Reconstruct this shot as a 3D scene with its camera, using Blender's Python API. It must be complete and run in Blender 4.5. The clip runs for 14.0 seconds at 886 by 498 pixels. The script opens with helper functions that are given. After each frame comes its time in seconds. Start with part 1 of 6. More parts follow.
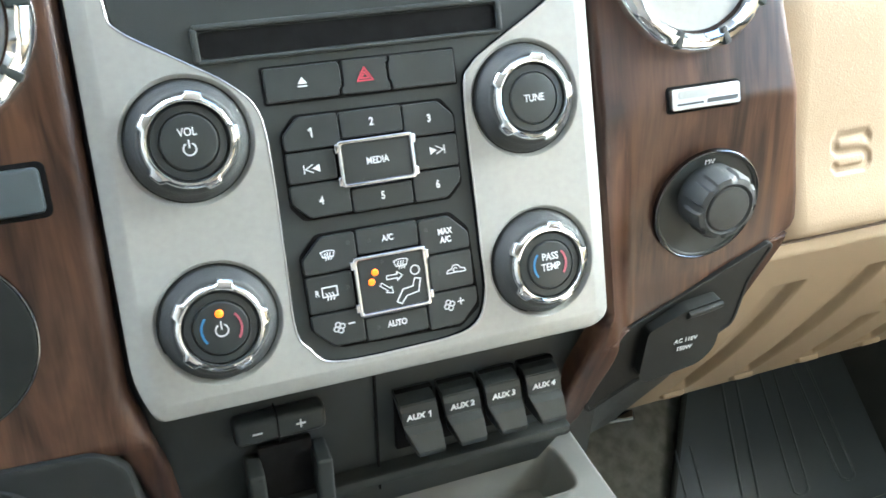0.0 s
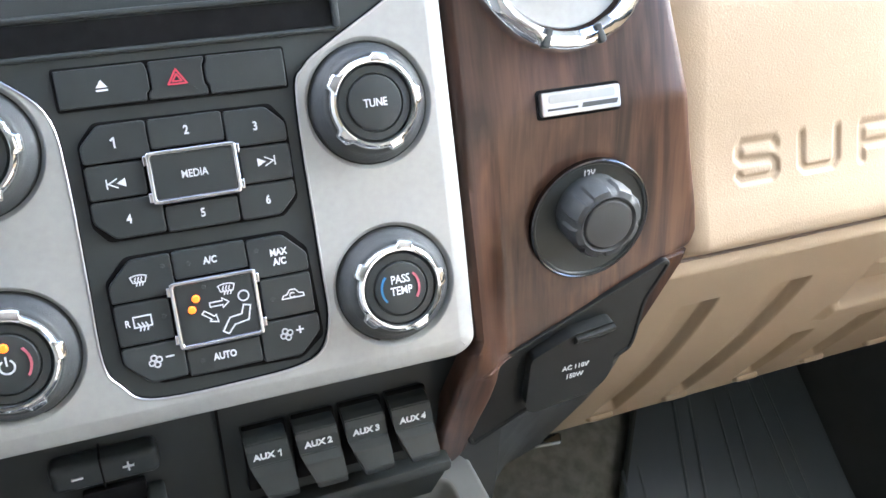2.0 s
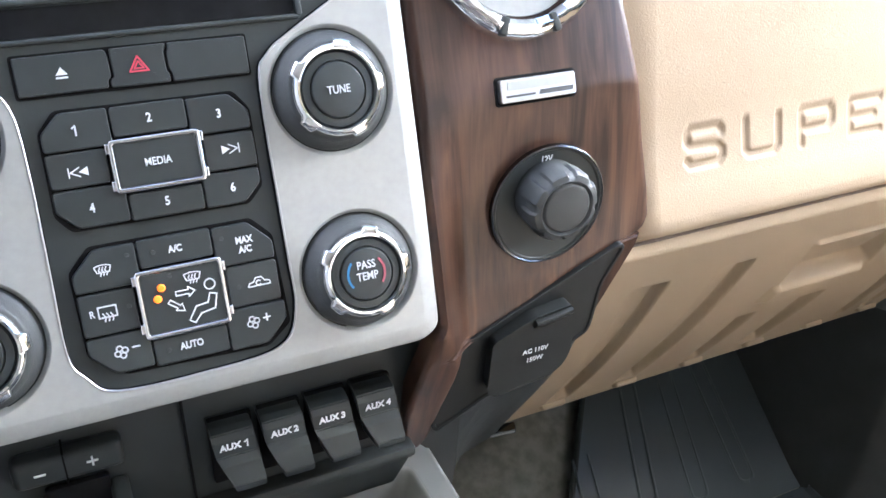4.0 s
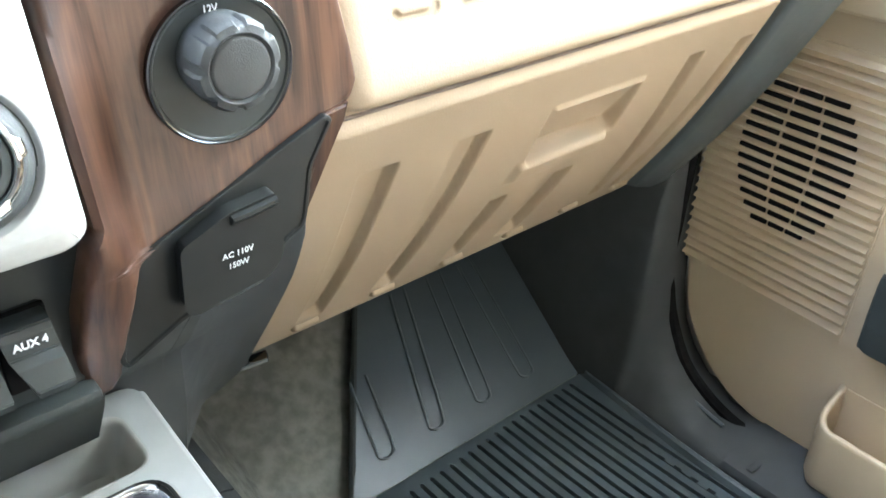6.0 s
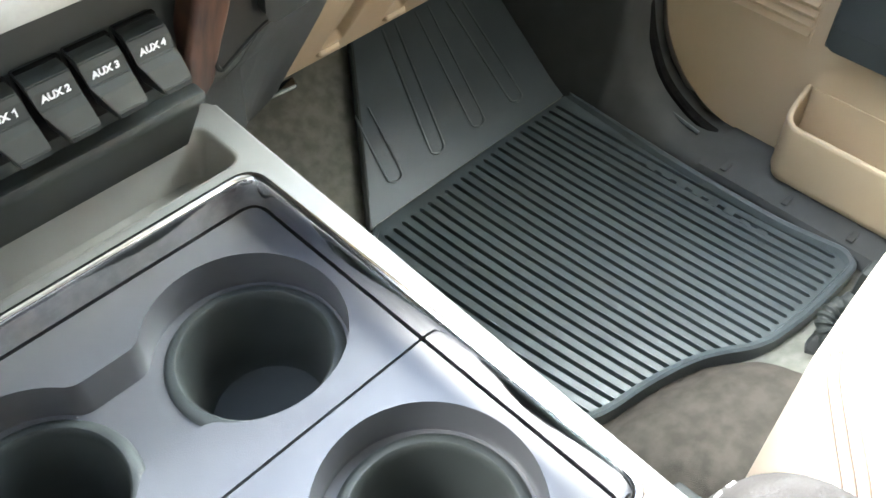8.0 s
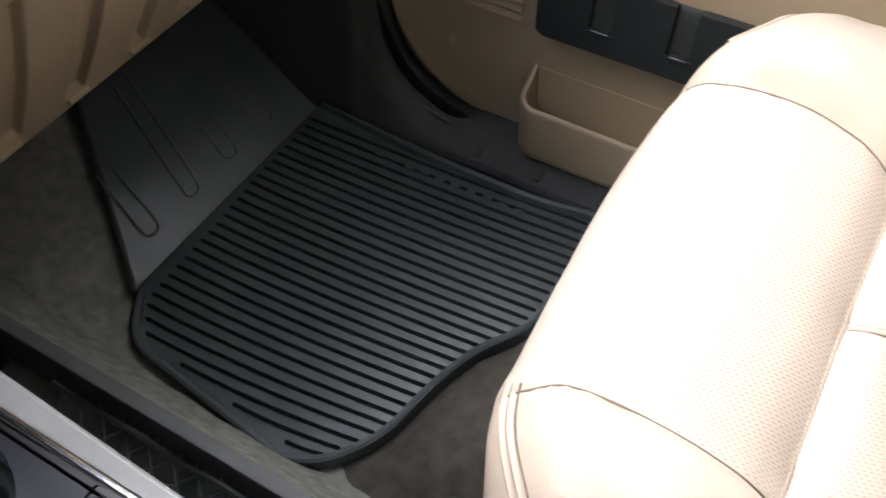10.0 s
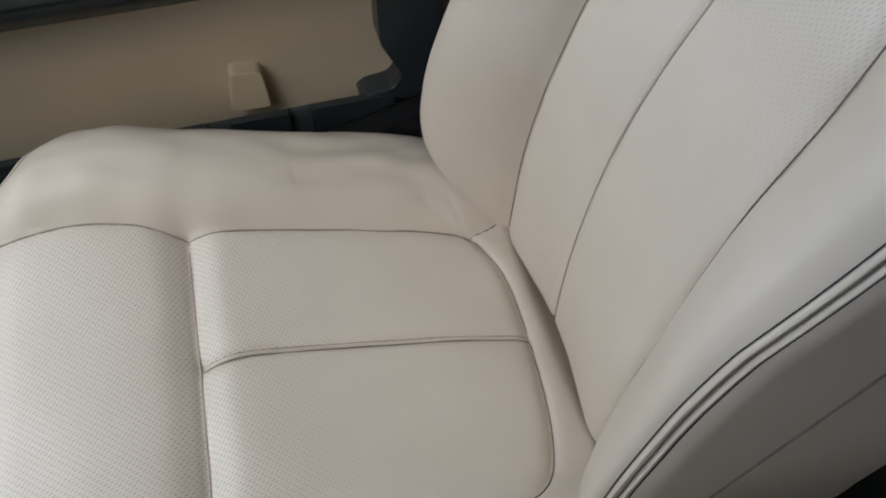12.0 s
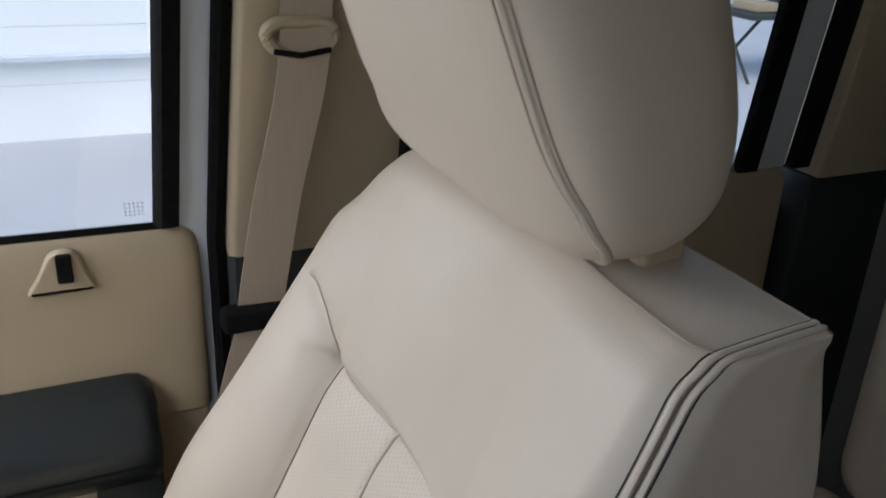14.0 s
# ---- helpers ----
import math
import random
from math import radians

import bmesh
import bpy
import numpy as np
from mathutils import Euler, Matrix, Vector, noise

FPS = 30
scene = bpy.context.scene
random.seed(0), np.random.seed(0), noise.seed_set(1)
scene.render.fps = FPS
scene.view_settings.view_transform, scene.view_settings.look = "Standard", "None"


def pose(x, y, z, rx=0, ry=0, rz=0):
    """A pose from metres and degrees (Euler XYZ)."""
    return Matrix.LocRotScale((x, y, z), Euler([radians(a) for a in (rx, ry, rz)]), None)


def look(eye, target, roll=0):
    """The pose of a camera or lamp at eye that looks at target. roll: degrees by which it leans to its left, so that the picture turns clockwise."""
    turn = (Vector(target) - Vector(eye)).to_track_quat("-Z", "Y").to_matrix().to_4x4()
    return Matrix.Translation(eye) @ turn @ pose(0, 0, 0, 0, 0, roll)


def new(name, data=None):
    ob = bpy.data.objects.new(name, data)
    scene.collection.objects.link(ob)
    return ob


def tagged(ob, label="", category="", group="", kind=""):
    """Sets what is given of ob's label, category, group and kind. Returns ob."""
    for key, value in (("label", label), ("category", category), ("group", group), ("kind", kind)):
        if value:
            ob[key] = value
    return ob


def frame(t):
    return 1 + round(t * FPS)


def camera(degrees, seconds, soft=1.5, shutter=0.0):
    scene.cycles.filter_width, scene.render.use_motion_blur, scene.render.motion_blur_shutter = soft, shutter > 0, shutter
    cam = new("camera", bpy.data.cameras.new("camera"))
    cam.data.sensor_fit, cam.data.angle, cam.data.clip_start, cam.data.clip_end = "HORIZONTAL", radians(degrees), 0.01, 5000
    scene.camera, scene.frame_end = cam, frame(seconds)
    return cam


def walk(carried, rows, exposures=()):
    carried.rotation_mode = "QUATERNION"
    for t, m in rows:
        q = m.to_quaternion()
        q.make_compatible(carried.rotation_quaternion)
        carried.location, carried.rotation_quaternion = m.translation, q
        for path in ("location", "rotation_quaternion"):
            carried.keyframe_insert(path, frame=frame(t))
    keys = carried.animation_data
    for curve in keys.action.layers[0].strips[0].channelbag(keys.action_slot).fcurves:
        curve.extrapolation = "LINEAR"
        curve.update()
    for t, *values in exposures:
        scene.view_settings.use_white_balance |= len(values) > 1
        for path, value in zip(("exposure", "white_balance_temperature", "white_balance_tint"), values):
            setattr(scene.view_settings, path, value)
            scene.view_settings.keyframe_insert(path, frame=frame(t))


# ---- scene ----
cam = camera(53.8, 14.0, shutter=0.2)
PATH = [
    (0, (-0.101, -0.354, 0.815), (0.518, 1.279, -0.159), -0.3),
    (0.5, (-0.062, -0.353, 0.807), (0.552, 1.275, -0.178), -0.3),
    (1, (-0.035, -0.345, 0.799), (0.565, 1.298, -0.171), -0.6),
    (1.5, (-0.025, -0.342, 0.798), (0.579, 1.304, -0.162), -0.6),
    (2, (-0.022, -0.34, 0.799), (0.612, 1.296, -0.161), -0.4),
    (2.5, (-0.02, -0.338, 0.799), (0.648, 1.285, -0.158), -0.1),
    (4.8, (-0.042, -0.345, 0.783), (0.88, 1.152, -0.169), 1.8),
    (5, (-0.029, -0.336, 0.771), (0.951, 1.125, -0.178), 2.2),
    (5.5, (0.008, -0.329, 0.749), (1.098, 1.054, -0.201), 1.9),
    (6, (0.031, -0.321, 0.734), (1.151, 0.945, -0.336), 1.9),
    (6.5, (-0.013, -0.33, 0.732), (1.078, 0.832, -0.474), 1.4),
    (7, (-0.087, -0.333, 0.719), (0.939, 0.685, -0.664), 2.0),
    (7.2, (-0.095, -0.344, 0.723), (0.91, 0.638, -0.7), 1.9),
    (9.3, (0.063, -0.343, 0.788), (1.003, 0.52, -0.751), -1.9),
    (9.5, (0.073, -0.349, 0.792), (1.04, 0.462, -0.759), -1.3),
    (10, (0.061, -0.403, 0.811), (1.125, 0.247, -0.753), -1.2),
    (10.5, (0.06, -0.431, 0.818), (1.244, -0.042, -0.746), -0.9),
    (11, (0.068, -0.467, 0.82), (1.316, -0.381, -0.741), -0.7),
    (11.5, (0.06, -0.493, 0.851), (1.309, -0.658, -0.702), 0.1),
    (12, (0.069, -0.563, 0.935), (1.274, -0.878, -0.63), -0.6),
    (12.2, (0.072, -0.574, 0.957), (1.317, -0.984, -0.554), 0.7),
    (12.5, (0.055, -0.585, 0.972), (1.398, -1.106, -0.415), 2.0),
    (13, (0.036, -0.613, 0.999), (1.49, -1.245, -0.221), 2.8),
    (13.5, (0.022, -0.646, 1.03), (1.575, -1.381, 0.007), 3.5),
    (14, (-0.006, -0.691, 1.054), (1.649, -1.478, 0.252), 2.8),
]
EXPOSURES = [(0, 3.27, 6000, 1), (1, 3.26, 5900, 6), (2.5, 3.18, 5800, 11), (5, 3.23, 5740, 12), (5.5, 3.33, 5920, 12), (6, 3.88, 5760, 3.5), (6.5, 4.36, 5460, -0.5), (7, 3.88, 5800, 6), (9.4, 3.78, 6230, 0.5), (9.7, 2.9, 6200, 8), (10, 1.72, 6250, 14), (10.4, 0.83, 6020, 12), (11, 0.15, 5720, 11), (11.5, 0.15, 5680, 7.5), (12, 0.25, 5640, 5), (12.5, 0.41, 5640, 5.5), (13, 0.52, 5660, 7.5), (13.5, 0.43, 5740, 8.5), (14, 0.5, 6020, 9)]
walk(cam, [(t, look(eye, target, roll)) for t, eye, target, roll in PATH], EXPOSURES)

# ---- light ----
world = bpy.data.worlds.new("sky")
scene.world = world
world.use_nodes = True
wn = world.node_tree
sky = wn.nodes.new("ShaderNodeTexSky")
sky.sky_type, sky.sun_disc = "NISHITA", False
sky.sun_elevation, sky.sun_rotation = radians(47), radians(-47)
sky.air_density, sky.dust_density, sky.ozone_density = 1.0, 2.0, 1.5
wn.nodes["Background"].inputs["Strength"].default_value = 0.15
wn.links.new(sky.outputs[0], wn.nodes["Background"].inputs["Color"])
sun = new("sun", bpy.data.lights.new("sun", "SUN"))
sun.data.energy, sun.data.angle, sun.data.color = 0.85, radians(40), (1.0, 0.96, 0.9)
sun.matrix_world = look((-5.2, 4.8, 7.6), (0, 0, 0))
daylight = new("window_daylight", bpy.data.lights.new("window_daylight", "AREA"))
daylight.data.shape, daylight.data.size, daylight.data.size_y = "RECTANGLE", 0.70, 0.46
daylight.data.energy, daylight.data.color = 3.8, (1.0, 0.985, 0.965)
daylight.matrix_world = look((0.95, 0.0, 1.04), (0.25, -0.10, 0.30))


# ---- materials ----
def material(name, base, rough=0.5, metal=0.0, spec=0.5, second=None, scale=40.0, amount=0.5, bump=0.0, bscale=400.0, coat=0.0, stretch=(1, 1, 1), detail=4.0):
    """A surface with mottling at one scale and relief at another, in metres."""
    m = bpy.data.materials.new(name)
    m.use_nodes = True
    n, l = m.node_tree.nodes, m.node_tree.links
    b = n["Principled BSDF"]
    b.inputs["Roughness"].default_value, b.inputs["Metallic"].default_value = rough, metal
    b.inputs["Specular IOR Level"].default_value, b.inputs["Coat Weight"].default_value = spec, coat
    b.inputs["Coat Roughness"].default_value = 0.12
    b.inputs["Base Color"].default_value = (*base, 1)
    co = n.new("ShaderNodeTexCoord")
    mp = n.new("ShaderNodeMapping")
    mp.inputs["Scale"].default_value = stretch
    l.new(co.outputs["Object"], mp.inputs["Vector"])
    if second:
        t = n.new("ShaderNodeTexNoise")
        t.inputs["Scale"].default_value, t.inputs["Detail"].default_value = scale, detail
        l.new(mp.outputs[0], t.inputs["Vector"])
        r = n.new("ShaderNodeMapRange")
        r.inputs["From Min"].default_value, r.inputs["From Max"].default_value = 0.5 - 0.25 / max(amount, 0.01) * 0.5, 0.5 + 0.25 / max(amount, 0.01) * 0.5
        l.new(t.outputs["Fac"], r.inputs["Value"])
        x = n.new("ShaderNodeMix")
        x.data_type = "RGBA"
        x.inputs[6].default_value, x.inputs[7].default_value = (*base, 1), (*second, 1)
        l.new(r.outputs[0], x.inputs[0])
        l.new(x.outputs[2], b.inputs["Base Color"])
    if bump:
        t = n.new("ShaderNodeTexNoise")
        t.inputs["Scale"].default_value, t.inputs["Detail"].default_value = bscale, 3.0
        l.new(mp.outputs[0], t.inputs["Vector"])
        k = n.new("ShaderNodeBump")
        k.inputs["Strength"].default_value, k.inputs["Distance"].default_value = bump, 0.001
        l.new(t.outputs["Fac"], k.inputs["Height"])
        l.new(k.outputs[0], b.inputs["Normal"])
    return m


def math_node(n, l, op, a, b=None):
    k = n.new("ShaderNodeMath")
    k.operation = op
    for i, v in enumerate((a, b)):
        if v is None:
            continue
        if isinstance(v, (int, float)):
            k.inputs[i].default_value = v
        else:
            l.new(v, k.inputs[i])
    return k.outputs[0]


def perforate(m, hole_colour, ax, ay, px, py, lx, ly, *fades):
    """Punches rows of short slots into a leather: ax, ay name the axes, px, py the pitch, lx, ly the slot's half size."""
    n, l = m.node_tree.nodes, m.node_tree.links
    b = n["Principled BSDF"]
    co = n.new("ShaderNodeTexCoord")
    s = n.new("ShaderNodeSeparateXYZ")
    l.new(co.outputs["Object"], s.inputs[0])
    x, y = s.outputs[ax], s.outputs[ay]
    x = math_node(n, l, "ADD", x, math_node(n, l, "MULTIPLY", y, 0.42))
    lane = math_node(n, l, "ADD", math_node(n, l, "DIVIDE", x, px), 1000.0)
    odd = math_node(n, l, "MULTIPLY", math_node(n, l, "MODULO", math_node(n, l, "FLOOR", lane), 2.0), 0.5)
    fx = math_node(n, l, "FRACT", lane)
    fy = math_node(n, l, "FRACT", math_node(n, l, "ADD", math_node(n, l, "DIVIDE", y, py), math_node(n, l, "ADD", odd, 1000.0)))
    dx = math_node(n, l, "DIVIDE", math_node(n, l, "ABSOLUTE", math_node(n, l, "SUBTRACT", fx, 0.5)), lx / px)
    dy = math_node(n, l, "DIVIDE", math_node(n, l, "ABSOLUTE", math_node(n, l, "SUBTRACT", fy, 0.5)), ly / py)
    r = math_node(n, l, "ADD", math_node(n, l, "POWER", dx, 2.0), math_node(n, l, "POWER", dy, 2.0))
    hole = math_node(n, l, "LESS_THAN", r, 1.0)
    for axis, lo, hi in fades:
        mr = n.new("ShaderNodeMapRange")
        mr.inputs["From Min"].default_value, mr.inputs["From Max"].default_value = lo, hi
        l.new(s.outputs[axis], mr.inputs["Value"])
        hole = math_node(n, l, "MULTIPLY", hole, mr.outputs[0])
    mix = n.new("ShaderNodeMix")
    mix.data_type = "RGBA"
    old = b.inputs["Base Color"]
    if old.links:
        l.new(old.links[0].from_socket, mix.inputs[6])
    else:
        mix.inputs[6].default_value = old.default_value
    mix.inputs[7].default_value = (*hole_colour, 1)
    l.new(hole, mix.inputs[0])
    l.new(mix.outputs[2], b.inputs["Base Color"])
    return m


def glow(name, colour, power):
    m = bpy.data.materials.new(name)
    m.use_nodes = True
    b = m.node_tree.nodes["Principled BSDF"]
    b.inputs["Base Color"].default_value = (*colour, 1)
    b.inputs["Emission Color"].default_value = (*colour, 1)
    b.inputs["Emission Strength"].default_value = power
    return m


def glass(name):
    m = bpy.data.materials.new(name)
    m.use_nodes = True
    b = m.node_tree.nodes["Principled BSDF"]
    b.inputs["Base Color"].default_value = (0.97, 0.99, 0.985, 1)
    b.inputs["Transmission Weight"].default_value = 1.0
    b.inputs["Roughness"].default_value, b.inputs["IOR"].default_value = 0.0, 1.45
    return m


def wood_grain():
    """Walnut print: broad flowing figure with fine pores under a clear coat."""
    m = material("walnut trim", (0.075, 0.033, 0.020), 0.45, spec=0.25, coat=0.30)
    n, l = m.node_tree.nodes, m.node_tree.links
    b = n["Principled BSDF"]
    b.inputs["Coat Roughness"].default_value = 0.16
    co = n.new("ShaderNodeTexCoord")

    def band(scale, turn, size, detail, bend):
        mp, t = n.new("ShaderNodeMapping"), n.new("ShaderNodeTexNoise")
        mp.inputs["Scale"].default_value, mp.inputs["Rotation"].default_value = scale, (0, 0, turn)
        t.inputs["Scale"].default_value, t.inputs["Detail"].default_value, t.inputs["Distortion"].default_value = size, detail, bend
        l.new(co.outputs["Object"], mp.inputs[0])
        l.new(mp.outputs[0], t.inputs["Vector"])
        return t.outputs["Fac"]
    figure, pores = band((14, 2.2, 4.0), 0.18, 4.0, 3.0, 1.6), band((70, 3.0, 6.0), 0.12, 9.0, 4.0, 0.5)
    mixed = math_node(n, l, "ADD", math_node(n, l, "MULTIPLY", figure, 0.78), math_node(n, l, "MULTIPLY", pores, 0.22))
    r = n.new("ShaderNodeValToRGB")
    r.color_ramp.elements[0].position, r.color_ramp.elements[1].position = 0.36, 0.66
    r.color_ramp.elements[0].color, r.color_ramp.elements[1].color = (0.022, 0.0105, 0.007, 1), (0.088, 0.0435, 0.0245, 1)
    mid = r.color_ramp.elements.new(0.5)
    mid.color = (0.053, 0.0252, 0.0147, 1)
    l.new(mixed, r.inputs[0])
    l.new(r.outputs[0], b.inputs["Base Color"])
    return m


SILVER = material("satin silver paint", (0.335, 0.34, 0.318), 0.45, 0.25, second=(0.37, 0.375, 0.35), scale=300, bump=0.03, bscale=3000)
BLACK = material("black grained plastic", (0.030, 0.035, 0.0325), 0.55, spec=0.35, second=(0.034, 0.039, 0.037), scale=60, bump=0.15, bscale=2200)
DARK = material("charcoal moulded plastic", (0.042, 0.046, 0.045), 0.5, spec=0.4, second=(0.058, 0.062, 0.061), scale=30, bump=0.3, bscale=1500)
BUTTON = material("soft black button", (0.029, 0.034, 0.032), 0.42, spec=0.4, second=(0.034, 0.039, 0.038), scale=90, bump=0.1, bscale=2500)
GROOVE = material("unlit black gap", (0.006, 0.006, 0.006), 0.85, spec=0.1, second=(0.012, 0.012, 0.012), scale=100)
CHROME = material("chrome plating", (0.86, 0.87, 0.88), 0.07, 1.0, second=(0.8, 0.82, 0.83), scale=60)
CHROMEW = material("scratched chrome trim", (0.80, 0.80, 0.80), 0.11, 1.0, second=(0.66, 0.66, 0.67), scale=160, amount=0.9, bump=0.10, bscale=260, stretch=(1, 0.3, 1))
DCHROME = material("dark chrome", (0.16, 0.16, 0.165), 0.2, 1.0, second=(0.12, 0.12, 0.125), scale=60)
KEYTRIM = material("bright key trim", (0.74, 0.74, 0.75), 0.16, 1.0, second=(0.66, 0.66, 0.67), scale=60)
PODB = material("glossy black outlet plastic", (0.013, 0.0145, 0.0135), 0.5, spec=0.25, second=(0.017, 0.0185, 0.0175), scale=60, bump=0.12, bscale=2200)
BADGE = material("brushed metal badge", (0.46, 0.46, 0.455), 0.36, 1.0, second=(0.54, 0.54, 0.54), scale=80)
WOOD = wood_grain()
TAN = material("tan grained dash plastic", (0.345, 0.27, 0.183), 0.62, spec=0.3, second=(0.378, 0.293, 0.199), scale=14, bump=0.22, bscale=850)
TANS = material("tan door plastic", (0.44, 0.36, 0.238), 0.5, second=(0.48, 0.38, 0.252), scale=10, bump=0.25, bscale=1100)
LEATHER = material("beige leather", (0.528, 0.45, 0.356), 0.46, second=(0.568, 0.49, 0.393), scale=9, amount=0.6, bump=0.22, bscale=700, spec=0.4)
PERFC = perforate(material("perforated beige leather of the cushion", (0.566, 0.49, 0.394), 0.45, second=(0.606, 0.53, 0.433), scale=9, amount=0.6, bump=0.15, bscale=700, spec=0.4), (0.36, 0.31, 0.28), 0, 1, 0.0029, 0.0046, 0.00048, 0.00135, (1, -0.62, -0.49), (1, -0.305, -0.335))
PERFB = perforate(material("perforated beige leather of the back", (0.56, 0.482, 0.384), 0.45, second=(0.60, 0.522, 0.42), scale=9, amount=0.6, bump=0.15, bscale=700, spec=0.4), (0.41, 0.348, 0.283), 0, 2, 0.0029, 0.0046, 0.00038, 0.0011, (2, 0.54, 0.67))
TRAYG = material("grey tray plastic", (0.265, 0.262, 0.236), 0.45, second=(0.30, 0.296, 0.268), scale=40, bump=0.15, bscale=1500)
DECKG = material("satin grey deck plastic", (0.19, 0.193, 0.185), 0.36, spec=0.5, second=(0.215, 0.218, 0.208), scale=60, bump=0.05, bscale=2500)
INSERTG = material("slate cup insert plastic", (0.066, 0.068, 0.073), 0.28, spec=0.65, second=(0.075, 0.077, 0.082), scale=40, bump=0.1, bscale=1500)
SLATE = material("slate armrest vinyl", (0.022, 0.027, 0.028), 0.25, second=(0.028, 0.033, 0.034), scale=20, bump=0.25, bscale=1100)
THREAD = material("dark thread", (0.035, 0.032, 0.03), 0.8, second=(0.05, 0.045, 0.04), scale=500)
SEAMD = material("shaded brown joint", (0.15, 0.115, 0.09), 0.8, second=(0.19, 0.15, 0.12), scale=120)
THREADP = material("pale thread", (0.5, 0.47, 0.43), 0.8, second=(0.55, 0.52, 0.48), scale=500)
THREADL = material("beige thread", (0.36, 0.29, 0.23), 0.8, second=(0.42, 0.34, 0.27), scale=500)
RUBBER = material("charcoal rubber", (0.056, 0.072, 0.077), 0.34, spec=0.55, second=(0.080, 0.097, 0.102), scale=7, bump=0.2, bscale=1200)
CARPET = material("grey-brown carpet", (0.185, 0.188, 0.162), 0.95, spec=0.1, second=(0.275, 0.278, 0.242), scale=55, amount=0.9, bump=1.0, bscale=1100, detail=12.0)
# browner carpet, darkened to put the seat's shade into its colour
CARPET_SHADED = material("shade-darkened brown carpet", (0.070, 0.063, 0.053), 0.95, spec=0.1, second=(0.104, 0.094, 0.079), scale=55, amount=0.9, bump=1.0, bscale=1100, detail=12.0)
WEB = material("tan belt webbing", (0.40, 0.315, 0.23), 0.7, second=(0.43, 0.34, 0.25), scale=300, bump=0.25, bscale=1500, stretch=(1, 1, 0.08))
WHITE = material("white print", (0.75, 0.77, 0.78), 0.5, second=(0.7, 0.72, 0.73), scale=200)
RED = material("red print", (0.55, 0.06, 0.09), 0.5, second=(0.5, 0.05, 0.08), scale=200)
PINK = material("pink-red print", (0.6, 0.16, 0.2), 0.5, second=(0.55, 0.14, 0.18), scale=200)
BLUE = material("blue print", (0.06, 0.27, 0.55), 0.5, second=(0.05, 0.24, 0.5), scale=200)
AMBER = glow("amber lamp", (1.0, 0.16, 0.008), 0.24)
PAINT = material("pale body paint", (0.62, 0.66, 0.70), 0.25, second=(0.6, 0.64, 0.68), scale=20, coat=0.6)
SUEDE = material("grey-brown armrest vinyl", (0.032, 0.028, 0.025), 0.75, second=(0.042, 0.037, 0.033), scale=30, bump=0.4, bscale=900)
LINING = material("light grey headlining", (0.5, 0.48, 0.44), 0.9, second=(0.54, 0.52, 0.48), scale=60, bump=0.4, bscale=900)
CONCRETE = material("pale concrete", (0.46, 0.47, 0.48), 0.8, second=(0.52, 0.53, 0.54), scale=0.9, bump=0.3, bscale=60)
WALLW = material("white steel cladding", (0.86, 0.865, 0.865), 0.5, second=(0.82, 0.825, 0.83), scale=0.8)
PANE = glass("window glass")


# ---- building tools ----
def mesh_of(bm, name, mat, smooth=True, angle=40):
    bmesh.ops.recalc_face_normals(bm, faces=bm.faces)
    me = bpy.data.meshes.new(name)
    bm.to_mesh(me)
    bm.free()
    me.materials.append(mat)
    if smooth:
        me.shade_smooth()
        me.set_sharp_from_angle(angle=radians(angle))
        if len(me.polygons) < 2500:
            weigh(me, math.cos(radians(angle)))
    return me


def weigh(me, limit):
    """Corner normals weighed by area, so that flat faces stay flat beside their bevels."""
    around = [[] for _ in me.vertices]
    for p in me.polygons:
        w = p.normal * p.area
        for v in p.vertices:
            around[v].append((p.normal.copy(), w))
    out = []
    for p in me.polygons:
        for v in p.vertices:
            s = Vector((0, 0, 0))
            for nrm, w in around[v]:
                if nrm.dot(p.normal) > limit:
                    s += w
            out.append(s.normalized() if s.length > 0 else p.normal.copy())
    me.normals_split_custom_set(out)


def inset(pts, d):
    """A closed outline moved inwards by d; it runs anticlockwise."""
    out, n = [], len(pts)
    for k in range(n):
        a, p, b = Vector(pts[k - 1]), Vector(pts[k]), Vector(pts[(k + 1) % n])
        t = (b - a).normalized()
        q = p + Vector((-t.y, t.x)) * d
        out.append((q.x, q.y))
    return out


def holed(outline, holes, z0, z1):
    """A flat board with openings: the outline and holes are closed lines of x, y."""
    bm = bmesh.new()
    loops = []
    for pts in [outline] + holes:
        loops.append([bm.verts.new((x, y, z1)) for x, y in pts])
    edges = []
    for vs in loops:
        edges += [bm.edges.new((vs[k], vs[(k + 1) % len(vs)])) for k in range(len(vs))]
    bmesh.ops.triangle_fill(bm, edges=edges, use_beauty=True, use_dissolve=False)
    for vs in loops:
        low = [bm.verts.new((v.co.x, v.co.y, z0)) for v in vs]
        for k in range(len(vs)):
            j = (k + 1) % len(vs)
            bm.faces.new((vs[k], vs[j], low[j], low[k]))
    return bm


def circle(x, y, r, n=48):
    return [(x + r * math.cos(2 * math.pi * k / n), y + r * math.sin(2 * math.pi * k / n)) for k in range(n)]


def part(name, bm, mat, parent=None, label="", m=None, angle=40):
    """Links a bmesh as one mesh object, under a thing or a part where one is given."""
    ob = new(name, mesh_of(bm, name, mat, angle=angle))
    ob.parent = parent
    if m is not None:
        ob.matrix_basis = m
    if label:
        ob["label"] = label
    return ob


def thing(name, label, category, m=None, group="", kind=""):
    ob = new(name)
    ob.empty_display_size = 0.05
    if m is not None:
        ob.matrix_basis = m
    return tagged(ob, label, category, group, kind)


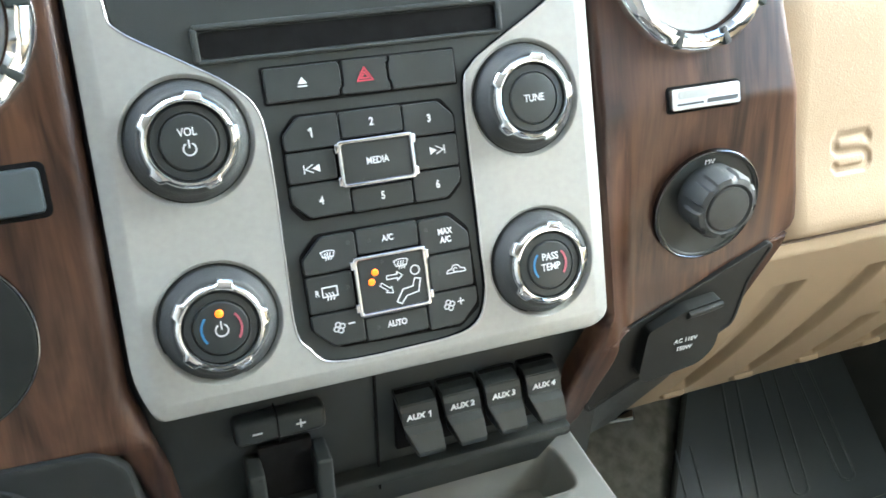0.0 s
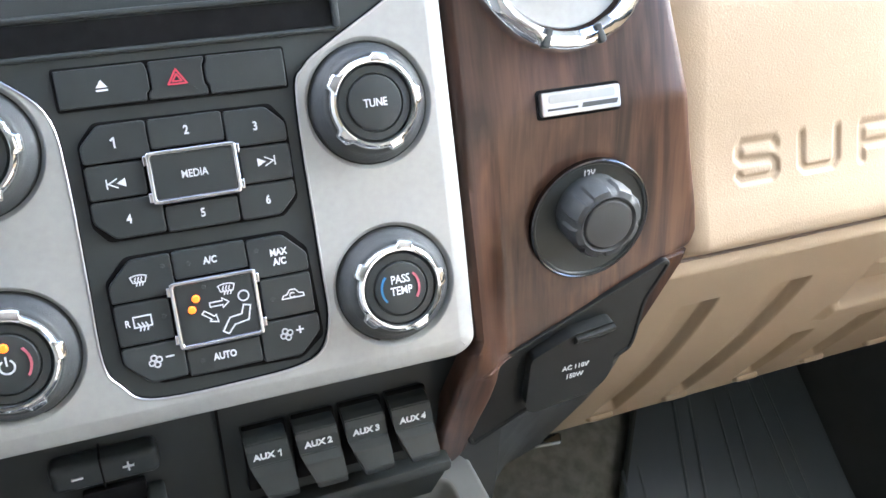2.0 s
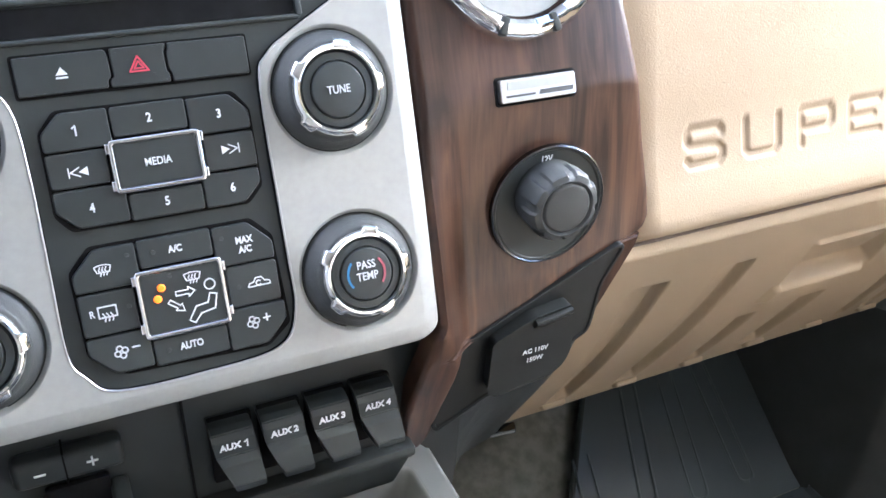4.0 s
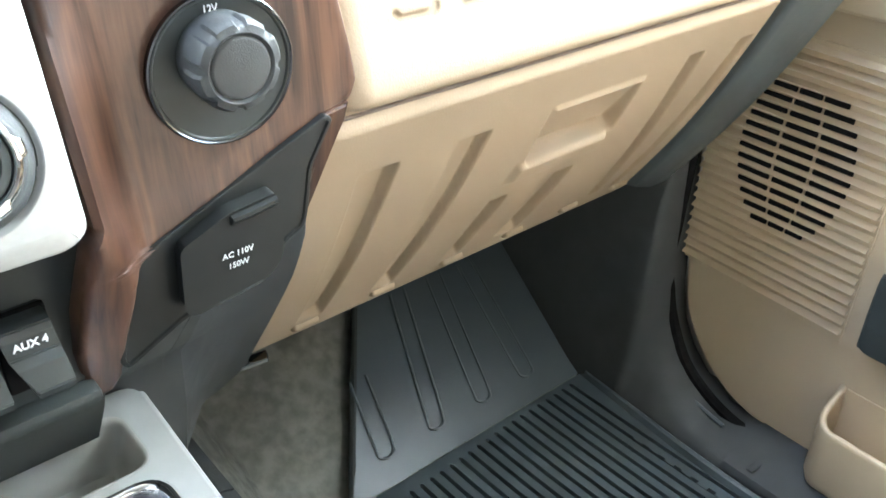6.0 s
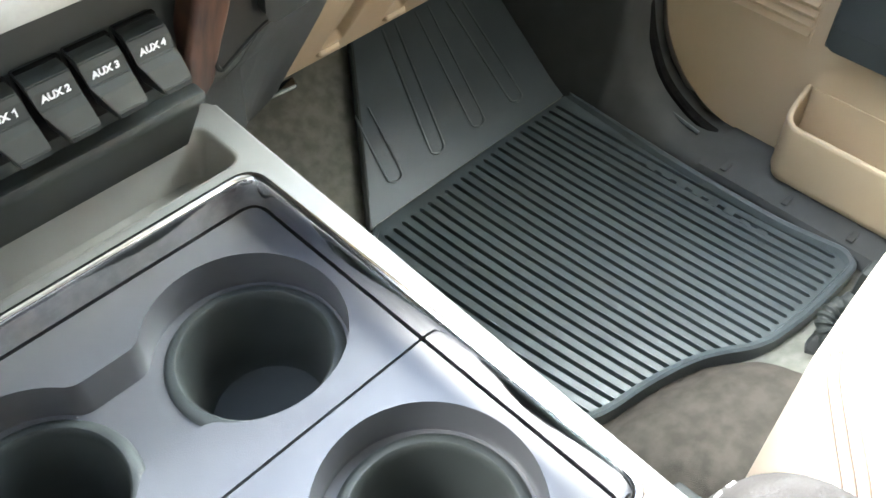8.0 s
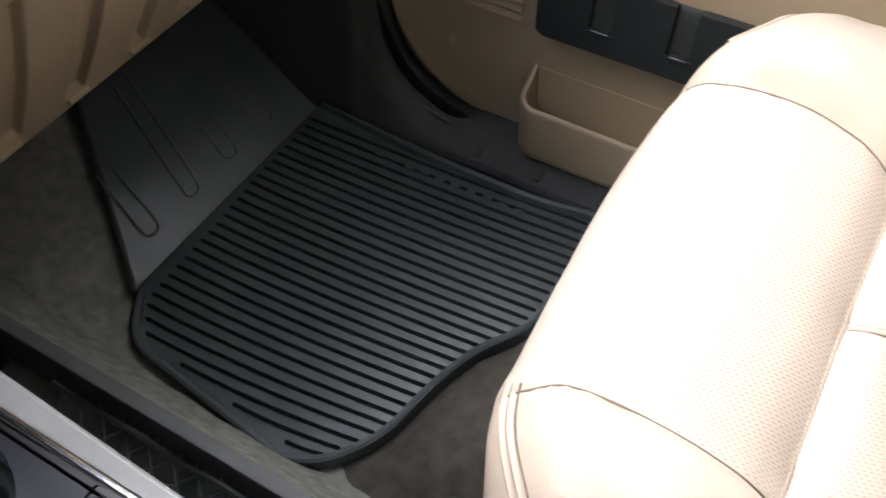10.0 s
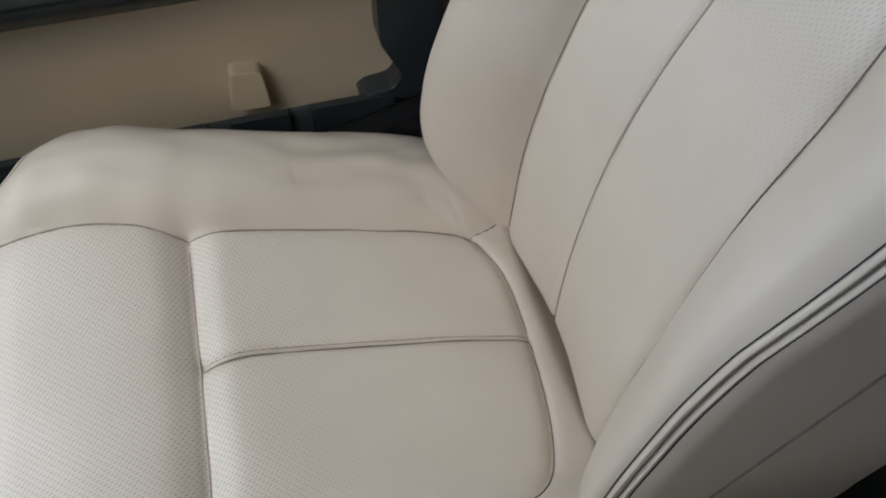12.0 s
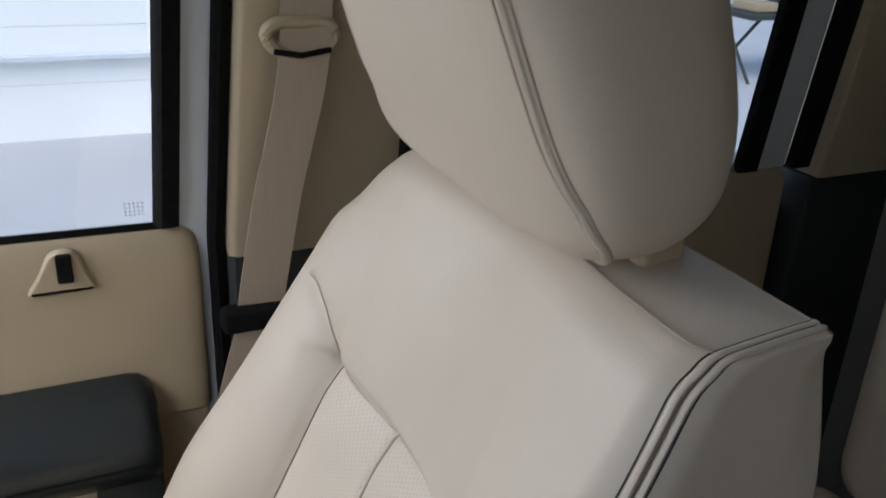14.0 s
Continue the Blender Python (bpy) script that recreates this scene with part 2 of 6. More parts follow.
def box(sx, sy, sz, bevel=0.002, seg=2, at=(0, 0, 0)):
    bm = bmesh.new()
    bmesh.ops.create_cube(bm, size=1.0)
    for v in bm.verts:
        v.co = Vector((v.co.x * sx + at[0], v.co.y * sy + at[1], v.co.z * sz + at[2]))
    if bevel:
        bmesh.ops.bevel(bm, geom=bm.edges[:], offset=bevel, segments=seg, profile=0.5, affect="EDGES")
    return bm


def join(*bms):
    out = bmesh.new()
    for b in bms:
        me = bpy.data.meshes.new("tmp")
        b.to_mesh(me)
        b.free()
        out.from_mesh(me)
        bpy.data.meshes.remove(me)
    return out


def moved(bm, m):
    bmesh.ops.transform(bm, matrix=m, verts=bm.verts)
    return bm


def rounded(pts, radii, seg=5):
    """A closed outline with its corners rounded; one radius, or one for each corner."""
    out, n = [], len(pts)
    if isinstance(radii, (int, float)):
        radii = [radii] * n
    for i in range(n):
        p, a, b, r = Vector(pts[i]), Vector(pts[i - 1]), Vector(pts[(i + 1) % n]), radii[i]
        if r <= 0:
            out.append(p)
            continue
        da, db = (a - p), (b - p)
        r1 = min(r, da.length * 0.48, db.length * 0.48)
        p0, p1 = p + da.normalized() * r1, p + db.normalized() * r1
        for k in range(seg + 1):
            t = k / seg
            out.append(p0 * (1 - t) ** 2 + p * 2 * t * (1 - t) + p1 * t * t)
    return [(v.x, v.y) for v in out]


def prism(pts, z0, z1, bevel=0.0, seg=2):
    """A closed outline in x, y drawn up from z0 to z1, its upper edge bevelled."""
    bm = bmesh.new()
    low = [bm.verts.new((x, y, z0)) for x, y in pts]
    top = [bm.verts.new((x, y, z1)) for x, y in pts]
    n = len(pts)
    for i in range(n):
        bm.faces.new((low[i], low[(i + 1) % n], top[(i + 1) % n], top[i]))
    bm.faces.new(top)
    bm.faces.new(low[::-1])
    bmesh.ops.recalc_face_normals(bm, faces=bm.faces)
    if bevel:
        edges = [e for e in bm.edges if all(v.co.z > z1 - 1e-6 for v in e.verts)]
        bmesh.ops.bevel(bm, geom=edges, offset=bevel, segments=seg, profile=0.5, affect="EDGES")
    return bm


def rect(x0, y0, x1, y1):
    return [(x0, y0), (x1, y0), (x1, y1), (x0, y1)]


def lathe(profile, seg=48, wave=None):
    """Turns (radius, height) pairs about z; wave(angle, i) may scale a radius."""
    bm = bmesh.new()
    rings = []
    for i, (r, z) in enumerate(profile):
        if r <= 1e-6:
            rings.append([bm.verts.new((0, 0, z))])
            continue
        ring = []
        for k in range(seg):
            a = 2 * math.pi * k / seg
            q = r * (wave(a, i) if wave else 1)
            ring.append(bm.verts.new((q * math.cos(a), q * math.sin(a), z)))
        rings.append(ring)
    for a, b in zip(rings, rings[1:]):
        for k in range(seg):
            j = (k + 1) % seg
            if len(a) == 1 and len(b) == 1:
                continue
            if len(a) == 1:
                bm.faces.new((a[0], b[k], b[j]))
            elif len(b) == 1:
                bm.faces.new((a[k], a[j], b[0]))
            else:
                bm.faces.new((a[k], a[j], b[j], b[k]))
    return bm


def loft(sections, closed=True, caps=True):
    bm = bmesh.new()
    rows = [[bm.verts.new(p) for p in s] for s in sections]
    n = len(rows[0])
    for a, b in zip(rows, rows[1:]):
        for k in range(n if closed else n - 1):
            j = (k + 1) % n
            bm.faces.new((a[k], a[j], b[j], b[k]))
    if caps and closed:
        if caps != "end":
            bm.faces.new(rows[0][::-1])
        bm.faces.new(rows[-1])
    return bm


def grid(nx, ny, f):
    """A sheet of nx by ny cells, f(u, v) with u and v from 0 to 1."""
    bm = bmesh.new()
    rows = [[bm.verts.new(f(i / nx, j / ny)) for i in range(nx + 1)] for j in range(ny + 1)]
    for a, b in zip(rows, rows[1:]):
        for i in range(nx):
            bm.faces.new((a[i], a[i + 1], b[i + 1], b[i]))
    return bm


def tube(pts, r, seg=6, flat=1.0, closed=False, wave=0.0):
    """A round cord along points."""
    pts = [Vector(p) for p in pts]
    sections, n = [], len(pts)
    up = Vector((0.3, 0.2, 0.9)).normalized()
    for i, p in enumerate(pts):
        d = (pts[(i + 1) % n] - pts[i - 1]) if closed else (pts[min(i + 1, n - 1)] - pts[max(i - 1, 0)])
        d.normalize()
        a = d.cross(up)
        if a.length < 0.05:
            a = d.cross(Vector((1, 0, 0)))
        a.normalize()
        b = a.cross(d)
        q = r * (1 - wave * (i // 2 % 2))
        sections.append([p + a * q * math.cos(2 * math.pi * k / seg) + b * q * flat * math.sin(2 * math.pi * k / seg) for k in range(seg)])
    if closed:
        sections.append(sections[0])
    return loft(sections, caps=not closed)


def smooth_line(pts, n=8):
    """Points along a soft curve through the ones given."""
    pts = [Vector(p) for p in pts]
    out = []
    for i in range(len(pts) - 1):
        p0, p1, p2, p3 = pts[max(i - 1, 0)], pts[i], pts[i + 1], pts[min(i + 2, len(pts) - 1)]
        for k in range(n):
            t = k / n
            out.append(0.5 * (2 * p1 + (p2 - p0) * t + (2 * p0 - 5 * p1 + 4 * p2 - p3) * t * t + (3 * p1 - p0 - 3 * p2 + p3) * t ** 3))
    out.append(pts[-1])
    return out


def strokes(lines, width, z=0.0, thick=0.0003):
    """Flat printed strokes along lines of (x, y)."""
    bms = []
    for line in lines:
        for a, b in zip(line, line[1:]):
            a, b = Vector((*a, 0)), Vector((*b, 0))
            d = b - a
            m = Matrix.Translation((a + b) / 2 + Vector((0, 0, z))) @ Matrix.Rotation(math.atan2(d.y, d.x), 4, "Z")
            bms.append(moved(box(d.length + width * 0.8, width, thick, 0), m))
    return join(*bms)


def arc(cx, cy, r, a0, a1, n=10):
    return [(cx + r * math.cos(radians(a0 + (a1 - a0) * k / n)), cy + r * math.sin(radians(a0 + (a1 - a0) * k / n))) for k in range(n + 1)]


def letters(words, height, m, parent, mat=None, squeeze=0.82, bold=0.0):
    """Raised lettering of that cap height, centred, in the built-in font."""
    cu = bpy.data.curves.new("lettering", "FONT")
    cu.body, cu.size, cu.align_x, cu.align_y = words, 0.84 * height / 0.70, "CENTER", "CENTER"
    cu.extrude, cu.offset, cu.resolution_u = 0.00015, bold + 0.00007, 3
    ob = new("lettering", cu)
    bpy.context.view_layer.update()
    me = bpy.data.meshes.new_from_object(ob.evaluated_get(bpy.context.evaluated_depsgraph_get()))
    bpy.data.objects.remove(ob)
    bpy.data.curves.remove(cu)
    me.materials.clear()
    me.materials.append(mat or WHITE)
    ob = new("lettering", me)
    ob.parent = parent
    ob.matrix_basis = m @ Matrix.Diagonal((squeeze, 1, 1, 1))
    return ob


def numeral_one(height, m, parent):
    """The figure 1 with its flag, which the built-in font lacks."""
    h = height
    return part("lettering", strokes([[(-0.24 * h, 0.24 * h), (0.02 * h, 0.44 * h), (0.02 * h, -0.44 * h)]], 0.17 * h, 0.00005, 0.0003), WHITE, parent, m=m)


def interp(x, xs, ys):
    return float(np.interp(x, xs, ys))


def eased(xs, ys, n=14):
    """The same curve with its corners rounded: a denser table for interp()."""
    xs, ys = [float(v) for v in xs], [float(v) for v in ys]
    m = [(ys[min(i + 1, len(ys) - 1)] - ys[max(i - 1, 0)]) / (xs[min(i + 1, len(xs) - 1)] - xs[max(i - 1, 0)]) for i in range(len(xs))]
    dx, dy = [], []
    for i in range(len(xs) - 1):
        h = xs[i + 1] - xs[i]
        for k in range(n):
            t = k / n
            dx.append(xs[i] + t * h)
            dy.append((2 * t ** 3 - 3 * t * t + 1) * ys[i] + (t ** 3 - 2 * t * t + t) * h * m[i] + (3 * t * t - 2 * t ** 3) * ys[i + 1] + (t ** 3 - t * t) * h * m[i + 1])
    return dx + [xs[-1]], dy + [ys[-1]]


def step(x, a, b):
    t = min(1.0, max(0.0, (x - a) / (b - a)))
    return t * t * (3 - 2 * t)


def distance(p, line):
    """From the point p to a line of points, in a plane."""
    best = 9.0
    for (ax, ay), (bx, by) in zip(line, line[1:]):
        dx, dy = bx - ax, by - ay
        t = max(0.0, min(1.0, ((p[0] - ax) * dx + (p[1] - ay) * dy) / (dx * dx + dy * dy + 1e-12)))
        best = min(best, math.hypot(p[0] - ax - t * dx, p[1] - ay - t * dy))
    return best


def inside(p, poly):
    c = False
    for (ax, ay), (bx, by) in zip(poly, poly[1:] + poly[:1]):
        if (ay > p[1]) != (by > p[1]) and p[0] < (bx - ax) * (p[1] - ay) / (by - ay) + ax:
            c = not c
    return c


# ---- the cab's shell ----
def floor_height(x, y):
    tunnel = interp(x, (0.10, 0.215, 0.235, 0.262, 0.29, 0.312, 0.36), (0.16, 0.16, 0.15, 0.09, 0.035, -0.004, -0.012))
    fade = step(y, 0.10, 0.40)
    tunnel = tunnel * (1 - 0.35 * fade) + 0.35 * fade * interp(x, (0.10, 0.28, 0.36, 0.42), (0.30, 0.26, 0.06, -0.012))
    toe = 0.70 * max(0.0, y - 0.222) - 0.010
    under = 0.035 * step(-y, 0.165 + 0.25 * max(0, x - 0.46), 0.24 + 0.25 * max(0, x - 0.46)) * step(x, 0.36, 0.45) * (1 - step(x, 0.64, 0.72)) - 0.012
    rise = interp(x, (0.755, 0.77, 0.79, 0.9), (-0.010, -0.003, 0.012, 0.02))
    return max(tunnel, toe, under, rise) - 0.007


carpet = part("floor", grid(130, 150, lambda u, v: (
    0.08 + 0.80 * u, -1.0 + 1.75 * v,
    floor_height(0.08 + 0.80 * u, -1.0 + 1.75 * v) + 0.003 * noise.noise((u * 30, v * 40, 0)))), CARPET)
tagged(carpet, "worn grey-brown cut-pile carpet over the floor and tunnel", "carpet", kind="structure")


def plain_wall(name, label, boxes, mat):
    bm = join(*[box(x1 - x0, y1 - y0, z1 - z0, 0, at=((x0 + x1) / 2, (y0 + y1) / 2, (z0 + z1) / 2)) for x0, y0, z0, x1, y1, z1 in boxes])
    return tagged(part(name, bm, mat), label, "wall" if "wall" in name else name.split("_")[0], kind="structure")


plain_wall("ceiling", "light grey fabric headlining of the cab", [(-0.9, -2.3, 1.36, 0.9, -0.12, 1.40)], LINING)
# unseen wall that blocks side light; its opening is sized for brightness inside
plain_wall("wall_west", "plain grey far side of the cab, unseen, its opening cut to shape the light", [
    (-0.92, -2.3, -0.05, -0.86, -0.66, 1.36), (-0.92, 0.40, -0.05, -0.86, 0.75, 0.80), (-0.92, -0.66, -0.05, -0.86, 0.40, 0.92), (-0.92, -0.66, 0.92, -0.86, 0.0, 1.28), (-0.92, -0.66, 1.28, -0.86, 0.0, 1.36)], LINING)
plain_wall("wall_south", "plain back wall of the cab", [(-0.92, -2.36, -0.05, 0.92, -2.3, 1.40)], LINING)
plain_wall("wall_north", "dark bulkhead in front of the footwells", [(-0.92, 0.75, -0.05, 0.92, 0.80, 0.78), (-0.92, -1.0, -0.12, 0.08, 0.75, -0.06), (-0.92, -2.3, -0.12, 0.92, -1.0, -0.06), (0.08, -1.0, -0.16, 0.92, 0.75, -0.12)], DARK)

# ---- outside ----
ground = tagged(part("ground", grid(40, 40, lambda u, v: (-60 + 120 * u, -60 + 120 * v, -1.0)), CONCRETE), "pale grey concrete yard outside the windows", "ground", kind="structure")
hall = thing("building", "white clad building across the yard with a pale blue band", "building", kind="structure")
for k in range(9):
    part("panel", box(0.2, 22, 0.4285, 0.002, at=(7.2, 6.5, -0.79 + 0.43 * k)), WALLW, hall)
part("skirting", box(0.22, 22, 0.03, 0, at=(7.09, 6.5, -0.36)), PAINT, hall)
table = thing("folding_table", "dark folding table with thin crossed legs out in the yard", "table")
part("tabletop", box(0.8, 2.0, 0.05, 0.01, at=(7.6, -8.6, -0.27)), BLACK, table)
for dy in (-0.8, 0.8):
    part("leg", tube([(7.3, -8.6 + dy, -1.0), (7.9, -8.6 + dy, -0.3)], 0.02), BLACK, table)
    part("leg", tube([(7.9, -8.6 + dy, -1.0), (7.3, -8.6 + dy, -0.3)], 0.02), BLACK, table)
for k, (dy, w, h, mt) in enumerate(((-0.5, 0.5, 0.12, BLACK), (0.1, 0.35, 0.2, DARK), (0.62, 0.3, 0.1, TAN))):
    tagged(part("box", box(0.4, w, h, 0.02, at=(7.6, -8.6 + dy, -0.245 + h / 2)), mt), "small box standing on the folding table", "box")

# ---- centre stack: local x across, y up the face, z out of it ----
SLOPE = math.atan(0.34)
SM = Matrix.Translation((0, 0.008, 0.657)) @ Matrix.Rotation(radians(90) - SLOPE, 4, "X")
M = 0.001


def flat(x, y, z=0.0):
    return Matrix.Translation((x * M, y * M, z * M))


def mm(pts):
    return [(x * M, y * M) for x, y in pts]


def between(o, i, f):
    return [(a[0] + (b[0] - a[0]) * f, a[1] + (b[1] - a[1]) * f) for a, b in zip(o, i)]


stack = thing("centre_stack", "silver and black centre stack with audio and climate controls", "control panel", SM)
inner = [(104, 110), (103.4, 75), (99, 62), (67, 43), (54, 34), (48.8, 20), (48.6, -48), (48, -77), (38, -92), (6, -94.8), (-31, -93.6), (-42, -85), (-47, -74), (-46.6, -40), (-46, 0), (-48, 25), (-59, 38.6), (-78, 51), (-99.6, 65), (-103.4, 75), (-104, 110)]
outer = [(-117, 110), (-118.5, 5), (-120, -85), (-113, -104.5), (107, -106), (115.5, -101), (117, -40), (118, 60), (118, 110)]
soft = [tuple(p)[:2] for p in smooth_line([(*p, 0) for p in inner], 5)]
bez = rounded(outer, [0, 0, 12, 5, 5, 6, 0, 0, 0], 4)
KNOBS = ((-79.3, 16.8), (79.6, 15.6), (79.8, -65.8), (-79.6, -64.2))
shoulder = inset(bez, 8.0)
shoulder[0], shoulder[-1] = (bez[0][0] + 8, bez[0][1]), (bez[-1][0] - 8, bez[-1][1])
face = holed(mm(shoulder + soft), [mm(circle(x, y, 28.6, 72)) for x, y in KNOBS], 0.0, 0.004)
flank = loft([[(x * M, y * M, z * M) for x, y in line] for line, z in ((shoulder, 4.0), (between(shoulder, bez, 0.25), 3.8), (between(shoulder, bez, 0.85), 2.2), (bez, 1.2), (bez, -12.0))], closed=False)
part("bezel", join(face, flank), SILVER, stack, "satin silver surround", angle=50)
for x, y in KNOBS:
    part("knob_dish", moved(lathe([(28.7 * M, 4.0 * M), (28.3 * M, 3.9 * M), (27.6 * M, 3.2 * M), (26.6 * M, 1.4 * M), (25.6 * M, 0.8 * M), (20 * M, 0.7 * M)], 72), flat(x, y)), SILVER, stack, "dished silver recess round a knob")
part("bezel_edge", tube([(x * 0.986 * M, y * M, 0.0017) for x, y in soft], 0.0006), GROOVE, stack, "dark inner gap")
part("bezel_lip", tube([(x * 0.996 * M, y * M, 0.0037) for x, y in soft], 0.00055, 8), BADGE, stack, "thin bright lip along the inner edge")
part("fascia", prism(mm([(-112, 112), (-112, -70), (-50, -100), (50, -100), (112, -70), (112, 112)]), -0.02, 0.0016), BLACK, stack, "matt black control fascia")
slot = part("disc_slot", prism(mm(rounded(rect(-68, 50, 69, 61), 3)), 0.0010, 0.0020), GROOVE, stack, "dark disc slot")
part("slot_lip", join(box(0.141, 0.0026, 0.0036, 0.001, at=(0.0005, 0.063, 0.0018)), box(0.141, 0.0022, 0.003, 0.001, at=(0.0005, 0.0485, 0.0018)), box(0.003, 0.014, 0.004, 0.001, at=(-0.0695, 0.0555, 0.0018)), box(0.003, 0.014, 0.004, 0.001, at=(0.0705, 0.0555, 0.0018))), BLACK, slot)


def button(outline, height=3.0, radius=1.2, mat=BUTTON, bevel=0.0006):
    return part("button", prism(mm(rounded(outline, radius, 3)), -0.0015, height * M, bevel, 2), mat, stack)


part("button_gap", prism(mm(rounded([(-44.6, 44.0), (-44.6, 27.0), (46.4, 26.2), (46.4, 43.6)], 1.6)), 0.0008, 0.0020), GROOVE, stack)
for o in ([(-43.5, 43), (-43.5, 28), (-10.5, 28), (-10.5, 31), (-9, 32), (-9, 40), (-10, 43)],
          [(-8.2, 43), (-8.2, 40), (-8.2, 32), (-9.6, 31), (-9.6, 28), (13.4, 27.6), (13.4, 31), (12.4, 32), (12.4, 40), (13.4, 41), (13.4, 43)],
          [(14.2, 43), (14.2, 40.6), (13.2, 39.6), (13.2, 32.4), (14.2, 31.4), (14.2, 27.6), (45.5, 27.2), (45.5, 42.6)]):
    b = button(o, 3.5, 1.0, bevel=0.0008)
    b["label"] = "wide black push button"
part("symbol", prism(mm([(-29, 35), (-24.6, 35), (-26.8, 38)]), 0.0035, 0.0038), WHITE, stack.children[-3])
part("symbol", prism(mm(rect(-29, 33.6, -24.6, 34.3)), 0.0035, 0.0038), WHITE, stack.children[-3])
part("symbol", strokes([mm([(-1.7, 33.2), (5.5, 33.2), (1.9, 39), (-1.7, 33.2)])], 0.0007, 0.0037), RED, stack.children[-2])
part("symbol", strokes([mm([(0.1, 34.3), (3.7, 34.3), (1.9, 37), (0.1, 34.3)])], 0.0006, 0.0037), RED, stack.children[-2])


def pad(x, y, cut, cells, words):
    """A pad of keys round a middle key: x and y give its column and row lines."""
    made = {}
    for name, (x0, y0, x1, y1, corner) in cells.items():
        o = rect(x0, y0, x1, y1)
        if corner is not None:
            c = o[corner]
            a, b = o[corner - 1], o[(corner + 1) % 4]
            p = [c[0] + math.copysign(min(cut, abs(a[0] - c[0])), a[0] - c[0]) if a[0] != c[0] else c[0], c[1] + math.copysign(cut, a[1] - c[1]) if a[1] != c[1] else c[1]]
            q = [c[0] + math.copysign(cut, b[0] - c[0]) if b[0] != c[0] else c[0], c[1] + math.copysign(cut, b[1] - c[1]) if b[1] != c[1] else c[1]]
            o = o[:corner] + [tuple(p), tuple(q)] + o[corner + 1:]
        made[name] = button(o, 4.0, 1.7, bevel=0.001)
        w = words.get(name)
        if name == "1":
            numeral_one(w[1] * M, flat((x0 + x1) / 2, (y0 + y1) / 2, 4.2), made[name])
        elif w:
            letters(w[0], w[1] * M, flat((x0 + x1) / 2 + w[2], (y0 + y1) / 2 + w[3], 4.2), made[name], bold=0.00008)
    return made


g = 0.35
part("pad_gap", prism(mm(rounded([(-40, 14), (-33, 22), (37, 21), (43, 13), (43, -20), (36, -27), (-35, -26), (-40.5, -19)], 2)), 0.0008, 0.0020), GROOVE, stack)
keys = pad(None, None, 7.5, {
    "1": (-39.2, 5.6 + g, -13 - g, 20.8, 3), "2": (-13, 8.6, 17 - g, 20.6, None), "3": (17, 4.4 + g, 42, 20, 2),
    "prev": (-39.4, -9 + g, -16.8, 5.6 - g, None), "next": (21, -11.4 + g, 42.2, 4.4 - g, None),
    "4": (-39.6, -25, -12 - g, -9 - g, 0), "5": (-12, -25.6, 18 - g, -14.6, None), "6": (18, -25.8, 42, -11.4 - g, 1)},
    {"1": ("1", 4.2, 0, 0), "2": ("2", 4.2, 0, 0), "3": ("3", 4.2, 0, 0), "4": ("4", 4.2, 0, -0.4), "5": ("5", 4.2, 0, 0.4), "6": ("6", 4.2, 0, 0)})
for name, s, x in (("prev", -1, -28), ("next", 1, 31.5)):
    part("symbol", prism(mm([(x - s * 3.4, -4.4), (x + s * 0.1, -2.6), (x - s * 3.4, -0.8)]), 0.004, 0.0043), WHITE, keys[name])
    part("symbol", strokes([mm([(x - s * 0.2, -4.4), (x + s * 3.2, -2.6), (x - s * 0.2, -0.8)]), mm([(x + s * 3.8, -4.4), (x + s * 3.8, -0.8)])], 0.0005, 0.0042), WHITE, keys[name])


def framed_key(x0, y0, x1, y1, tabs):
    key = button(rect(x0 + 2, y0 + 2, x1 - 2, y1 - 2), 5.2, 0.8)
    key["label"] = "square key in a bright metal frame"
    o, i = rounded(rect(x0, y0, x1, y1), 2.0, 4), rounded(rect(x0 + 2.0, y0 + 2.0, x1 - 2.0, y1 - 2.0), 1.2, 4)
    bm = bmesh.new()
    rows = []
    for pts, z in ((o, 0.0), (o, 5.0), (between(o, i, 0.2), 5.6), (between(o, i, 0.75), 5.7), (i, 5.2), (i, 0.0)):
        rows.append([bm.verts.new((px * M, py * M, z * M)) for px, py in pts])
    n = len(o)
    for a, b in zip(rows, rows[1:]):
        for k in range(n):
            bm.faces.new((a[k], a[(k + 1) % n], b[(k + 1) % n], b[k]))
    for tx, ty in tabs:
        bm = join(bm, box(0.0022, 0.0044, 0.0052, 0.0006, at=(tx * M, ty * M, 0.0028)))
    part("key_frame", bm, KEYTRIM, key, "bright metal key frame", angle=60)
    return key


key = framed_key(-15.9, -13.8, 20.4, 7.9, ((-16, 4.5), (-16, -10.5), (20.6, 4.6), (20.6, -10.4)))
letters("MEDIA", 3.7 * M, flat(2.2, -2.9, 5.4), key)

part("pad_gap", prism(mm(rounded([(-40, -42), (-31, -32.6), (35, -33), (43.5, -42), (45, -82), (34, -90.5), (-26, -88), (-39.5, -77)], 2)), 0.0008, 0.0020), GROOVE, stack)
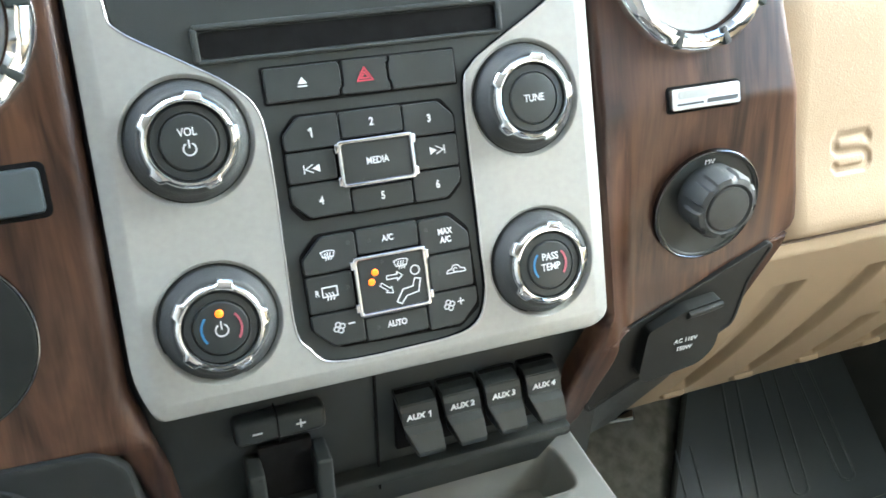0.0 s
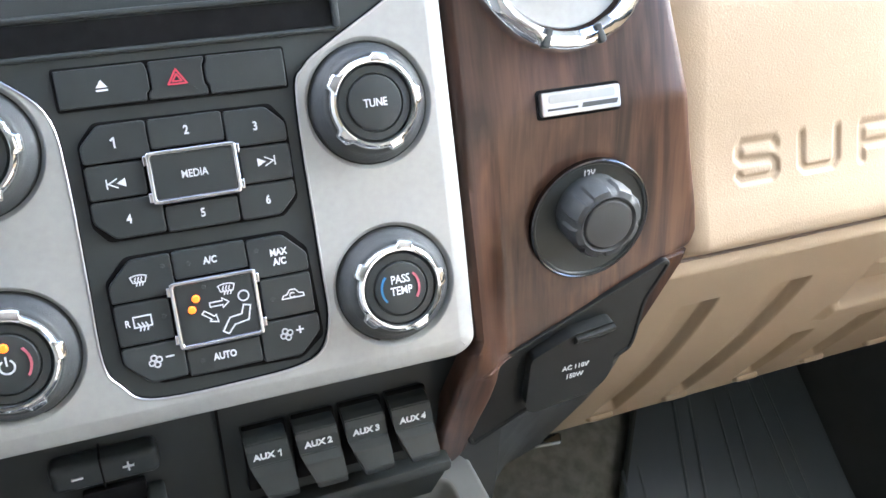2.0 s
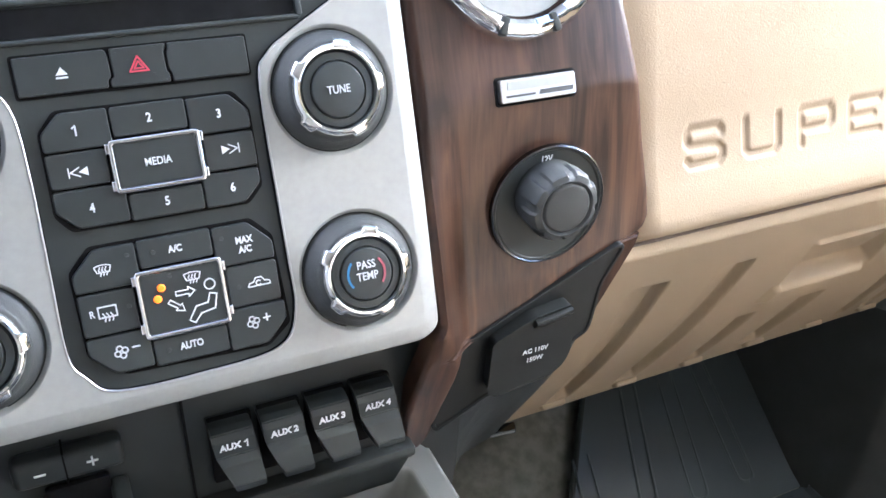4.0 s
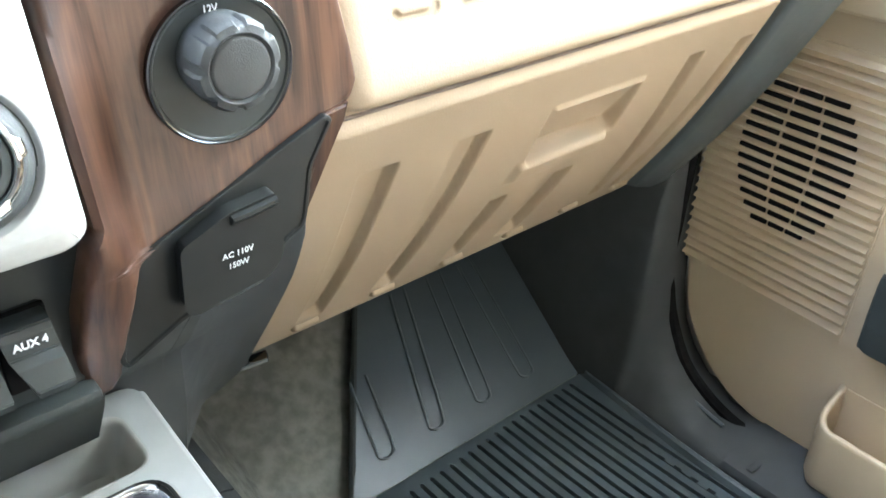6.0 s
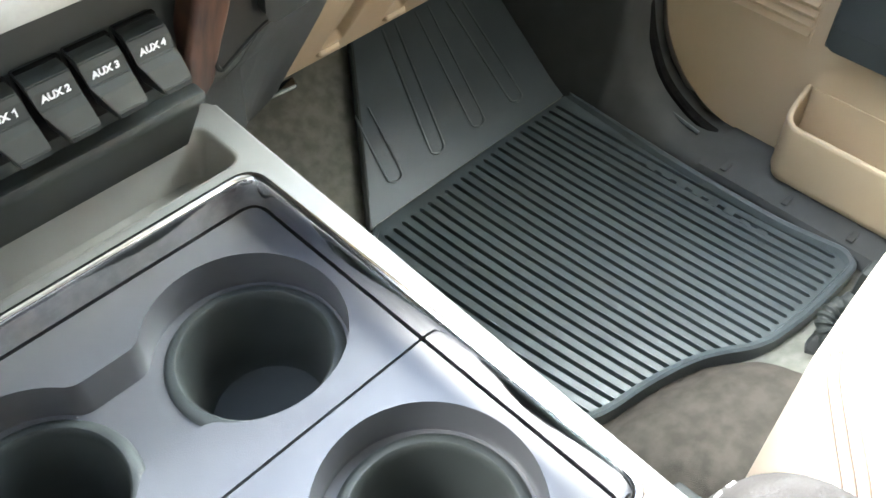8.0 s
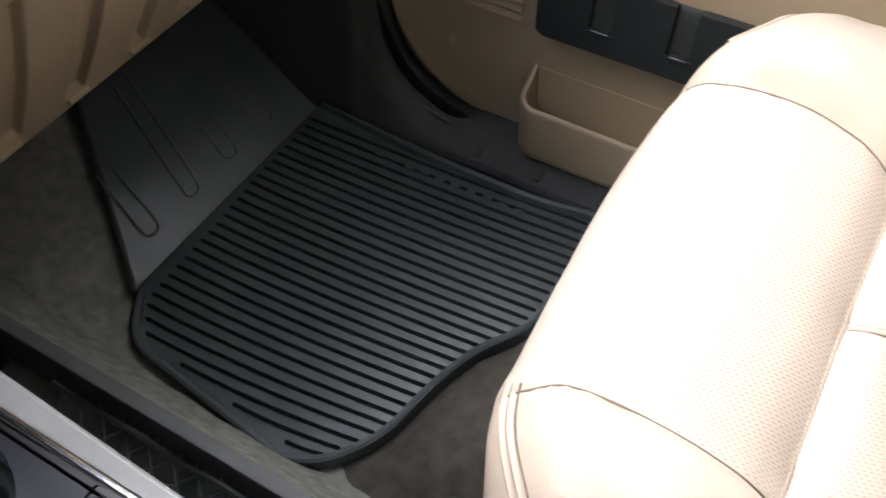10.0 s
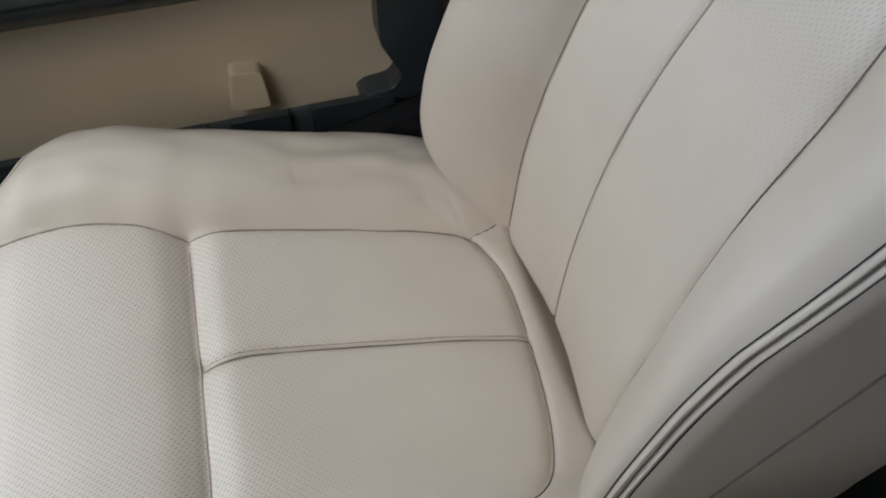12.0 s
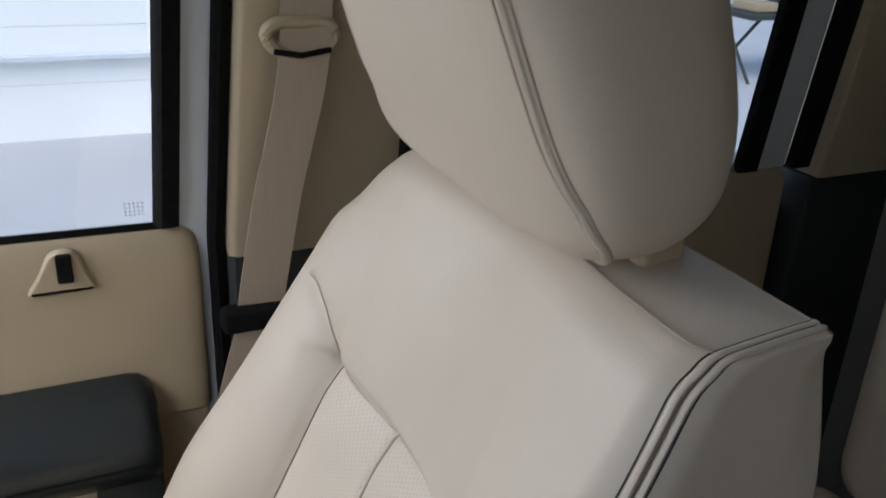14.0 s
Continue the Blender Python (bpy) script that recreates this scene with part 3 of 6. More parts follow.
keys = pad(None, None, 9.5, {
    "front": (-39, -51.4 + g, -13 - g, -34, 3), "ac": (-13, -45.6, 17.6 - g, -33.8, None), "max": (17.6, -52 + g, 42.6, -34.4, 2),
    "rear": (-39, -69.8 + g, -17, -51.4 - g, None), "recirc": (20.6, -70.6 + g, 42.6, -52 - g, None),
    "less": (-39, -86.6, -14 - g, -69.8 - g, 0), "auto": (-14, -87.6, 17.4 - g, -76, None), "more": (17.4, -88.6, 43.4, -70.6 - g, 1)},
    {"ac": ("A/C", 3.4, 0, 0), "max": ("MAX\nA/C", 3.4, 0.4, -0.6), "auto": ("AUTO", 3.5, 0, 0.6)})
fan = []
for k in range(4):
    a = 90 * k + 20
    c = (1.6 * math.cos(radians(a)), 1.6 * math.sin(radians(a)))
    fan.append(mm(arc(c[0], c[1], 1.15, 0, 360, 10)))
for name, x, y in (("less", -26.5, -77.6), ("more", 28.5, -78)):
    part("symbol", moved(strokes(fan, 0.0006, 0.0042), flat(x, y)), WHITE, keys[name])
    sgn = [mm([(x + 4.6, y + 1), (x + 7.4, y + 1)])] + ([mm([(x + 6, y - 0.4), (x + 6, y + 2.4)])] if name == "more" else [])
    part("symbol", strokes(sgn, 0.0007, 0.0042), WHITE, keys[name])


def demister(x, y, s, key, z):
    lines = [[(-4, 1), (-3, -2), (3, -2), (4, 1)], arc(0, -8.6, 10.4, 67, 113, 8)]
    lines += [[(dx, -3.6), (dx + 0.5, -2.4), (dx - 0.5, -1), (dx + 0.2, 0.6)] for dx in (-1.5, 0, 1.5)]
    part("symbol", strokes([[((x + px * s) * M, (y + py * s) * M) for px, py in ln] for ln in lines], 0.0005, z), WHITE, key)


demister(-27, -42, 0.8, keys["front"], 0.0042)
letters("R", 3.4 * M, flat(-34.5, -60, 4.2), keys["rear"])
part("symbol", strokes([mm([(-32, -62), (-32, -57.6), (-25, -57.6), (-25, -62), (-32, -62)])] + [mm([(dx, -63.6), (dx + 0.5, -62), (dx - 0.4, -60.4)]) for dx in (-30, -28.5, -27)], 0.0006, 0.0042), WHITE, keys["rear"])
part("symbol", strokes([mm([(29, -62.4), (29.6, -61), (31.4, -60.6), (32.6, -58.8), (35, -58.8), (36.4, -60.6), (38.4, -61), (38.6, -62.4), (29, -62.4)]), mm(arc(33.6, -61.2, 1.1, 40, 320, 8))], 0.0005, 0.0042), WHITE, keys["recirc"])
for name, x, y in (("front", -17, -38.6), ("ac", -6.8, -39.6), ("max", 21.4, -39.4), ("rear", -20, -59.4), ("recirc", 25, -61.4), ("auto", -8, -81.6)):
    part("indicator", moved(lathe([(0.0, 4.2 * M), (0.9 * M, 4.2 * M), (1.0 * M, 4.0 * M)], 12), flat(x, y)), DARK, keys[name])
key = framed_key(-16.2, -75.4, 19.8, -46.2, ((-16.4, -50), (-16.4, -70.5), (19.9, -50.5), (20.2, -70.2)))
demister(6.6, -52, 0.85, key, 0.0054)
part("symbol", strokes([mm([(-1.2, -59.2), (4, -59.2), (4, -60.4), (6.6, -58.3), (4, -56.2), (4, -57.4), (-1.2, -57.4), (-1.2, -59.2)]),
                        mm([(-5, -61.6), (-1.4, -64.4), (-2.2, -65.2), (1.2, -66), (0.6, -62.8), (-0.2, -63.4), (-3.8, -60.4), (-5, -61.6)])], 0.0005, 0.0054), WHITE, key)
part("symbol", strokes([mm(arc(13, -57, 2.2, 0, 360, 14)), mm([(2.4, -70.6), (6, -65.2), (11, -64.6), (12.4, -60.8), (15.2, -61.6), (13.6, -67.6), (7.6, -68.6), (4.6, -72), (2.4, -70.6)])], 0.0006, 0.0054), WHITE, key)
for x, y in ((-6.4, -54.6), (-8.6, -59)):
    part("indicator_lamp", moved(lathe([(0.0, 6.4 * M), (1.2 * M, 6.2 * M), (1.7 * M, 5.3 * M)], 14), flat(x, y)), AMBER, key, "lit amber indicator lamp")
part("indicator", moved(lathe([(0.0, 5.5 * M), (0.8 * M, 5.5 * M), (0.9 * M, 5.2 * M)], 12), flat(-2.4, -50.2)), DARK, key)


def knob(x, y):
    root = part("rotary_knob", moved(lathe([(25.4 * M, 0.7 * M), (26.0 * M, 1.6 * M), (25.9 * M, 2.6 * M), (25.0 * M, 3.6 * M), (23.4 * M, 5.6 * M), (22.3 * M, 7.8 * M), (21.4 * M, 9.6 * M), (20.2 * M, 10.6 * M), (16.0 * M, 10.9 * M), (0, 10.9 * M)], 144,
                            lambda a, i: 1 + 0.004 * math.sin(72 * a) if 3 < i < 8 else 1.0), flat(x, y)), DARK, stack, "charcoal rotary knob with a ribbed skirt")

    def lobes(a, i):
        k = (a * 5 / (2 * math.pi) + 0.1) % 1.0
        tab = min(1.0, max(0.0, min(k, 0.32 - k) / 0.04))
        return 1.0 + 0.10 * tab * (1.0, 1.0, 0.9, 0.55, 0.0, 0.0, 0.0, 0.0)[i]
    part("chrome_ring", moved(lathe([(19.7 * M, 9.4 * M), (19.8 * M, 11.2 * M), (19.6 * M, 12.6 * M), (19.0 * M, 13.6 * M), (18.0 * M, 14.2 * M), (17.0 * M, 14.0 * M), (16.3 * M, 12.9 * M), (16.0 * M, 11.0 * M)], 144, lobes), flat(x, y)), CHROME, root, "bright chrome grip ring")
    part("cap", moved(lathe([(16.0 * M, 11.5 * M), (15.6 * M, 12.5 * M), (12.6 * M, 12.9 * M), (12.3 * M, 11.9 * M), (12.0 * M, 11.9 * M), (11.8 * M, 13.0 * M), (11.1 * M, 13.6 * M), (0, 13.8 * M)], 64), flat(x, y)), BUTTON, root)
    return root


def power_mark(x, y, s, z, root):
    part("symbol", strokes([mm(arc(x, y, 2.6 * s, 125, 415, 16)), mm([(x, y + 0.6 * s), (x, y + 3.6 * s)])], 0.0007, z), WHITE, root)


k1 = knob(-79.3, 16.8)
letters("VOL", 4.1 * M, flat(-79.5, 21, 13.9), k1)
power_mark(-79.5, 14, 1.0, 0.0140, k1)
k2 = knob(79.6, 15.6)
letters("TUNE", 4.1 * M, flat(79.6, 15.6, 13.9), k2)
k3 = knob(79.8, -65.8)
letters("PASS\nTEMP", 4.3 * M, flat(79.8, -64.2, 13.9), k3)
k4 = knob(-79.6, -64.2)
power_mark(-79.5, -65, 1.05, 0.0140, k4)
part("indicator_lamp", moved(lathe([(0.0, 15.4 * M), (1.4 * M, 15.1 * M), (1.9 * M, 14.0 * M)], 14), flat(-79.5, -57.5)), AMBER, k4, "lit amber indicator lamp")
for k, x, y in ((k3, 79.5, -65.5), (k4, -79.5, -64.5)):
    part("mark", strokes([mm(arc(x, y, 8.6, 140, 215, 12))], 0.0010, 0.0139), BLUE, k, "blue cool-side arc")
    part("mark", strokes([mm(arc(x, y, 8.6, -35, 40, 12))], 0.0010, 0.0139), PINK, k, "red warm-side arc")

# ---- wood trims beside the stack ----
trim = thing("wood_trim", "dark walnut-grained trim beside the silver stack", "dashboard trim", SM, group="wood trims of the dashboard")


def trim_sheet(left, right, rows, bend, mat, parent, name, cols=40, lip=14.0):
    """A thick trim board between two edges given as (height, across) pairs; bend(x, y) lowers its face, and the edges turn back."""
    ls, rs = sorted(left), sorted(right)
    sec = []
    for v in rows:
        a, c = interp(v, [p[0] for p in ls], [p[1] for p in ls]), interp(v, [p[0] for p in rs], [p[1] for p in rs])
        line = []
        for k in range(cols + 1):
            u = a + (c - a) * k / cols
            edge = min(u - a, c - u)
            w = 2.0 - bend(u, v) - (0.0 if edge > 4 else 4 - math.sqrt(max(0.0, 16 - (4 - edge) ** 2)))
            line.append((u * M, v * M, w * M))
        first, last = line[0], line[-1]
        sec.append([(first[0], first[1], first[2] - lip * M)] + line + [(last[0], last[1], last[2] - lip * M)])
    return part(name, loft(sec, closed=False), mat, parent, angle=60)


def wood_bend(u, v):
    a = 0.28 * max(0.0, -v) * step(u, 114, 146)
    c = 0.85 * max(0.0, -v - 107) * (1 - 0.5 * step(u, 140, 170))
    under = 9 * step(-129 + (u - 140) * 0.385 - v, -3, 6) * step(u, 134, 142)
    near = step(-v, 96, 112)
    both = max(a, c) * (1 - near) + near * ((a + c + math.sqrt((a - c) ** 2 + 36)) / 2 - 2)
    return both + under + 4 * step(u, 222, 266) ** 2


trim_sheet([(120, 118.5), (-104, 118.5), (-110, 114), (-130, 110), (-160, 106), (-190, 108)],
           [(120, 231), (50, 239), (0, 247), (-30, 253), (-60, 260.5), (-76, 263), (-84, 259.5), (-96, 250), (-110, 241), (-122, 234), (-126, 150), (-129, 140), (-136, 134), (-160, 129), (-184, 126), (-190, 122)],
           sorted({120 - 4 * k for k in range(49)} | {-70 - 1.5 * k for k in range(81)}, reverse=True), wood_bend, WOOD, trim, "panel")
WM = SM.inverted() @ Matrix.Translation((0.189, 0.0005, 0.6005)) @ Matrix.Rotation(radians(-2), 4, "Z") @ Matrix.Rotation(radians(90), 4, "X")


def vent(x, y, parent):
    root = part("air_vent", moved(lathe([(48 * M, 1 * M), (47 * M, 6 * M), (44 * M, 9 * M), (40.5 * M, 10 * M), (38 * M, 7 * M), (37.4 * M, -2 * M)], 96, lambda a, i: 1.0 + (0.02 if (a * 12 / 6.2832) % 1 < 0.6 and i in (2, 3) else 0)), flat(x, y)), CHROME, parent, "round vent with a heavy chrome bezel")
    part("damper", moved(lathe([(37.4 * M, -1 * M), (36 * M, 3 * M), (20 * M, 4.6 * M), (0, 5 * M)], 48), flat(x, y)), SILVER, root, "closed satin damper disc")
    for k in range(4):
        part("notch", moved(box(0.009, 0.004, 0.006, 0.001, at=(0.0425, 0, 0.007)), flat(x, y) @ Matrix.Rotation(radians(250 + 38 * k), 4, "Z")), BLACK, root)


vent(180, 74, trim)
part("badge_recess", prism(mm(rounded(rect(159.6, -3.0, 204.9, 11.0), 2.4)), 0.001, 0.0026, 0.0004), GROOVE, trim)
badge = part("badge", prism(mm(rounded(rect(161, -1.6, 203.5, 9.6), 1.6)), 0.001, 0.0052, 0.001), BADGE, trim, "small bright metal badge with dark bars", m=None)
part("bar", prism(mm([(182, 0.7), (201, 0.7), (201.8, 2.9), (182.8, 2.9)]), 0.0052, 0.0054), DARK, badge)
part("bar", prism(mm(rect(164, 0.9, 180, 1.9)), 0.0052, 0.0054), DARK, badge)
part("bar", prism(mm(rounded(rect(165, 4.2, 200, 8.2), 1.2)), 0.0052, 0.0055), SILVER, badge)
socket = part("power_socket", lathe([(31.8 * M, 0.0 * M), (31.5 * M, 2.0 * M), (30.6 * M, 2.0 * M), (29.9 * M, 1.0 * M), (24 * M, 0.6 * M), (0, 0.4 * M)], 72), BLACK, trim, "round dark power socket surround", m=WM)
letters("12V", 4.2 * M, Matrix.Translation((-2.6 * M, 25.6 * M, 1.2 * M)), socket)
part("ring", lathe([(33.0 * M, -0.5 * M), (32.8 * M, 2.2 * M), (32.1 * M, 2.7 * M), (31.5 * M, 2.2 * M)], 72), DCHROME, socket, "thin dark-chrome ring")
cap = part("socket_cap", lathe([(18.5 * M, -5 * M), (18.6 * M, 6 * M), (19.4 * M, 9 * M), (19.2 * M, 17 * M), (17.6 * M, 20.0 * M), (14.6 * M, 21.0 * M), (13.2 * M, 19.8 * M), (12.5 * M, 20.6 * M), (11.6 * M, 21.2 * M), (0, 21.6 * M)], 96,
                               lambda a, i: (1.0 if ((a * 8 / 6.2832) % 1) < 0.74 else 0.93) if i in (2, 3, 4) else 1.0), DARK, socket, "domed charcoal rubber cap", m=Matrix.Translation((-0.5 * M, 6.5 * M, 0)))

trim2 = thing("wood_trim", "dark walnut-grained trim beside the silver stack", "dashboard trim", SM, group="wood trims of the dashboard")
trim_sheet([(120, -300), (-104, -300), (-112, -150), (-116, -132), (-150, -124), (-190, -120)], [(120, -119.5), (5, -121), (-88, -123), (-108, -118), (-140, -112), (-190, -108)], [120 - 4 * k for k in range(78)], lambda u, v: 0.7 * max(0.0, -v - 112), WOOD, trim2, "panel")
vent(-176, 76, trim2)
part("switch_blank", prism(mm(rounded(rect(-190, -4, -139, 15), 3)), 0.002, 0.007, 0.002), RUBBER, trim2, "blue-grey rectangular switch")
part("switch_gap", prism(mm(rounded(rect(-193, -6.2, -136.6, 17.2), 4)), 0.001, 0.0032, 0.0006), GROOVE, trim2, "black gap round the switch")
dial = part("dial", moved(lathe([(38.0 * M, 1.0 * M), (37.6 * M, 5.0 * M), (36.4 * M, 5.4 * M), (34 * M, 5.0 * M), (22 * M, 4.8 * M), (20.5 * M, 8 * M), (0, 9 * M)], 72), flat(-190.5, -52)), PODB, trim2, "black rotary light dial")
part("dial_rim", moved(lathe([(39.0 * M, 0.4 * M), (38.8 * M, 4.6 * M), (38.2 * M, 4.9 * M), (37.5 * M, 4.4 * M)], 72), flat(-190.5, -52)), DCHROME, dial, "thin dark-chrome rim")
part("bar", join(prism(mm(rect(-168.2, -34.4, -165.6, -31.8)), 0.0048, 0.0052), prism(mm(rect(-164.9, -34.6, -163.2, -33.2)), 0.0048, 0.0052)), WHITE, dial, "white printed bars")
part("knee_panel", prism(mm(rounded([(-300, -103), (-140, -110), (-128, -120), (-122, -190), (-300, -190)], 6)), -0.03, 0.006, 0.003), PODB, trim2, "charcoal lower panel")
part("knee_disc", moved(lathe([(22 * M, 0.0), (21.4 * M, 1.6 * M), (20 * M, 2.0 * M), (17 * M, 1.0 * M), (0, 0.8 * M)], 48), flat(-186, -137) @ Matrix.Translation((0, 0, 0.006))), PODB, trim2, "round black cap on the lower panel")

# ---- lower switch panel and outlet pod ----
switches = thing("switch_panel", "charcoal switch panel under the silver stack", "switch panel")
part("panel", loft([[(-0.118, y, z), (0.118, y, z), (0.118, y + 0.03, z), (-0.118, y + 0.03, z)] for y, z in ((0.045, 0.40), (0.02, 0.44), (0.003, 0.475), (0.003, 0.50), (0.004, 0.535), (0.008, 0.57))]), BLACK, switches)
part("joint", box(0.0012, 0.002, 0.09, 0, at=(-0.005, 0.0022, 0.50)), GROOVE, switches)
part("shelf", box(0.225, 0.02, 0.008, 0.003, at=(0, 0.004, 0.468)), BLACK, switches, "narrow ledge")


def aux_switch(x, number):
    prof = [(0.004, 0.5218), (-0.006, 0.5213), (-0.0105, 0.5200), (-0.0125, 0.5168), (-0.0128, 0.5080), (-0.0165, 0.5045), (-0.0205, 0.4945), (-0.0195, 0.4905), (-0.0165, 0.489), (0.004, 0.490)]
    half = [0.0103] * 5 + [0.0095, 0.0078, 0.0074, 0.0074, 0.0085]
    shift = [0, 0, 0, 0, 0.001, 0.002, 0.0045, 0.005, 0.005, 0.004]
    bm = loft([[(x + s * w + d, y, z) for (y, z), w, d in zip(prof, half, shift)] for s in (-1, -0.85, 0.85, 1)])
    bmesh.ops.bevel(bm, geom=bm.edges[:], offset=0.0007, segments=2, affect="EDGES", clamp_overlap=True)
    sw = part("toggle_switch", bm, BUTTON, switches, "charcoal toggle switch", angle=35)
    if number == 1:
        letters("AUX", 4.2 * M, Matrix.Translation((x - 0.0019, -0.0129, 0.5133)) @ Matrix.Rotation(radians(90), 4, "X"), sw, squeeze=0.95, bold=0.00012)
        numeral_one(4.2 * M, Matrix.Translation((x + 0.0062, -0.0129, 0.5133)) @ Matrix.Rotation(radians(90), 4, "X"), sw)
    else:
        letters("AUX %d" % number, 4.2 * M, Matrix.Translation((x + 0.0005, -0.0129, 0.5133)) @ Matrix.Rotation(radians(90), 4, "X"), sw, squeeze=0.95, bold=0.00012)
    part("recess", box(0.0215, 0.004, 0.039, 0.001, at=(x + 0.001, 0.0005, 0.5025)), GROOVE, sw)


for k in range(4):
    aux_switch(0.0145 + 0.0243 * k, k + 1)
brake = part("brake_controller", box(0.047, 0.012, 0.0145, 0.0035, 3, at=(-0.057, -0.001, 0.5220)), BUTTON, switches, "trailer brake controller with plus and minus keys")
part("key_gap", box(0.0008, 0.0125, 0.0165, 0, at=(-0.0585, -0.0012, 0.5225)), GROOVE, brake)
part("symbol", box(0.005, 0.0006, 0.0009, 0, at=(-0.069, -0.0073, 0.5225)), WHITE, brake)
part("symbol", join(box(0.005, 0.0006, 0.0009, 0, at=(-0.047, -0.0073, 0.523)), box(0.0009, 0.0006, 0.005, 0, at=(-0.047, -0.0073, 0.523))), WHITE, brake)
for x in (-0.073, -0.038):
    part("lever_arm", box(0.0085, 0.02, 0.036, 0.002, 3, at=(x, -0.006, 0.484)), BLACK, brake)
part("lever_gap", box(0.028, 0.004, 0.04, 0.001, at=(-0.0555, 0.0, 0.488)), GROOVE, brake)

pod = thing("outlet_pod", "charcoal pod with a lidded mains outlet below the wood trim", "power outlet")


def slab(pts, thick, mat, parent, name, label="", bevel=0.002, out=Vector((0, 1, 0))):
    """A plate over an outline of points in space, with that thickness behind it."""
    bm = bmesh.new()
    top = [bm.verts.new(p) for p in pts]
    low = [bm.verts.new(Vector(p) + out * thick) for p in pts]
    n = len(pts)
    bm.faces.new(top)
    bm.faces.new(low[::-1])
    for k in range(n):
        bm.faces.new((top[k], low[k], low[(k + 1) % n], top[(k + 1) % n]))
    bmesh.ops.recalc_face_normals(bm, faces=bm.faces)
    if bevel:
        ts = set(top)
        bmesh.ops.bevel(bm, geom=[e for e in bm.edges if e.verts[0] in ts and e.verts[1] in ts], offset=bevel, segments=3, affect="EDGES")
    return part(name, bm, mat, parent, label, angle=50)


def on_pod(x, z, out=0.0):
    """A point of the pod's leaning face, out metres in front of it."""
    return Vector((x, -0.0055 + 0.10 * (0.545 - z) + 0.12 * max(0.0, x - 0.19) - out, z - 0.1 * out))


pod_line = rounded([(0.2425, 0.5640), (0.2385, 0.5680), (0.1400, 0.5292), (0.1340, 0.5200), (0.1240, 0.4745), (0.1275, 0.4690), (0.158, 0.4855), (0.197, 0.4920), (0.2085, 0.4985), (0.2130, 0.5055), (0.2245, 0.5098), (0.2270, 0.5155), (0.2298, 0.5425)], 0.004, 4)
pod_in, pod_floor = inset(pod_line, 0.0022), inset(pod_line, 0.0028)
part("housing", loft([[on_pod(x, z, out) for x, z in line] for line, out in ((pod_line, -0.04), (pod_line, -0.0006), (inset(pod_line, 0.0006), 0.0), (pod_in, 0.0), (pod_floor, -0.0010))], caps="end"), PODB, pod, angle=50)
lid_line = rounded([(0.1565, 0.5285), (0.1800, 0.5390), (0.2040, 0.5405), (0.2072, 0.5365), (0.2066, 0.5068), (0.2030, 0.5000), (0.1960, 0.4960), (0.1600, 0.4915), (0.1560, 0.4950)], 0.003, 4)
lid = part("outlet_lid", loft([[on_pod(x, z, out) for x, z in line] for line, out in ((lid_line, -0.011), (lid_line, 0.0048), (inset(lid_line, 0.0005), 0.0057), (inset(lid_line, 0.0014), 0.0060))], caps="end"), PODB, pod, "black flip lid", angle=50)
part("lid_lip", loft([[on_pod(0.1800 + 0.0238 * k / 8, 0.5362 + 0.0018 * k / 8 + dz, out) for dz, out in ((-0.0030, 0.0055), (-0.0022, 0.0068), (0.0004, 0.0086), (0.0020, 0.0082), (0.0026, 0.0064), (0.0020, 0.0040))] for k in range(9)]), PODB, lid, "raised finger lip")
for k, w in enumerate(("AC 110V", "150W")):
    letters(w, 3.7 * M, Matrix.Translation(on_pod(0.1825, 0.5175 - 0.0062 * k, 0.0062)) @ Matrix.Rotation(radians(96), 4, "X"), lid, squeeze=0.95)
slab([SM.inverted() @ Vector(p) for p in ((0.2365, -0.001, 0.5675), (0.2535, 0.001, 0.5690), (0.2525, 0.003, 0.5600), (0.2480, 0.006, 0.5470), (0.2335, 0.013, 0.5090), (0.2300, 0.013, 0.5110), (0.2330, 0.004, 0.5540))], 0.012, WOOD, trim, "tail", "narrow wood tail beside the outlet pod", 0.0015, SM.inverted().to_3x3() @ Vector((0, 1, 0)))
side = thing("dash_side_panel", "charcoal side panel between the pod and the console", "dashboard trim")
part("panel", loft([[(0.122, y0, z), (x1, y0 + 0.004, z), (x1 + 0.012, y1, z), (0.118, y1, z)] for z, x1, y0, y1 in ((0.22, 0.165, 0.09, 0.24), (0.30, 0.175, 0.082, 0.22), (0.36, 0.180, 0.076, 0.2), (0.408, 0.180, 0.071, 0.15), (0.43, 0.178, 0.05, 0.13), (0.475, 0.175, 0.014, 0.10), (0.52, 0.172, 0.02, 0.10))]), DARK, side)


def cover_row(z):
    """A level line of the cover: from the panel's front back to the glove box door's left edge."""
    t = (0.5585 - z) / 0.2505
    y = 0.002 + 0.161 * t - 0.003 - 0.0095 * math.sin(math.pi * min(t, 1.0))
    y0 = interp(z, (0.242, 0.30, 0.36, 0.408, 0.43, 0.475, 0.53), (0.095, 0.088, 0.080, 0.074, 0.053, 0.017, 0.012))
    x1 = interp(z, (0.242, 0.262, 0.284, 0.30, 0.38, 0.43, 0.47, 0.49, 0.53), (0.238, 0.256, 0.269, 0.268, 0.261, 0.258, 0.253, 0.248, 0.236))
    line = [(0.168, y0, z), (0.180, y0 + 0.2 * (y - y0), z), (0.20, y0 + 0.55 * (y - y0), z), (0.20 + 0.35 * (x1 - 0.20), y0 + 0.84 * (y - y0), z), (0.20 + 0.7 * (x1 - 0.20), y - 0.001, z), (x1 - 0.002, y, z), (x1, y + 0.002, z)]
    return line + [(x1, y + 0.012, z), (0.168, y + 0.03, z)]


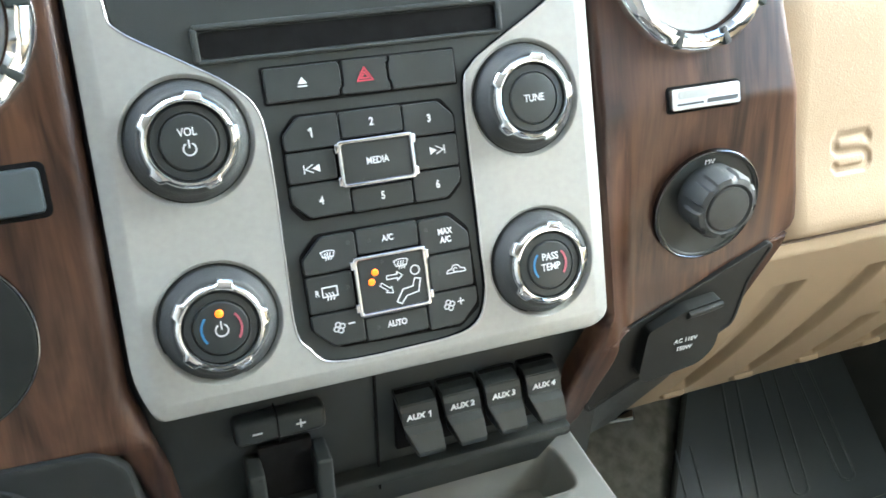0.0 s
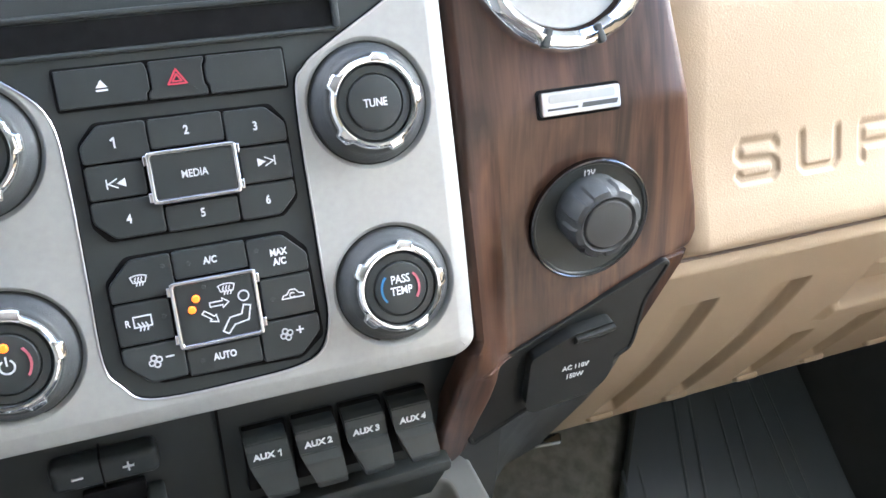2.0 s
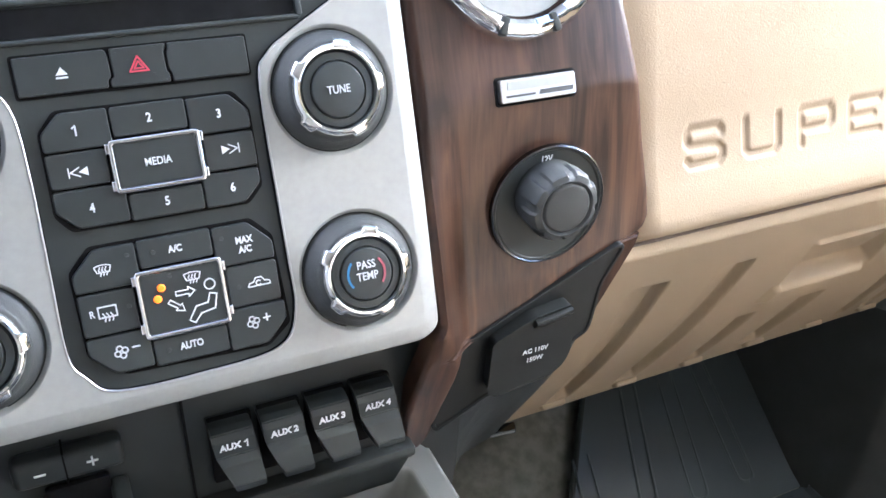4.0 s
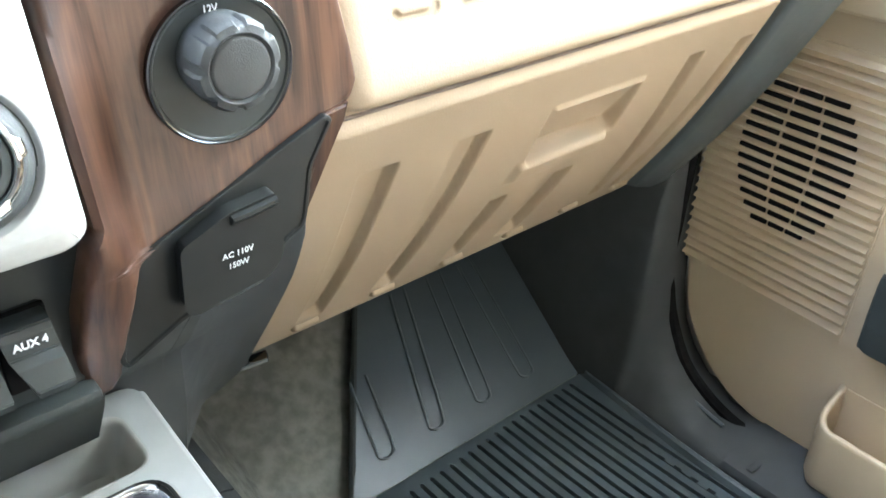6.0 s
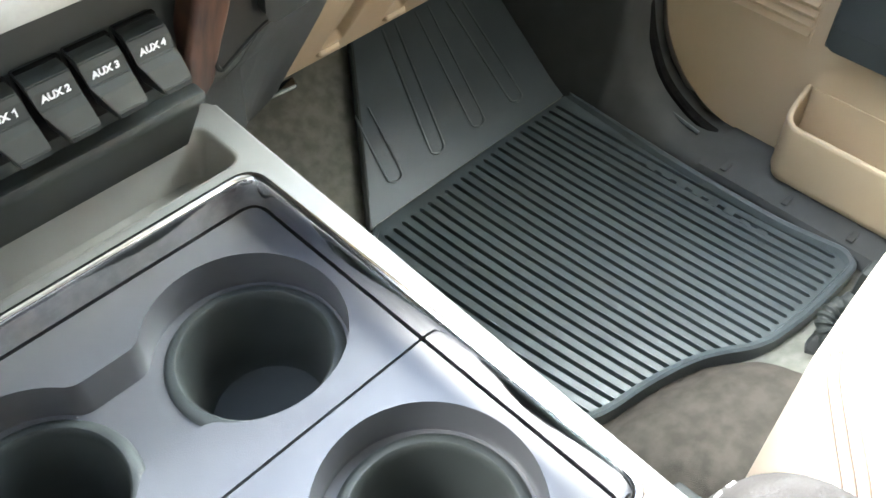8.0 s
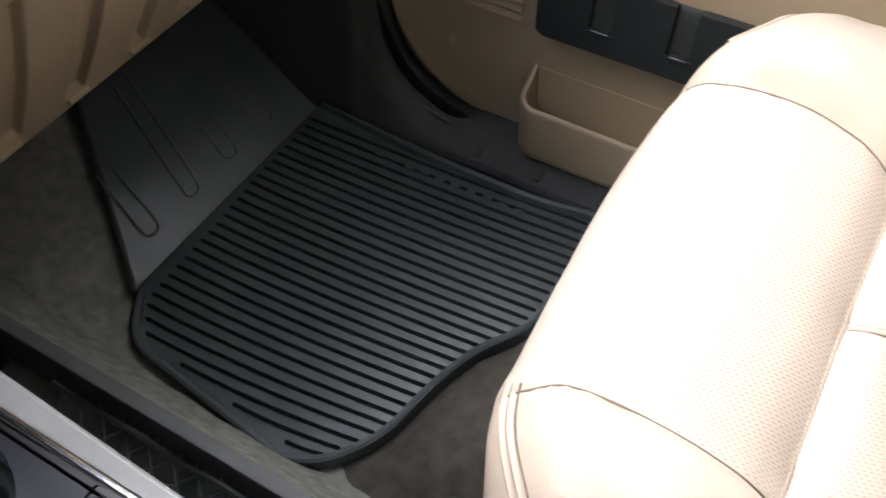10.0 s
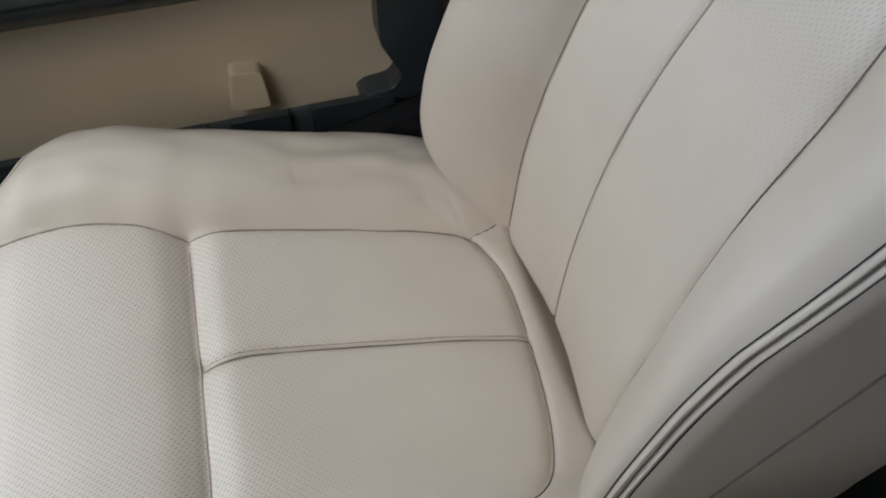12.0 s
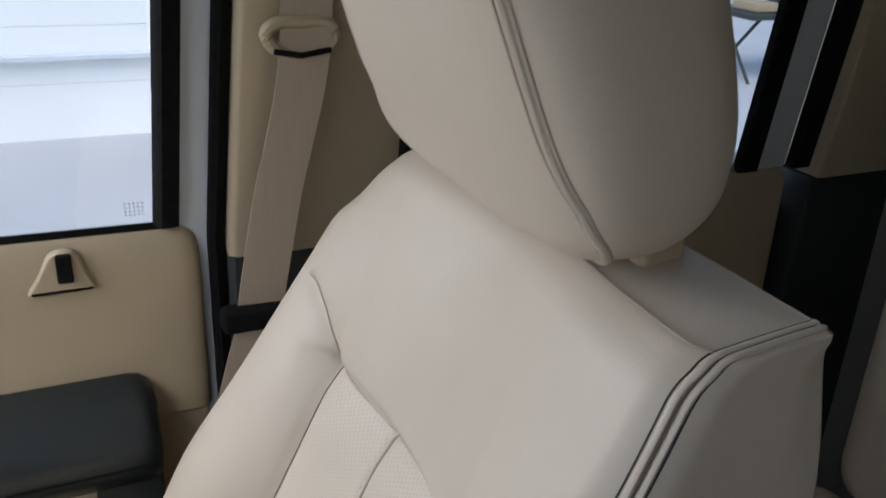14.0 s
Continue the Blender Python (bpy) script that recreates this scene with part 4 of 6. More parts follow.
part("lower_cover", loft([cover_row(z) for z in (0.242, 0.26, 0.284, 0.30, 0.34, 0.38, 0.408, 0.43, 0.452, 0.475, 0.50, 0.53)]), DARK, side, "charcoal cover beside the glove box", angle=50)
part("bracket", moved(box(0.024, 0.010, 0.005, 0.0015), Matrix.Translation((0.274, 0.175, 0.287)) @ Matrix.Rotation(radians(-18), 4, "Y") @ Matrix.Rotation(radians(-25), 4, "Z")), KEYTRIM, side, "small bright metal bracket")

# ---- passenger dash ----
dash = thing("dashboard", "tan grained passenger dashboard pad", "dashboard")
prof = [(0.012, 0.5580), (0.007, 0.5595), (0.0045, 0.5630), (0.0045, 0.5680), (0.0060, 0.5740), (0.0090, 0.5830), (0.0125, 0.5920), (0.0158, 0.6020), (0.0205, 0.6200), (0.028, 0.66), (0.04, 0.71), (0.07, 0.755), (0.13, 0.785), (0.30, 0.80), (0.74, 0.79)]


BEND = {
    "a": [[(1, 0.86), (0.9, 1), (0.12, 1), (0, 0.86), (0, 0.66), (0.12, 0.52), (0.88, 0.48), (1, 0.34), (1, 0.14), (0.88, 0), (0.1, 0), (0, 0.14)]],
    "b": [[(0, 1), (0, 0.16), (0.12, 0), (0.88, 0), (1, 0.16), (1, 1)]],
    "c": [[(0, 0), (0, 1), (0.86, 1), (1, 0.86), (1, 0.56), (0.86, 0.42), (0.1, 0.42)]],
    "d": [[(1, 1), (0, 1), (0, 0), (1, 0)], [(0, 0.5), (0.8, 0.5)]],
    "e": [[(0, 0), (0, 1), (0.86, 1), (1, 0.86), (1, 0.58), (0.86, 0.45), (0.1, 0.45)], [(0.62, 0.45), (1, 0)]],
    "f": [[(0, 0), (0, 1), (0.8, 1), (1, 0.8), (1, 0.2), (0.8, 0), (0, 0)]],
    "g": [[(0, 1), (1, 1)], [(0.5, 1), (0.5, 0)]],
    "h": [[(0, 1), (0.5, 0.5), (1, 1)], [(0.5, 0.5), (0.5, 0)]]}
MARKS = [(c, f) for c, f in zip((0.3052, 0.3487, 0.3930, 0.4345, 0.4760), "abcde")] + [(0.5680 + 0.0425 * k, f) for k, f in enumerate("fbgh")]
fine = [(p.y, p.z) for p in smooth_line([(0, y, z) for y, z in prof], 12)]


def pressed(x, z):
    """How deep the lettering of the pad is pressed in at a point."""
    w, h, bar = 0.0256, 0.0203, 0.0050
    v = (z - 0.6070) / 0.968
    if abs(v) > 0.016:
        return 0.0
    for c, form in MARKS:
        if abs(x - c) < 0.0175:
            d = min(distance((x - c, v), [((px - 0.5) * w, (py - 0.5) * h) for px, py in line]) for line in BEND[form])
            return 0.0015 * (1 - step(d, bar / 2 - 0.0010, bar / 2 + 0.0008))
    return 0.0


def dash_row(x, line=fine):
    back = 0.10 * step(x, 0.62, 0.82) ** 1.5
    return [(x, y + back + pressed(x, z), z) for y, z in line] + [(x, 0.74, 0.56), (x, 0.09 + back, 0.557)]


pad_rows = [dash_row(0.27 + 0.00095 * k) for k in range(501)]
edge_of = lambda z: interp(z, (0.56, 0.58, 0.62, 0.66, 0.70, 0.80), (0.258, 0.258, 0.250, 0.243, 0.236, 0.225))
first = [(edge_of(z), y + 0.003, z) for x, y, z in pad_rows[0]]
first_in = [(edge_of(z) - 0.02, y + 0.022, z) for x, y, z in pad_rows[0]]
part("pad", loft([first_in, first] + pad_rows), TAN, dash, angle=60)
part("joint", tube([(0.25 + 0.016 * k, 0.0098 + 0.10 * step(0.25 + 0.016 * k, 0.62, 0.82) ** 1.5, 0.5566) for k in range(32)], 0.0012), SEAMD, dash, "dark joint under the pad")
part("end_panel", loft([[(x, y + s, z) for _, y, z in dash_row(0.745, prof)] for x, s in ((0.7455, 0.004), (0.765, 0.006), (0.79, 0.02), (0.80, 0.05))]), SLATE, dash, "slate end panel", angle=60)
part("upper_deck", loft([[(x, 0.05, 0.77), (x, 0.06, 0.785), (x, 0.3, 0.80), (x, 0.74, 0.79), (x, 0.74, low), (x, near, low), (x, 0.05, front)] for x, near, low, front in ((-0.85, 0.051, 0.40, 0.41), (-0.3, 0.051, 0.40, 0.41), (0.11, 0.051, 0.40, 0.41), (0.115, 0.25, 0.30, 0.57), (0.225, 0.25, 0.30, 0.57))]), DARK, dash, "charcoal dash top and core")


glove = thing("glove_box", "tan glove box door with vertical ribs and a finger latch", "glove box")


def on_door(x, t, out=0.0):
    """A point of the glove box door: t runs from its upper edge to its lower edge."""
    bow = 0.008 * math.sin(math.pi * t)
    y, z = 0.002 + 0.161 * t, 0.5585 - 0.2505 * t
    n = Vector((0, -0.842, -0.54))
    return Vector((x, y, z)) + n * (out + bow)


RIBS = ((0.2905, 0.0137, 0.19, 0.028), (0.363, 0.0132, 0.19, 0.024), (0.443, 0.0105, 0.565, 0.03), (0.5085, 0.0150, 0.545, 0.03), (0.579, 0.0100, 0.165, 0.08), (0.6435, 0.0088, 0.165, 0.035))


def relief(x, t):
    """Ribs that deepen towards their far wall, the finger recess and the raised pull below it."""
    d = 0.0
    for c, half, t0, lean in RIBS:
        if t > t0 - 0.03:
            c, half = c + lean * (t - t0), half - 0.004 * (t - t0)
            d -= 0.0085 * (0.40 + 0.60 * min(1.0, max(0.0, 0.5 + 0.5 * (x - c) / half))) * step(t, t0 - 0.014, t0 + 0.004) * (1 - step(abs(x - c), half - 0.0018, half + 0.0014)) * (1 - step(t, 0.90, 0.93))
    q = x - 0.478 - 0.05 * (t - 0.19)
    wide = 1 - step(abs(q), 0.0445, 0.0485)
    d -= (0.0015 + 0.06 * max(0.0, t - 0.19)) * step(t, 0.186, 0.194) * (1 - step(t, 0.375, 0.395)) * wide
    d += 0.0022 * math.exp(-((t - 0.182) / 0.006) ** 2) * wide
    d += 0.0045 * step(t, 0.375, 0.40) * (1 - step(t, 0.44, 0.485)) * (1 - step(abs(x - 0.481), 0.044, 0.050))
    d -= 0.010 * (1 - step(t, 0.0, 0.045)) + 0.012 * step(t, 1.035, 1.055)
    return d


def door_point(u, v):
    v *= 1.055
    right = 0.655 + 0.062 * v
    left = 0.238 + 0.027 * v
    x = left + (right - left) * u
    return on_door(x, v, relief(x, v) - 0.006 * step(u, 0.985, 1.0))


part("door", grid(420, 190, door_point), TAN, glove, angle=70)
part("door_back", grid(2, 2, lambda u, v: on_door(0.262 + (0.39 + 0.06 * v) * u, v, -0.03)), BLACK, glove)
for k in range(6):
    c = on_door(0.3105 + 0.0752 * k, 0.955, -0.001)
    part("stop", moved(box(0.024, 0.010, 0.009, 0.003, 3), Matrix.Translation(c) @ Matrix.Rotation(radians(-32), 4, "X")), TAN, glove)
end = thing("dash_end_cap", "grey-blue rounded end of the lower dashboard", "dashboard trim")
part("cap", loft([[on_door(0.655 + 0.062 * v, v, 0.001), on_door(0.662 + 0.064 * v, v, 0.007), on_door(0.69 + 0.055 * v, v, 0.014), on_door(0.73 + 0.04 * v, v, 0.014), on_door(0.765 + 0.022 * v, v, 0.004), on_door(0.785 + 0.008 * v, v, -0.02), on_door(0.79, v, -0.10), on_door(0.66 + 0.05 * v, v, -0.10)] for v in [k / 14 * 1.04 - 0.02 for k in range(15)]]), RUBBER, end, angle=70)
slab([(0.17, 0.17, 0.302), (0.78, 0.17, 0.308), (0.80, 0.70, 0.42), (0.12, 0.70, 0.42)], 0.012, BLACK, end, "underside", "black dashboard underside", bevel=0, out=Vector((0, 0, 1)))

# ---- centre console ----
console = thing("centre_console", "grey centre console with chrome-trimmed cup holders and a tray", "console")


def con_x(y):
    return 0.148 - 0.035 * max(0.0, 0.065 - y)


def plate(outline, holes, z0, z1, mat, parent, name, label=""):
    return part(name, holed(outline, holes, z0, z1), mat, parent, label, angle=35)


top_line = rounded([(-con_x(-0.75), -0.75), (con_x(-0.75), -0.75), (con_x(0.065), 0.068), (-con_x(0.065), 0.068)], [0.01, 0.01, 0.012, 0.012])
tray_hole = rounded(rect(-0.131, 0.0050, 0.131, 0.0515), 0.012, 5)
well_hole = rounded(rect(-0.128, -0.286, 0.128, -0.0065), 0.014, 5)
plate(top_line, [tray_hole, well_hole], 0.395, 0.405, DECKG, console, "deck", "satin grey deck")
part("deck_edge", tube([(con_x(y) - 0.001, y, 0.4010) for y in (0.060, -0.1, -0.3, -0.5, -0.74)], 0.004, 12), DECKG, console, "rounded deck edge")
part("tray", loft([[(x, y, z) for x, y in line] for line, z in ((inset(tray_hole, -0.0010), 0.4052), (inset(tray_hole, 0.0004), 0.4049), (inset(tray_hole, 0.0018), 0.4038), (inset(tray_hole, 0.0026), 0.4015), ([(0.93 * x, 0.017 + (y - 0.005) * 0.62) for x, y in tray_hole], 0.376), ([(0.91 * x, 0.019 + (y - 0.005) * 0.55) for x, y in tray_hole], 0.373))], caps="end"), TRAYG, console, "shallow moulded tray")
oo, ii = rounded(rect(-0.1310, -0.2890, 0.1310, -0.0035), 0.017, 7), rounded(rect(-0.1240, -0.2820, 0.1240, -0.0105), 0.012, 7)
part("chrome_frame", loft([[(x, y, z) for x, y in pts] for pts, z in ((inset(oo, -0.0014), 0.4040), (inset(oo, -0.0008), 0.4058), (between(oo, ii, 0.12), 0.4078), (between(oo, ii, 0.36), 0.4092), (between(oo, ii, 0.62), 0.4088), (between(oo, ii, 0.82), 0.4068), (between(oo, ii, 0.92), 0.4030), (ii, 0.3960), (ii, 0.3840))], caps=False), CHROMEW, console, "scratched chrome frame round the cup holders", angle=70)
CUPS = [(0.0625, -0.0825), (-0.0625, -0.0825), (0.0625, -0.2185), (-0.0625, -0.2185)]
for name, y0, y1, cups in (("cup_insert", -0.1500, -0.0118, CUPS[:2]), ("cup_insert", -0.2808, -0.1516, CUPS[2:])):
    (cx, cy), (dx, dy) = cups
    r = 0.0540
    # the two wells and the channel that joins them make one opening, with eased corners
    half, ease = 0.031, 0.013
    run = math.sqrt((r + ease) ** 2 - (half + ease) ** 2)
    turn = math.degrees(math.atan2(half + ease, run))
    quarter = [(cx + r * math.cos(radians(a)), r * math.sin(radians(a))) for a in [(180 - turn) * k / 20 for k in range(21)]]
    quarter += [(cx - run + ease * math.cos(radians(a)), half + ease + ease * math.sin(radians(a))) for a in [-turn - (90 - turn) * k / 6 for k in range(1, 7)]]
    upper = quarter + [(-x, y) for x, y in quarter[::-1]]
    opening = [(x, cy + y) for x, y in upper] + [(x, cy - y) for x, y in upper[-2:0:-1]]
    insert = plate(rounded(rect(-0.1228, y0, 0.1228, y1), [0.001, 0.001, 0.010, 0.010] if y1 > -0.1 else [0.010, 0.010, 0.001, 0.001]), [opening], 0.378, 0.3865, INSERTG, console, name, "charcoal cup holder insert")
    part("well_wall", loft([[(x, y, 0.378) for x, y in opening], [(x, y, 0.364) for x, y in opening], [(x * 0.996, cy + (y - cy) * 0.985, 0.3615) for x, y in opening]], caps=False), INSERTG, insert)
    plate([(x * 0.997, cy + (y - cy) * 0.99) for x, y in opening], [[(ex + 0.0415 * math.cos(radians(a)), ey + 0.0415 * math.sin(radians(a))) for a in range(0, 360, 9)] for ex, ey in [(x + 0.003, y) for x, y in cups]], 0.355, 0.3615, INSERTG, insert, "well_floor", "ledge round the cup wells")
    for ex, ey in [(x + 0.003, y) for x, y in cups]:
        part("cup_holder", moved(lathe([(0.0490, 0.3612), (0.0478, 0.3634), (0.0450, 0.3650), (0.0425, 0.3648), (0.0410, 0.3630), (0.0403, 0.358), (0.0365, 0.306), (0.034, 0.302), (0, 0.301)], 64), Matrix.Translation((ex, ey, 0))), BLACK, insert, "round rubber cup well")
for s in (-1, 1):
    part("side", loft([[(s * (con_x(y) - 0.002), y, 0.398), (s * (con_x(y) + 0.004), y, 0.33), (s * (con_x(y) + 0.012), y, 0.22), (s * (con_x(y) + 0.012), y, 0.02), (s * (con_x(y) - 0.008), y, 0.02), (s * (con_x(y) - 0.008), y, 0.398)] for y in (0.068, -0.1, -0.3, -0.5, -0.75)]), DARK, console, "charcoal console side")
part("front", box(0.26, 0.03, 0.35, 0.004, at=(0, 0.075, 0.225)), DARK, console)
pocket = part("side_pocket", loft([[(0.157, y, 0.10), (0.157, y, 0.120), (0.211, y, 0.120), (0.2135, y, 0.200), (0.2165, y, 0.2055), (0.2195, y, 0.2055), (0.229, y, 0.202), (0.229, y, 0.195), (0.222, y, 0.10)] for y in (0.140, 0.0, -0.3, -0.75)]), DARK, console, "open map pocket along the console side")
part("pocket_front", loft([[(0.157, y, 0.10), (0.157, y, 0.205), (0.2165, y, 0.2055), (0.2195, y, 0.2055), (0.229, y, 0.202), (0.229, y, 0.195), (0.222, y, 0.10)] for y in (0.225, 0.19, 0.142)]), DARK, pocket)
# added black sheets, the cavity's shade put into their colour
part("pocket_liner", join(box(0.050, 0.002, 0.080, 0, at=(0.184, 0.1375, 0.162)), box(0.050, 0.88, 0.002, 0, at=(0.184, -0.305, 0.1225)), box(0.002, 0.88, 0.078, 0, at=(0.1645, -0.305, 0.161))), BLACK, pocket, "black sheets for the shade inside the pocket")
strands = []
for k in range(30):
    y = 0.02 - 0.025 * k
    for d in (-1, 1):
        strands.append(tube([(0.166, y, 0.186), (0.188, y + 0.022 * d, 0.178), (0.211, y + 0.044 * d, 0.188)], 0.0014, 5))
tagged(part("pocket_net", join(*strands), BLACK, pocket, "black elastic net"), kind="stuff")
part("net_edge", tube([(0.205, 0.06 - 0.045 * k, 0.190 - 0.006 * (k % 2)) for k in range(18)], 0.003, 6), BLACK, pocket)
arm = thing("console_armrest", "grey-brown padded console armrest with a pale stitch line", "armrest")
rows = []
for k in range(13):
    f = radians(90 * k / 12)
    top, back_y, half = 0.405 + 0.082 * math.sin(f), 0.022 * (1 - math.cos(f)), 0.139 - 0.010 * (1 - math.cos(f))
    rows.append([(x, y, top) for x, y in rounded(rect(-half, -0.74 + back_y, half, -0.306 - back_y), 0.032, 8)])
part("pad", loft([[(x, y, 0.4055) for x, y, z in rows[0]]] + rows[1:]), SUEDE, arm, angle=60)
piece = [Vector(p) for p in rows[7]]
n = len(piece)
stitches = []
for k in range(n):
    a, b = piece[k], piece[(k + 1) % n]
    L = (b - a).length
    for i in range(int(L / 0.0065)):
        p = a + (b - a) * ((i + 0.2) * 0.0065 / L)
        q = a + (b - a) * ((i + 0.75) * 0.0065 / L)
        lift = Vector((0, 0, 0.0006))
        stitches.append(tube([p + lift, q + lift], 0.0008, 5))
tagged(part("stitching", join(*stitches), THREADP, arm, "pale stitch line"), kind="stuff")

# ---- footwell ----
kick = thing("kick_panel", "charcoal curved footwell side panel", "trim panel")


def kick_row(y):
    k = step(y, -0.03, 0.16)
    top = interp(y, (-0.30, 0.005, 0.049, 0.087, 0.114, 0.134, 0.147, 0.158, 0.45), (0.004, 0.004, 0.012, 0.033, 0.060, 0.094, 0.150, 0.34, 0.45))
    toe = max(0.0, 0.70 * (y - 0.222))
    x0 = 0.752
    return [(x0 - 0.004, y, toe - 0.012), (x0, y, toe + 0.002), (x0 + 0.012 + 0.01 * k, y, toe + 0.006 + 0.35 * (top - toe) * k), (x0 + 0.03, y, max(top * 0.75, toe * 0.6 + 0.008)), (x0 + 0.055, y, max(top, 0.012)), (x0 + 0.085, y, max(top, 0.012) + 0.004), (x0 + 0.12, y, -0.02)]


part("panel", loft([kick_row(y) for y in [-0.30 + 0.02 * k for k in range(16)] + [0.005 + 0.005 * k for k in range(36)] + [0.19 + 0.02 * k for k in range(17)]], closed=False), DARK, kick, angle=75)
part("door_seal", tube(smooth_line([(0.822, 0.158, 0.33), (0.816, 0.157, 0.22), (0.814, 0.150, 0.14), (0.812, 0.118, 0.068), (0.812, 0.076, 0.030), (0.814, 0.02, 0.008), (0.83, -0.03, 0.0)], 8), 0.007, 8), GROOVE, kick, "black rubber door seal")
part("seal_flange", tube(smooth_line([(0.800, 0.172, 0.28), (0.798, 0.168, 0.16), (0.796, 0.136, 0.070), (0.796, 0.090, 0.026), (0.794, 0.03, 0.012)], 8), 0.0028, 6), RUBBER, kick, "grey trim flange")


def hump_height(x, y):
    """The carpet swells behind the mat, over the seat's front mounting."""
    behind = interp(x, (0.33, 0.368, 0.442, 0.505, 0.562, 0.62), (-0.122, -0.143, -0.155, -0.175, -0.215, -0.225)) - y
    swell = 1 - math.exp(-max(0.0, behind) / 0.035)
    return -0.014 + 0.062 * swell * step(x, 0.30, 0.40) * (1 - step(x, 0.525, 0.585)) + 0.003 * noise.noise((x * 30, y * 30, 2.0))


# the hump's dark colour stands in for shade under the seat
tagged(part("carpet_hump", grid(70, 70, lambda u, v: (0.31 + 0.29 * u, -0.10 - 0.36 * v, hump_height(0.31 + 0.29 * u, -0.10 - 0.36 * v))), CARPET_SHADED), "brown carpet swelling under the seat, the seat's shade in its colour", "carpet", kind="structure")
foot = thing("seat_mount", "charcoal mounting plate with a bolt under the seat", "mounting plate")
part("plate", loft([[(x0, y, z - 0.02), (x0, y, z), (0.745, y, z), (0.745, y, z - 0.02)] for y, z, x0 in ((-0.236, 0.006, 0.60), (-0.242, 0.012, 0.585), (-0.32, 0.024, 0.575), (-0.45, 0.030, 0.575))]), DARK, foot, angle=50)
part("bolt", moved(lathe([(0.0, 0.006), (0.006, 0.006), (0.008, 0.004), (0.0085, 0.0)], 16), Matrix.Translation((0.655, -0.262, 0.0148))), BADGE, foot, "bright bolt head")
sill = thing("door_sill", "charcoal ribbed sill plate beside the floor mat", "sill plate")
part("plate", loft([[(0.748, y, 0.0), (0.752, y, 0.007), (0.80, y, 0.016), (0.84, y, 0.018), (0.86, y, -0.02)] for y in (0.0, -0.3, -0.6, -0.95)], closed=False), DARK, sill)
for k in range(5):
    part("clip", box(0.026, 0.008, 0.003, 0.0012, at=(0.770, -0.03 - 0.085 * k, 0.0105)), DARK, sill)

mat = thing("floor_mat", "charcoal ribbed rubber floor mat on the carpet", "floor mat")
line = rounded([(0.387, 0.205), (0.326, 0.166), (0.296, -0.068), (0.318, -0.106), (0.368, -0.141), (0.442, -0.153), (0.505, -0.172), (0.562, -0.212), (0.650, -0.224), (0.735, -0.226), (0.751, -0.205), (0.738, -0.13), (0.737, 0.0), (0.747, 0.205)], [0, 0.03, 0.03, 0.02, 0.03, 0.03, 0.03, 0.03, 0.03, 0.012, 0.012, 0.03, 0.05, 0], 5)


ccw = sum(a[0] * b[1] - b[0] * a[1] for a, b in zip(line, line[1:] + line[:1])) > 0
edge = inset(line, 0.011 if ccw else -0.011)
edge = [(x, 0.2100 if q[1] > 0.2 else y) for (x, y), q in zip(edge, line)]
bm = bmesh.new()
rows = [[bm.verts.new((x, y, z)) for x, y in pts] for pts, z in ((line, -0.018), (line, 0.0065), (inset(line, 0.003 if ccw else -0.003), 0.0088), (inset(line, 0.008 if ccw else -0.008), 0.0075), (edge, 0.0002))]
n = len(line)
for a, b in zip(rows, rows[1:]):
    for k in range(n):
        if not (line[k][1] > 0.2 and line[(k + 1) % n][1] > 0.2):
            bm.faces.new((a[k], a[(k + 1) % n], b[(k + 1) % n], b[k]))
part("border", bm, RUBBER, mat, "raised rubber border")
SHORT = ((0.3185, -0.055, 0.325, -0.094), (0.3255, 0.018, 0.339, -0.105), (0.3350, 0.098, 0.355, -0.117))


def groove_line(k):
    """The run of a groove of the mat, from its front end to its rear end."""
    if k < 3:
        x1, y1, x0, y0 = SHORT[k]
    else:
        x1 = 0.346 + 0.01488 * (k - 3)
        y1 = interp(x1, (0.346, 0.36, 0.377, 0.392, 0.50, 0.60, 0.76), (0.159, 0.172, 0.184, 0.190, 0.193, 0.200, 0.203))
        x0 = 0.371 + 0.01448 * (k - 3)
        y0 = interp(x0, (0.371, 0.402, 0.446, 0.49, 0.522, 0.554, 0.583, 0.625, 0.71, 0.733), (-0.126, -0.137, -0.144, -0.157, -0.175, -0.194, -0.199, -0.203, -0.209, -0.197))
    n = 10
    return [(x1 + (x0 - x1) * (t / n) ** 1.8, y1 + (y0 - y1) * t / n) for t in range(n + 1)]


def slot_line(pts, w):
    left, right = [], []
    for k in range(len(pts)):
        a, c = Vector(pts[max(k - 1, 0)]), Vector(pts[min(k + 1, len(pts) - 1)])
        d = (c - a).normalized()
        nrm = Vector((-d.y, d.x)) * w
        p = Vector(pts[k])
        left.append((p.x + nrm.x, p.y + nrm.y))
        right.append((p.x - nrm.x, p.y - nrm.y))
    a, c = Vector(pts[-1]), Vector(pts[0])
    da, dc = (a - Vector(pts[-2])).normalized(), (c - Vector(pts[1])).normalized()
    return left + [(a.x + da.x * w, a.y + da.y * w)] + right[::-1] + [(c.x + dc.x * w, c.y + dc.y * w)]


plate(edge, [slot_line(groove_line(k), 0.0027) for k in range(29)], -0.0105, 0.0002, RUBBER, mat, "ribbed_top", "ribbed rubber tread")
part("groove_floor", prism(edge, -0.0145, -0.0100), RUBBER, mat)


def toe_point(x, s, out=0.0):
    """Up the toe board from the fold, s metres along the slope."""
    c, d = math.cos(0.61), math.sin(0.61)
    k = min(1.0, s / 0.03)
    return Vector((x, 0.2085 + s * c, s * d - 0.004 * k + 0.004 + out))


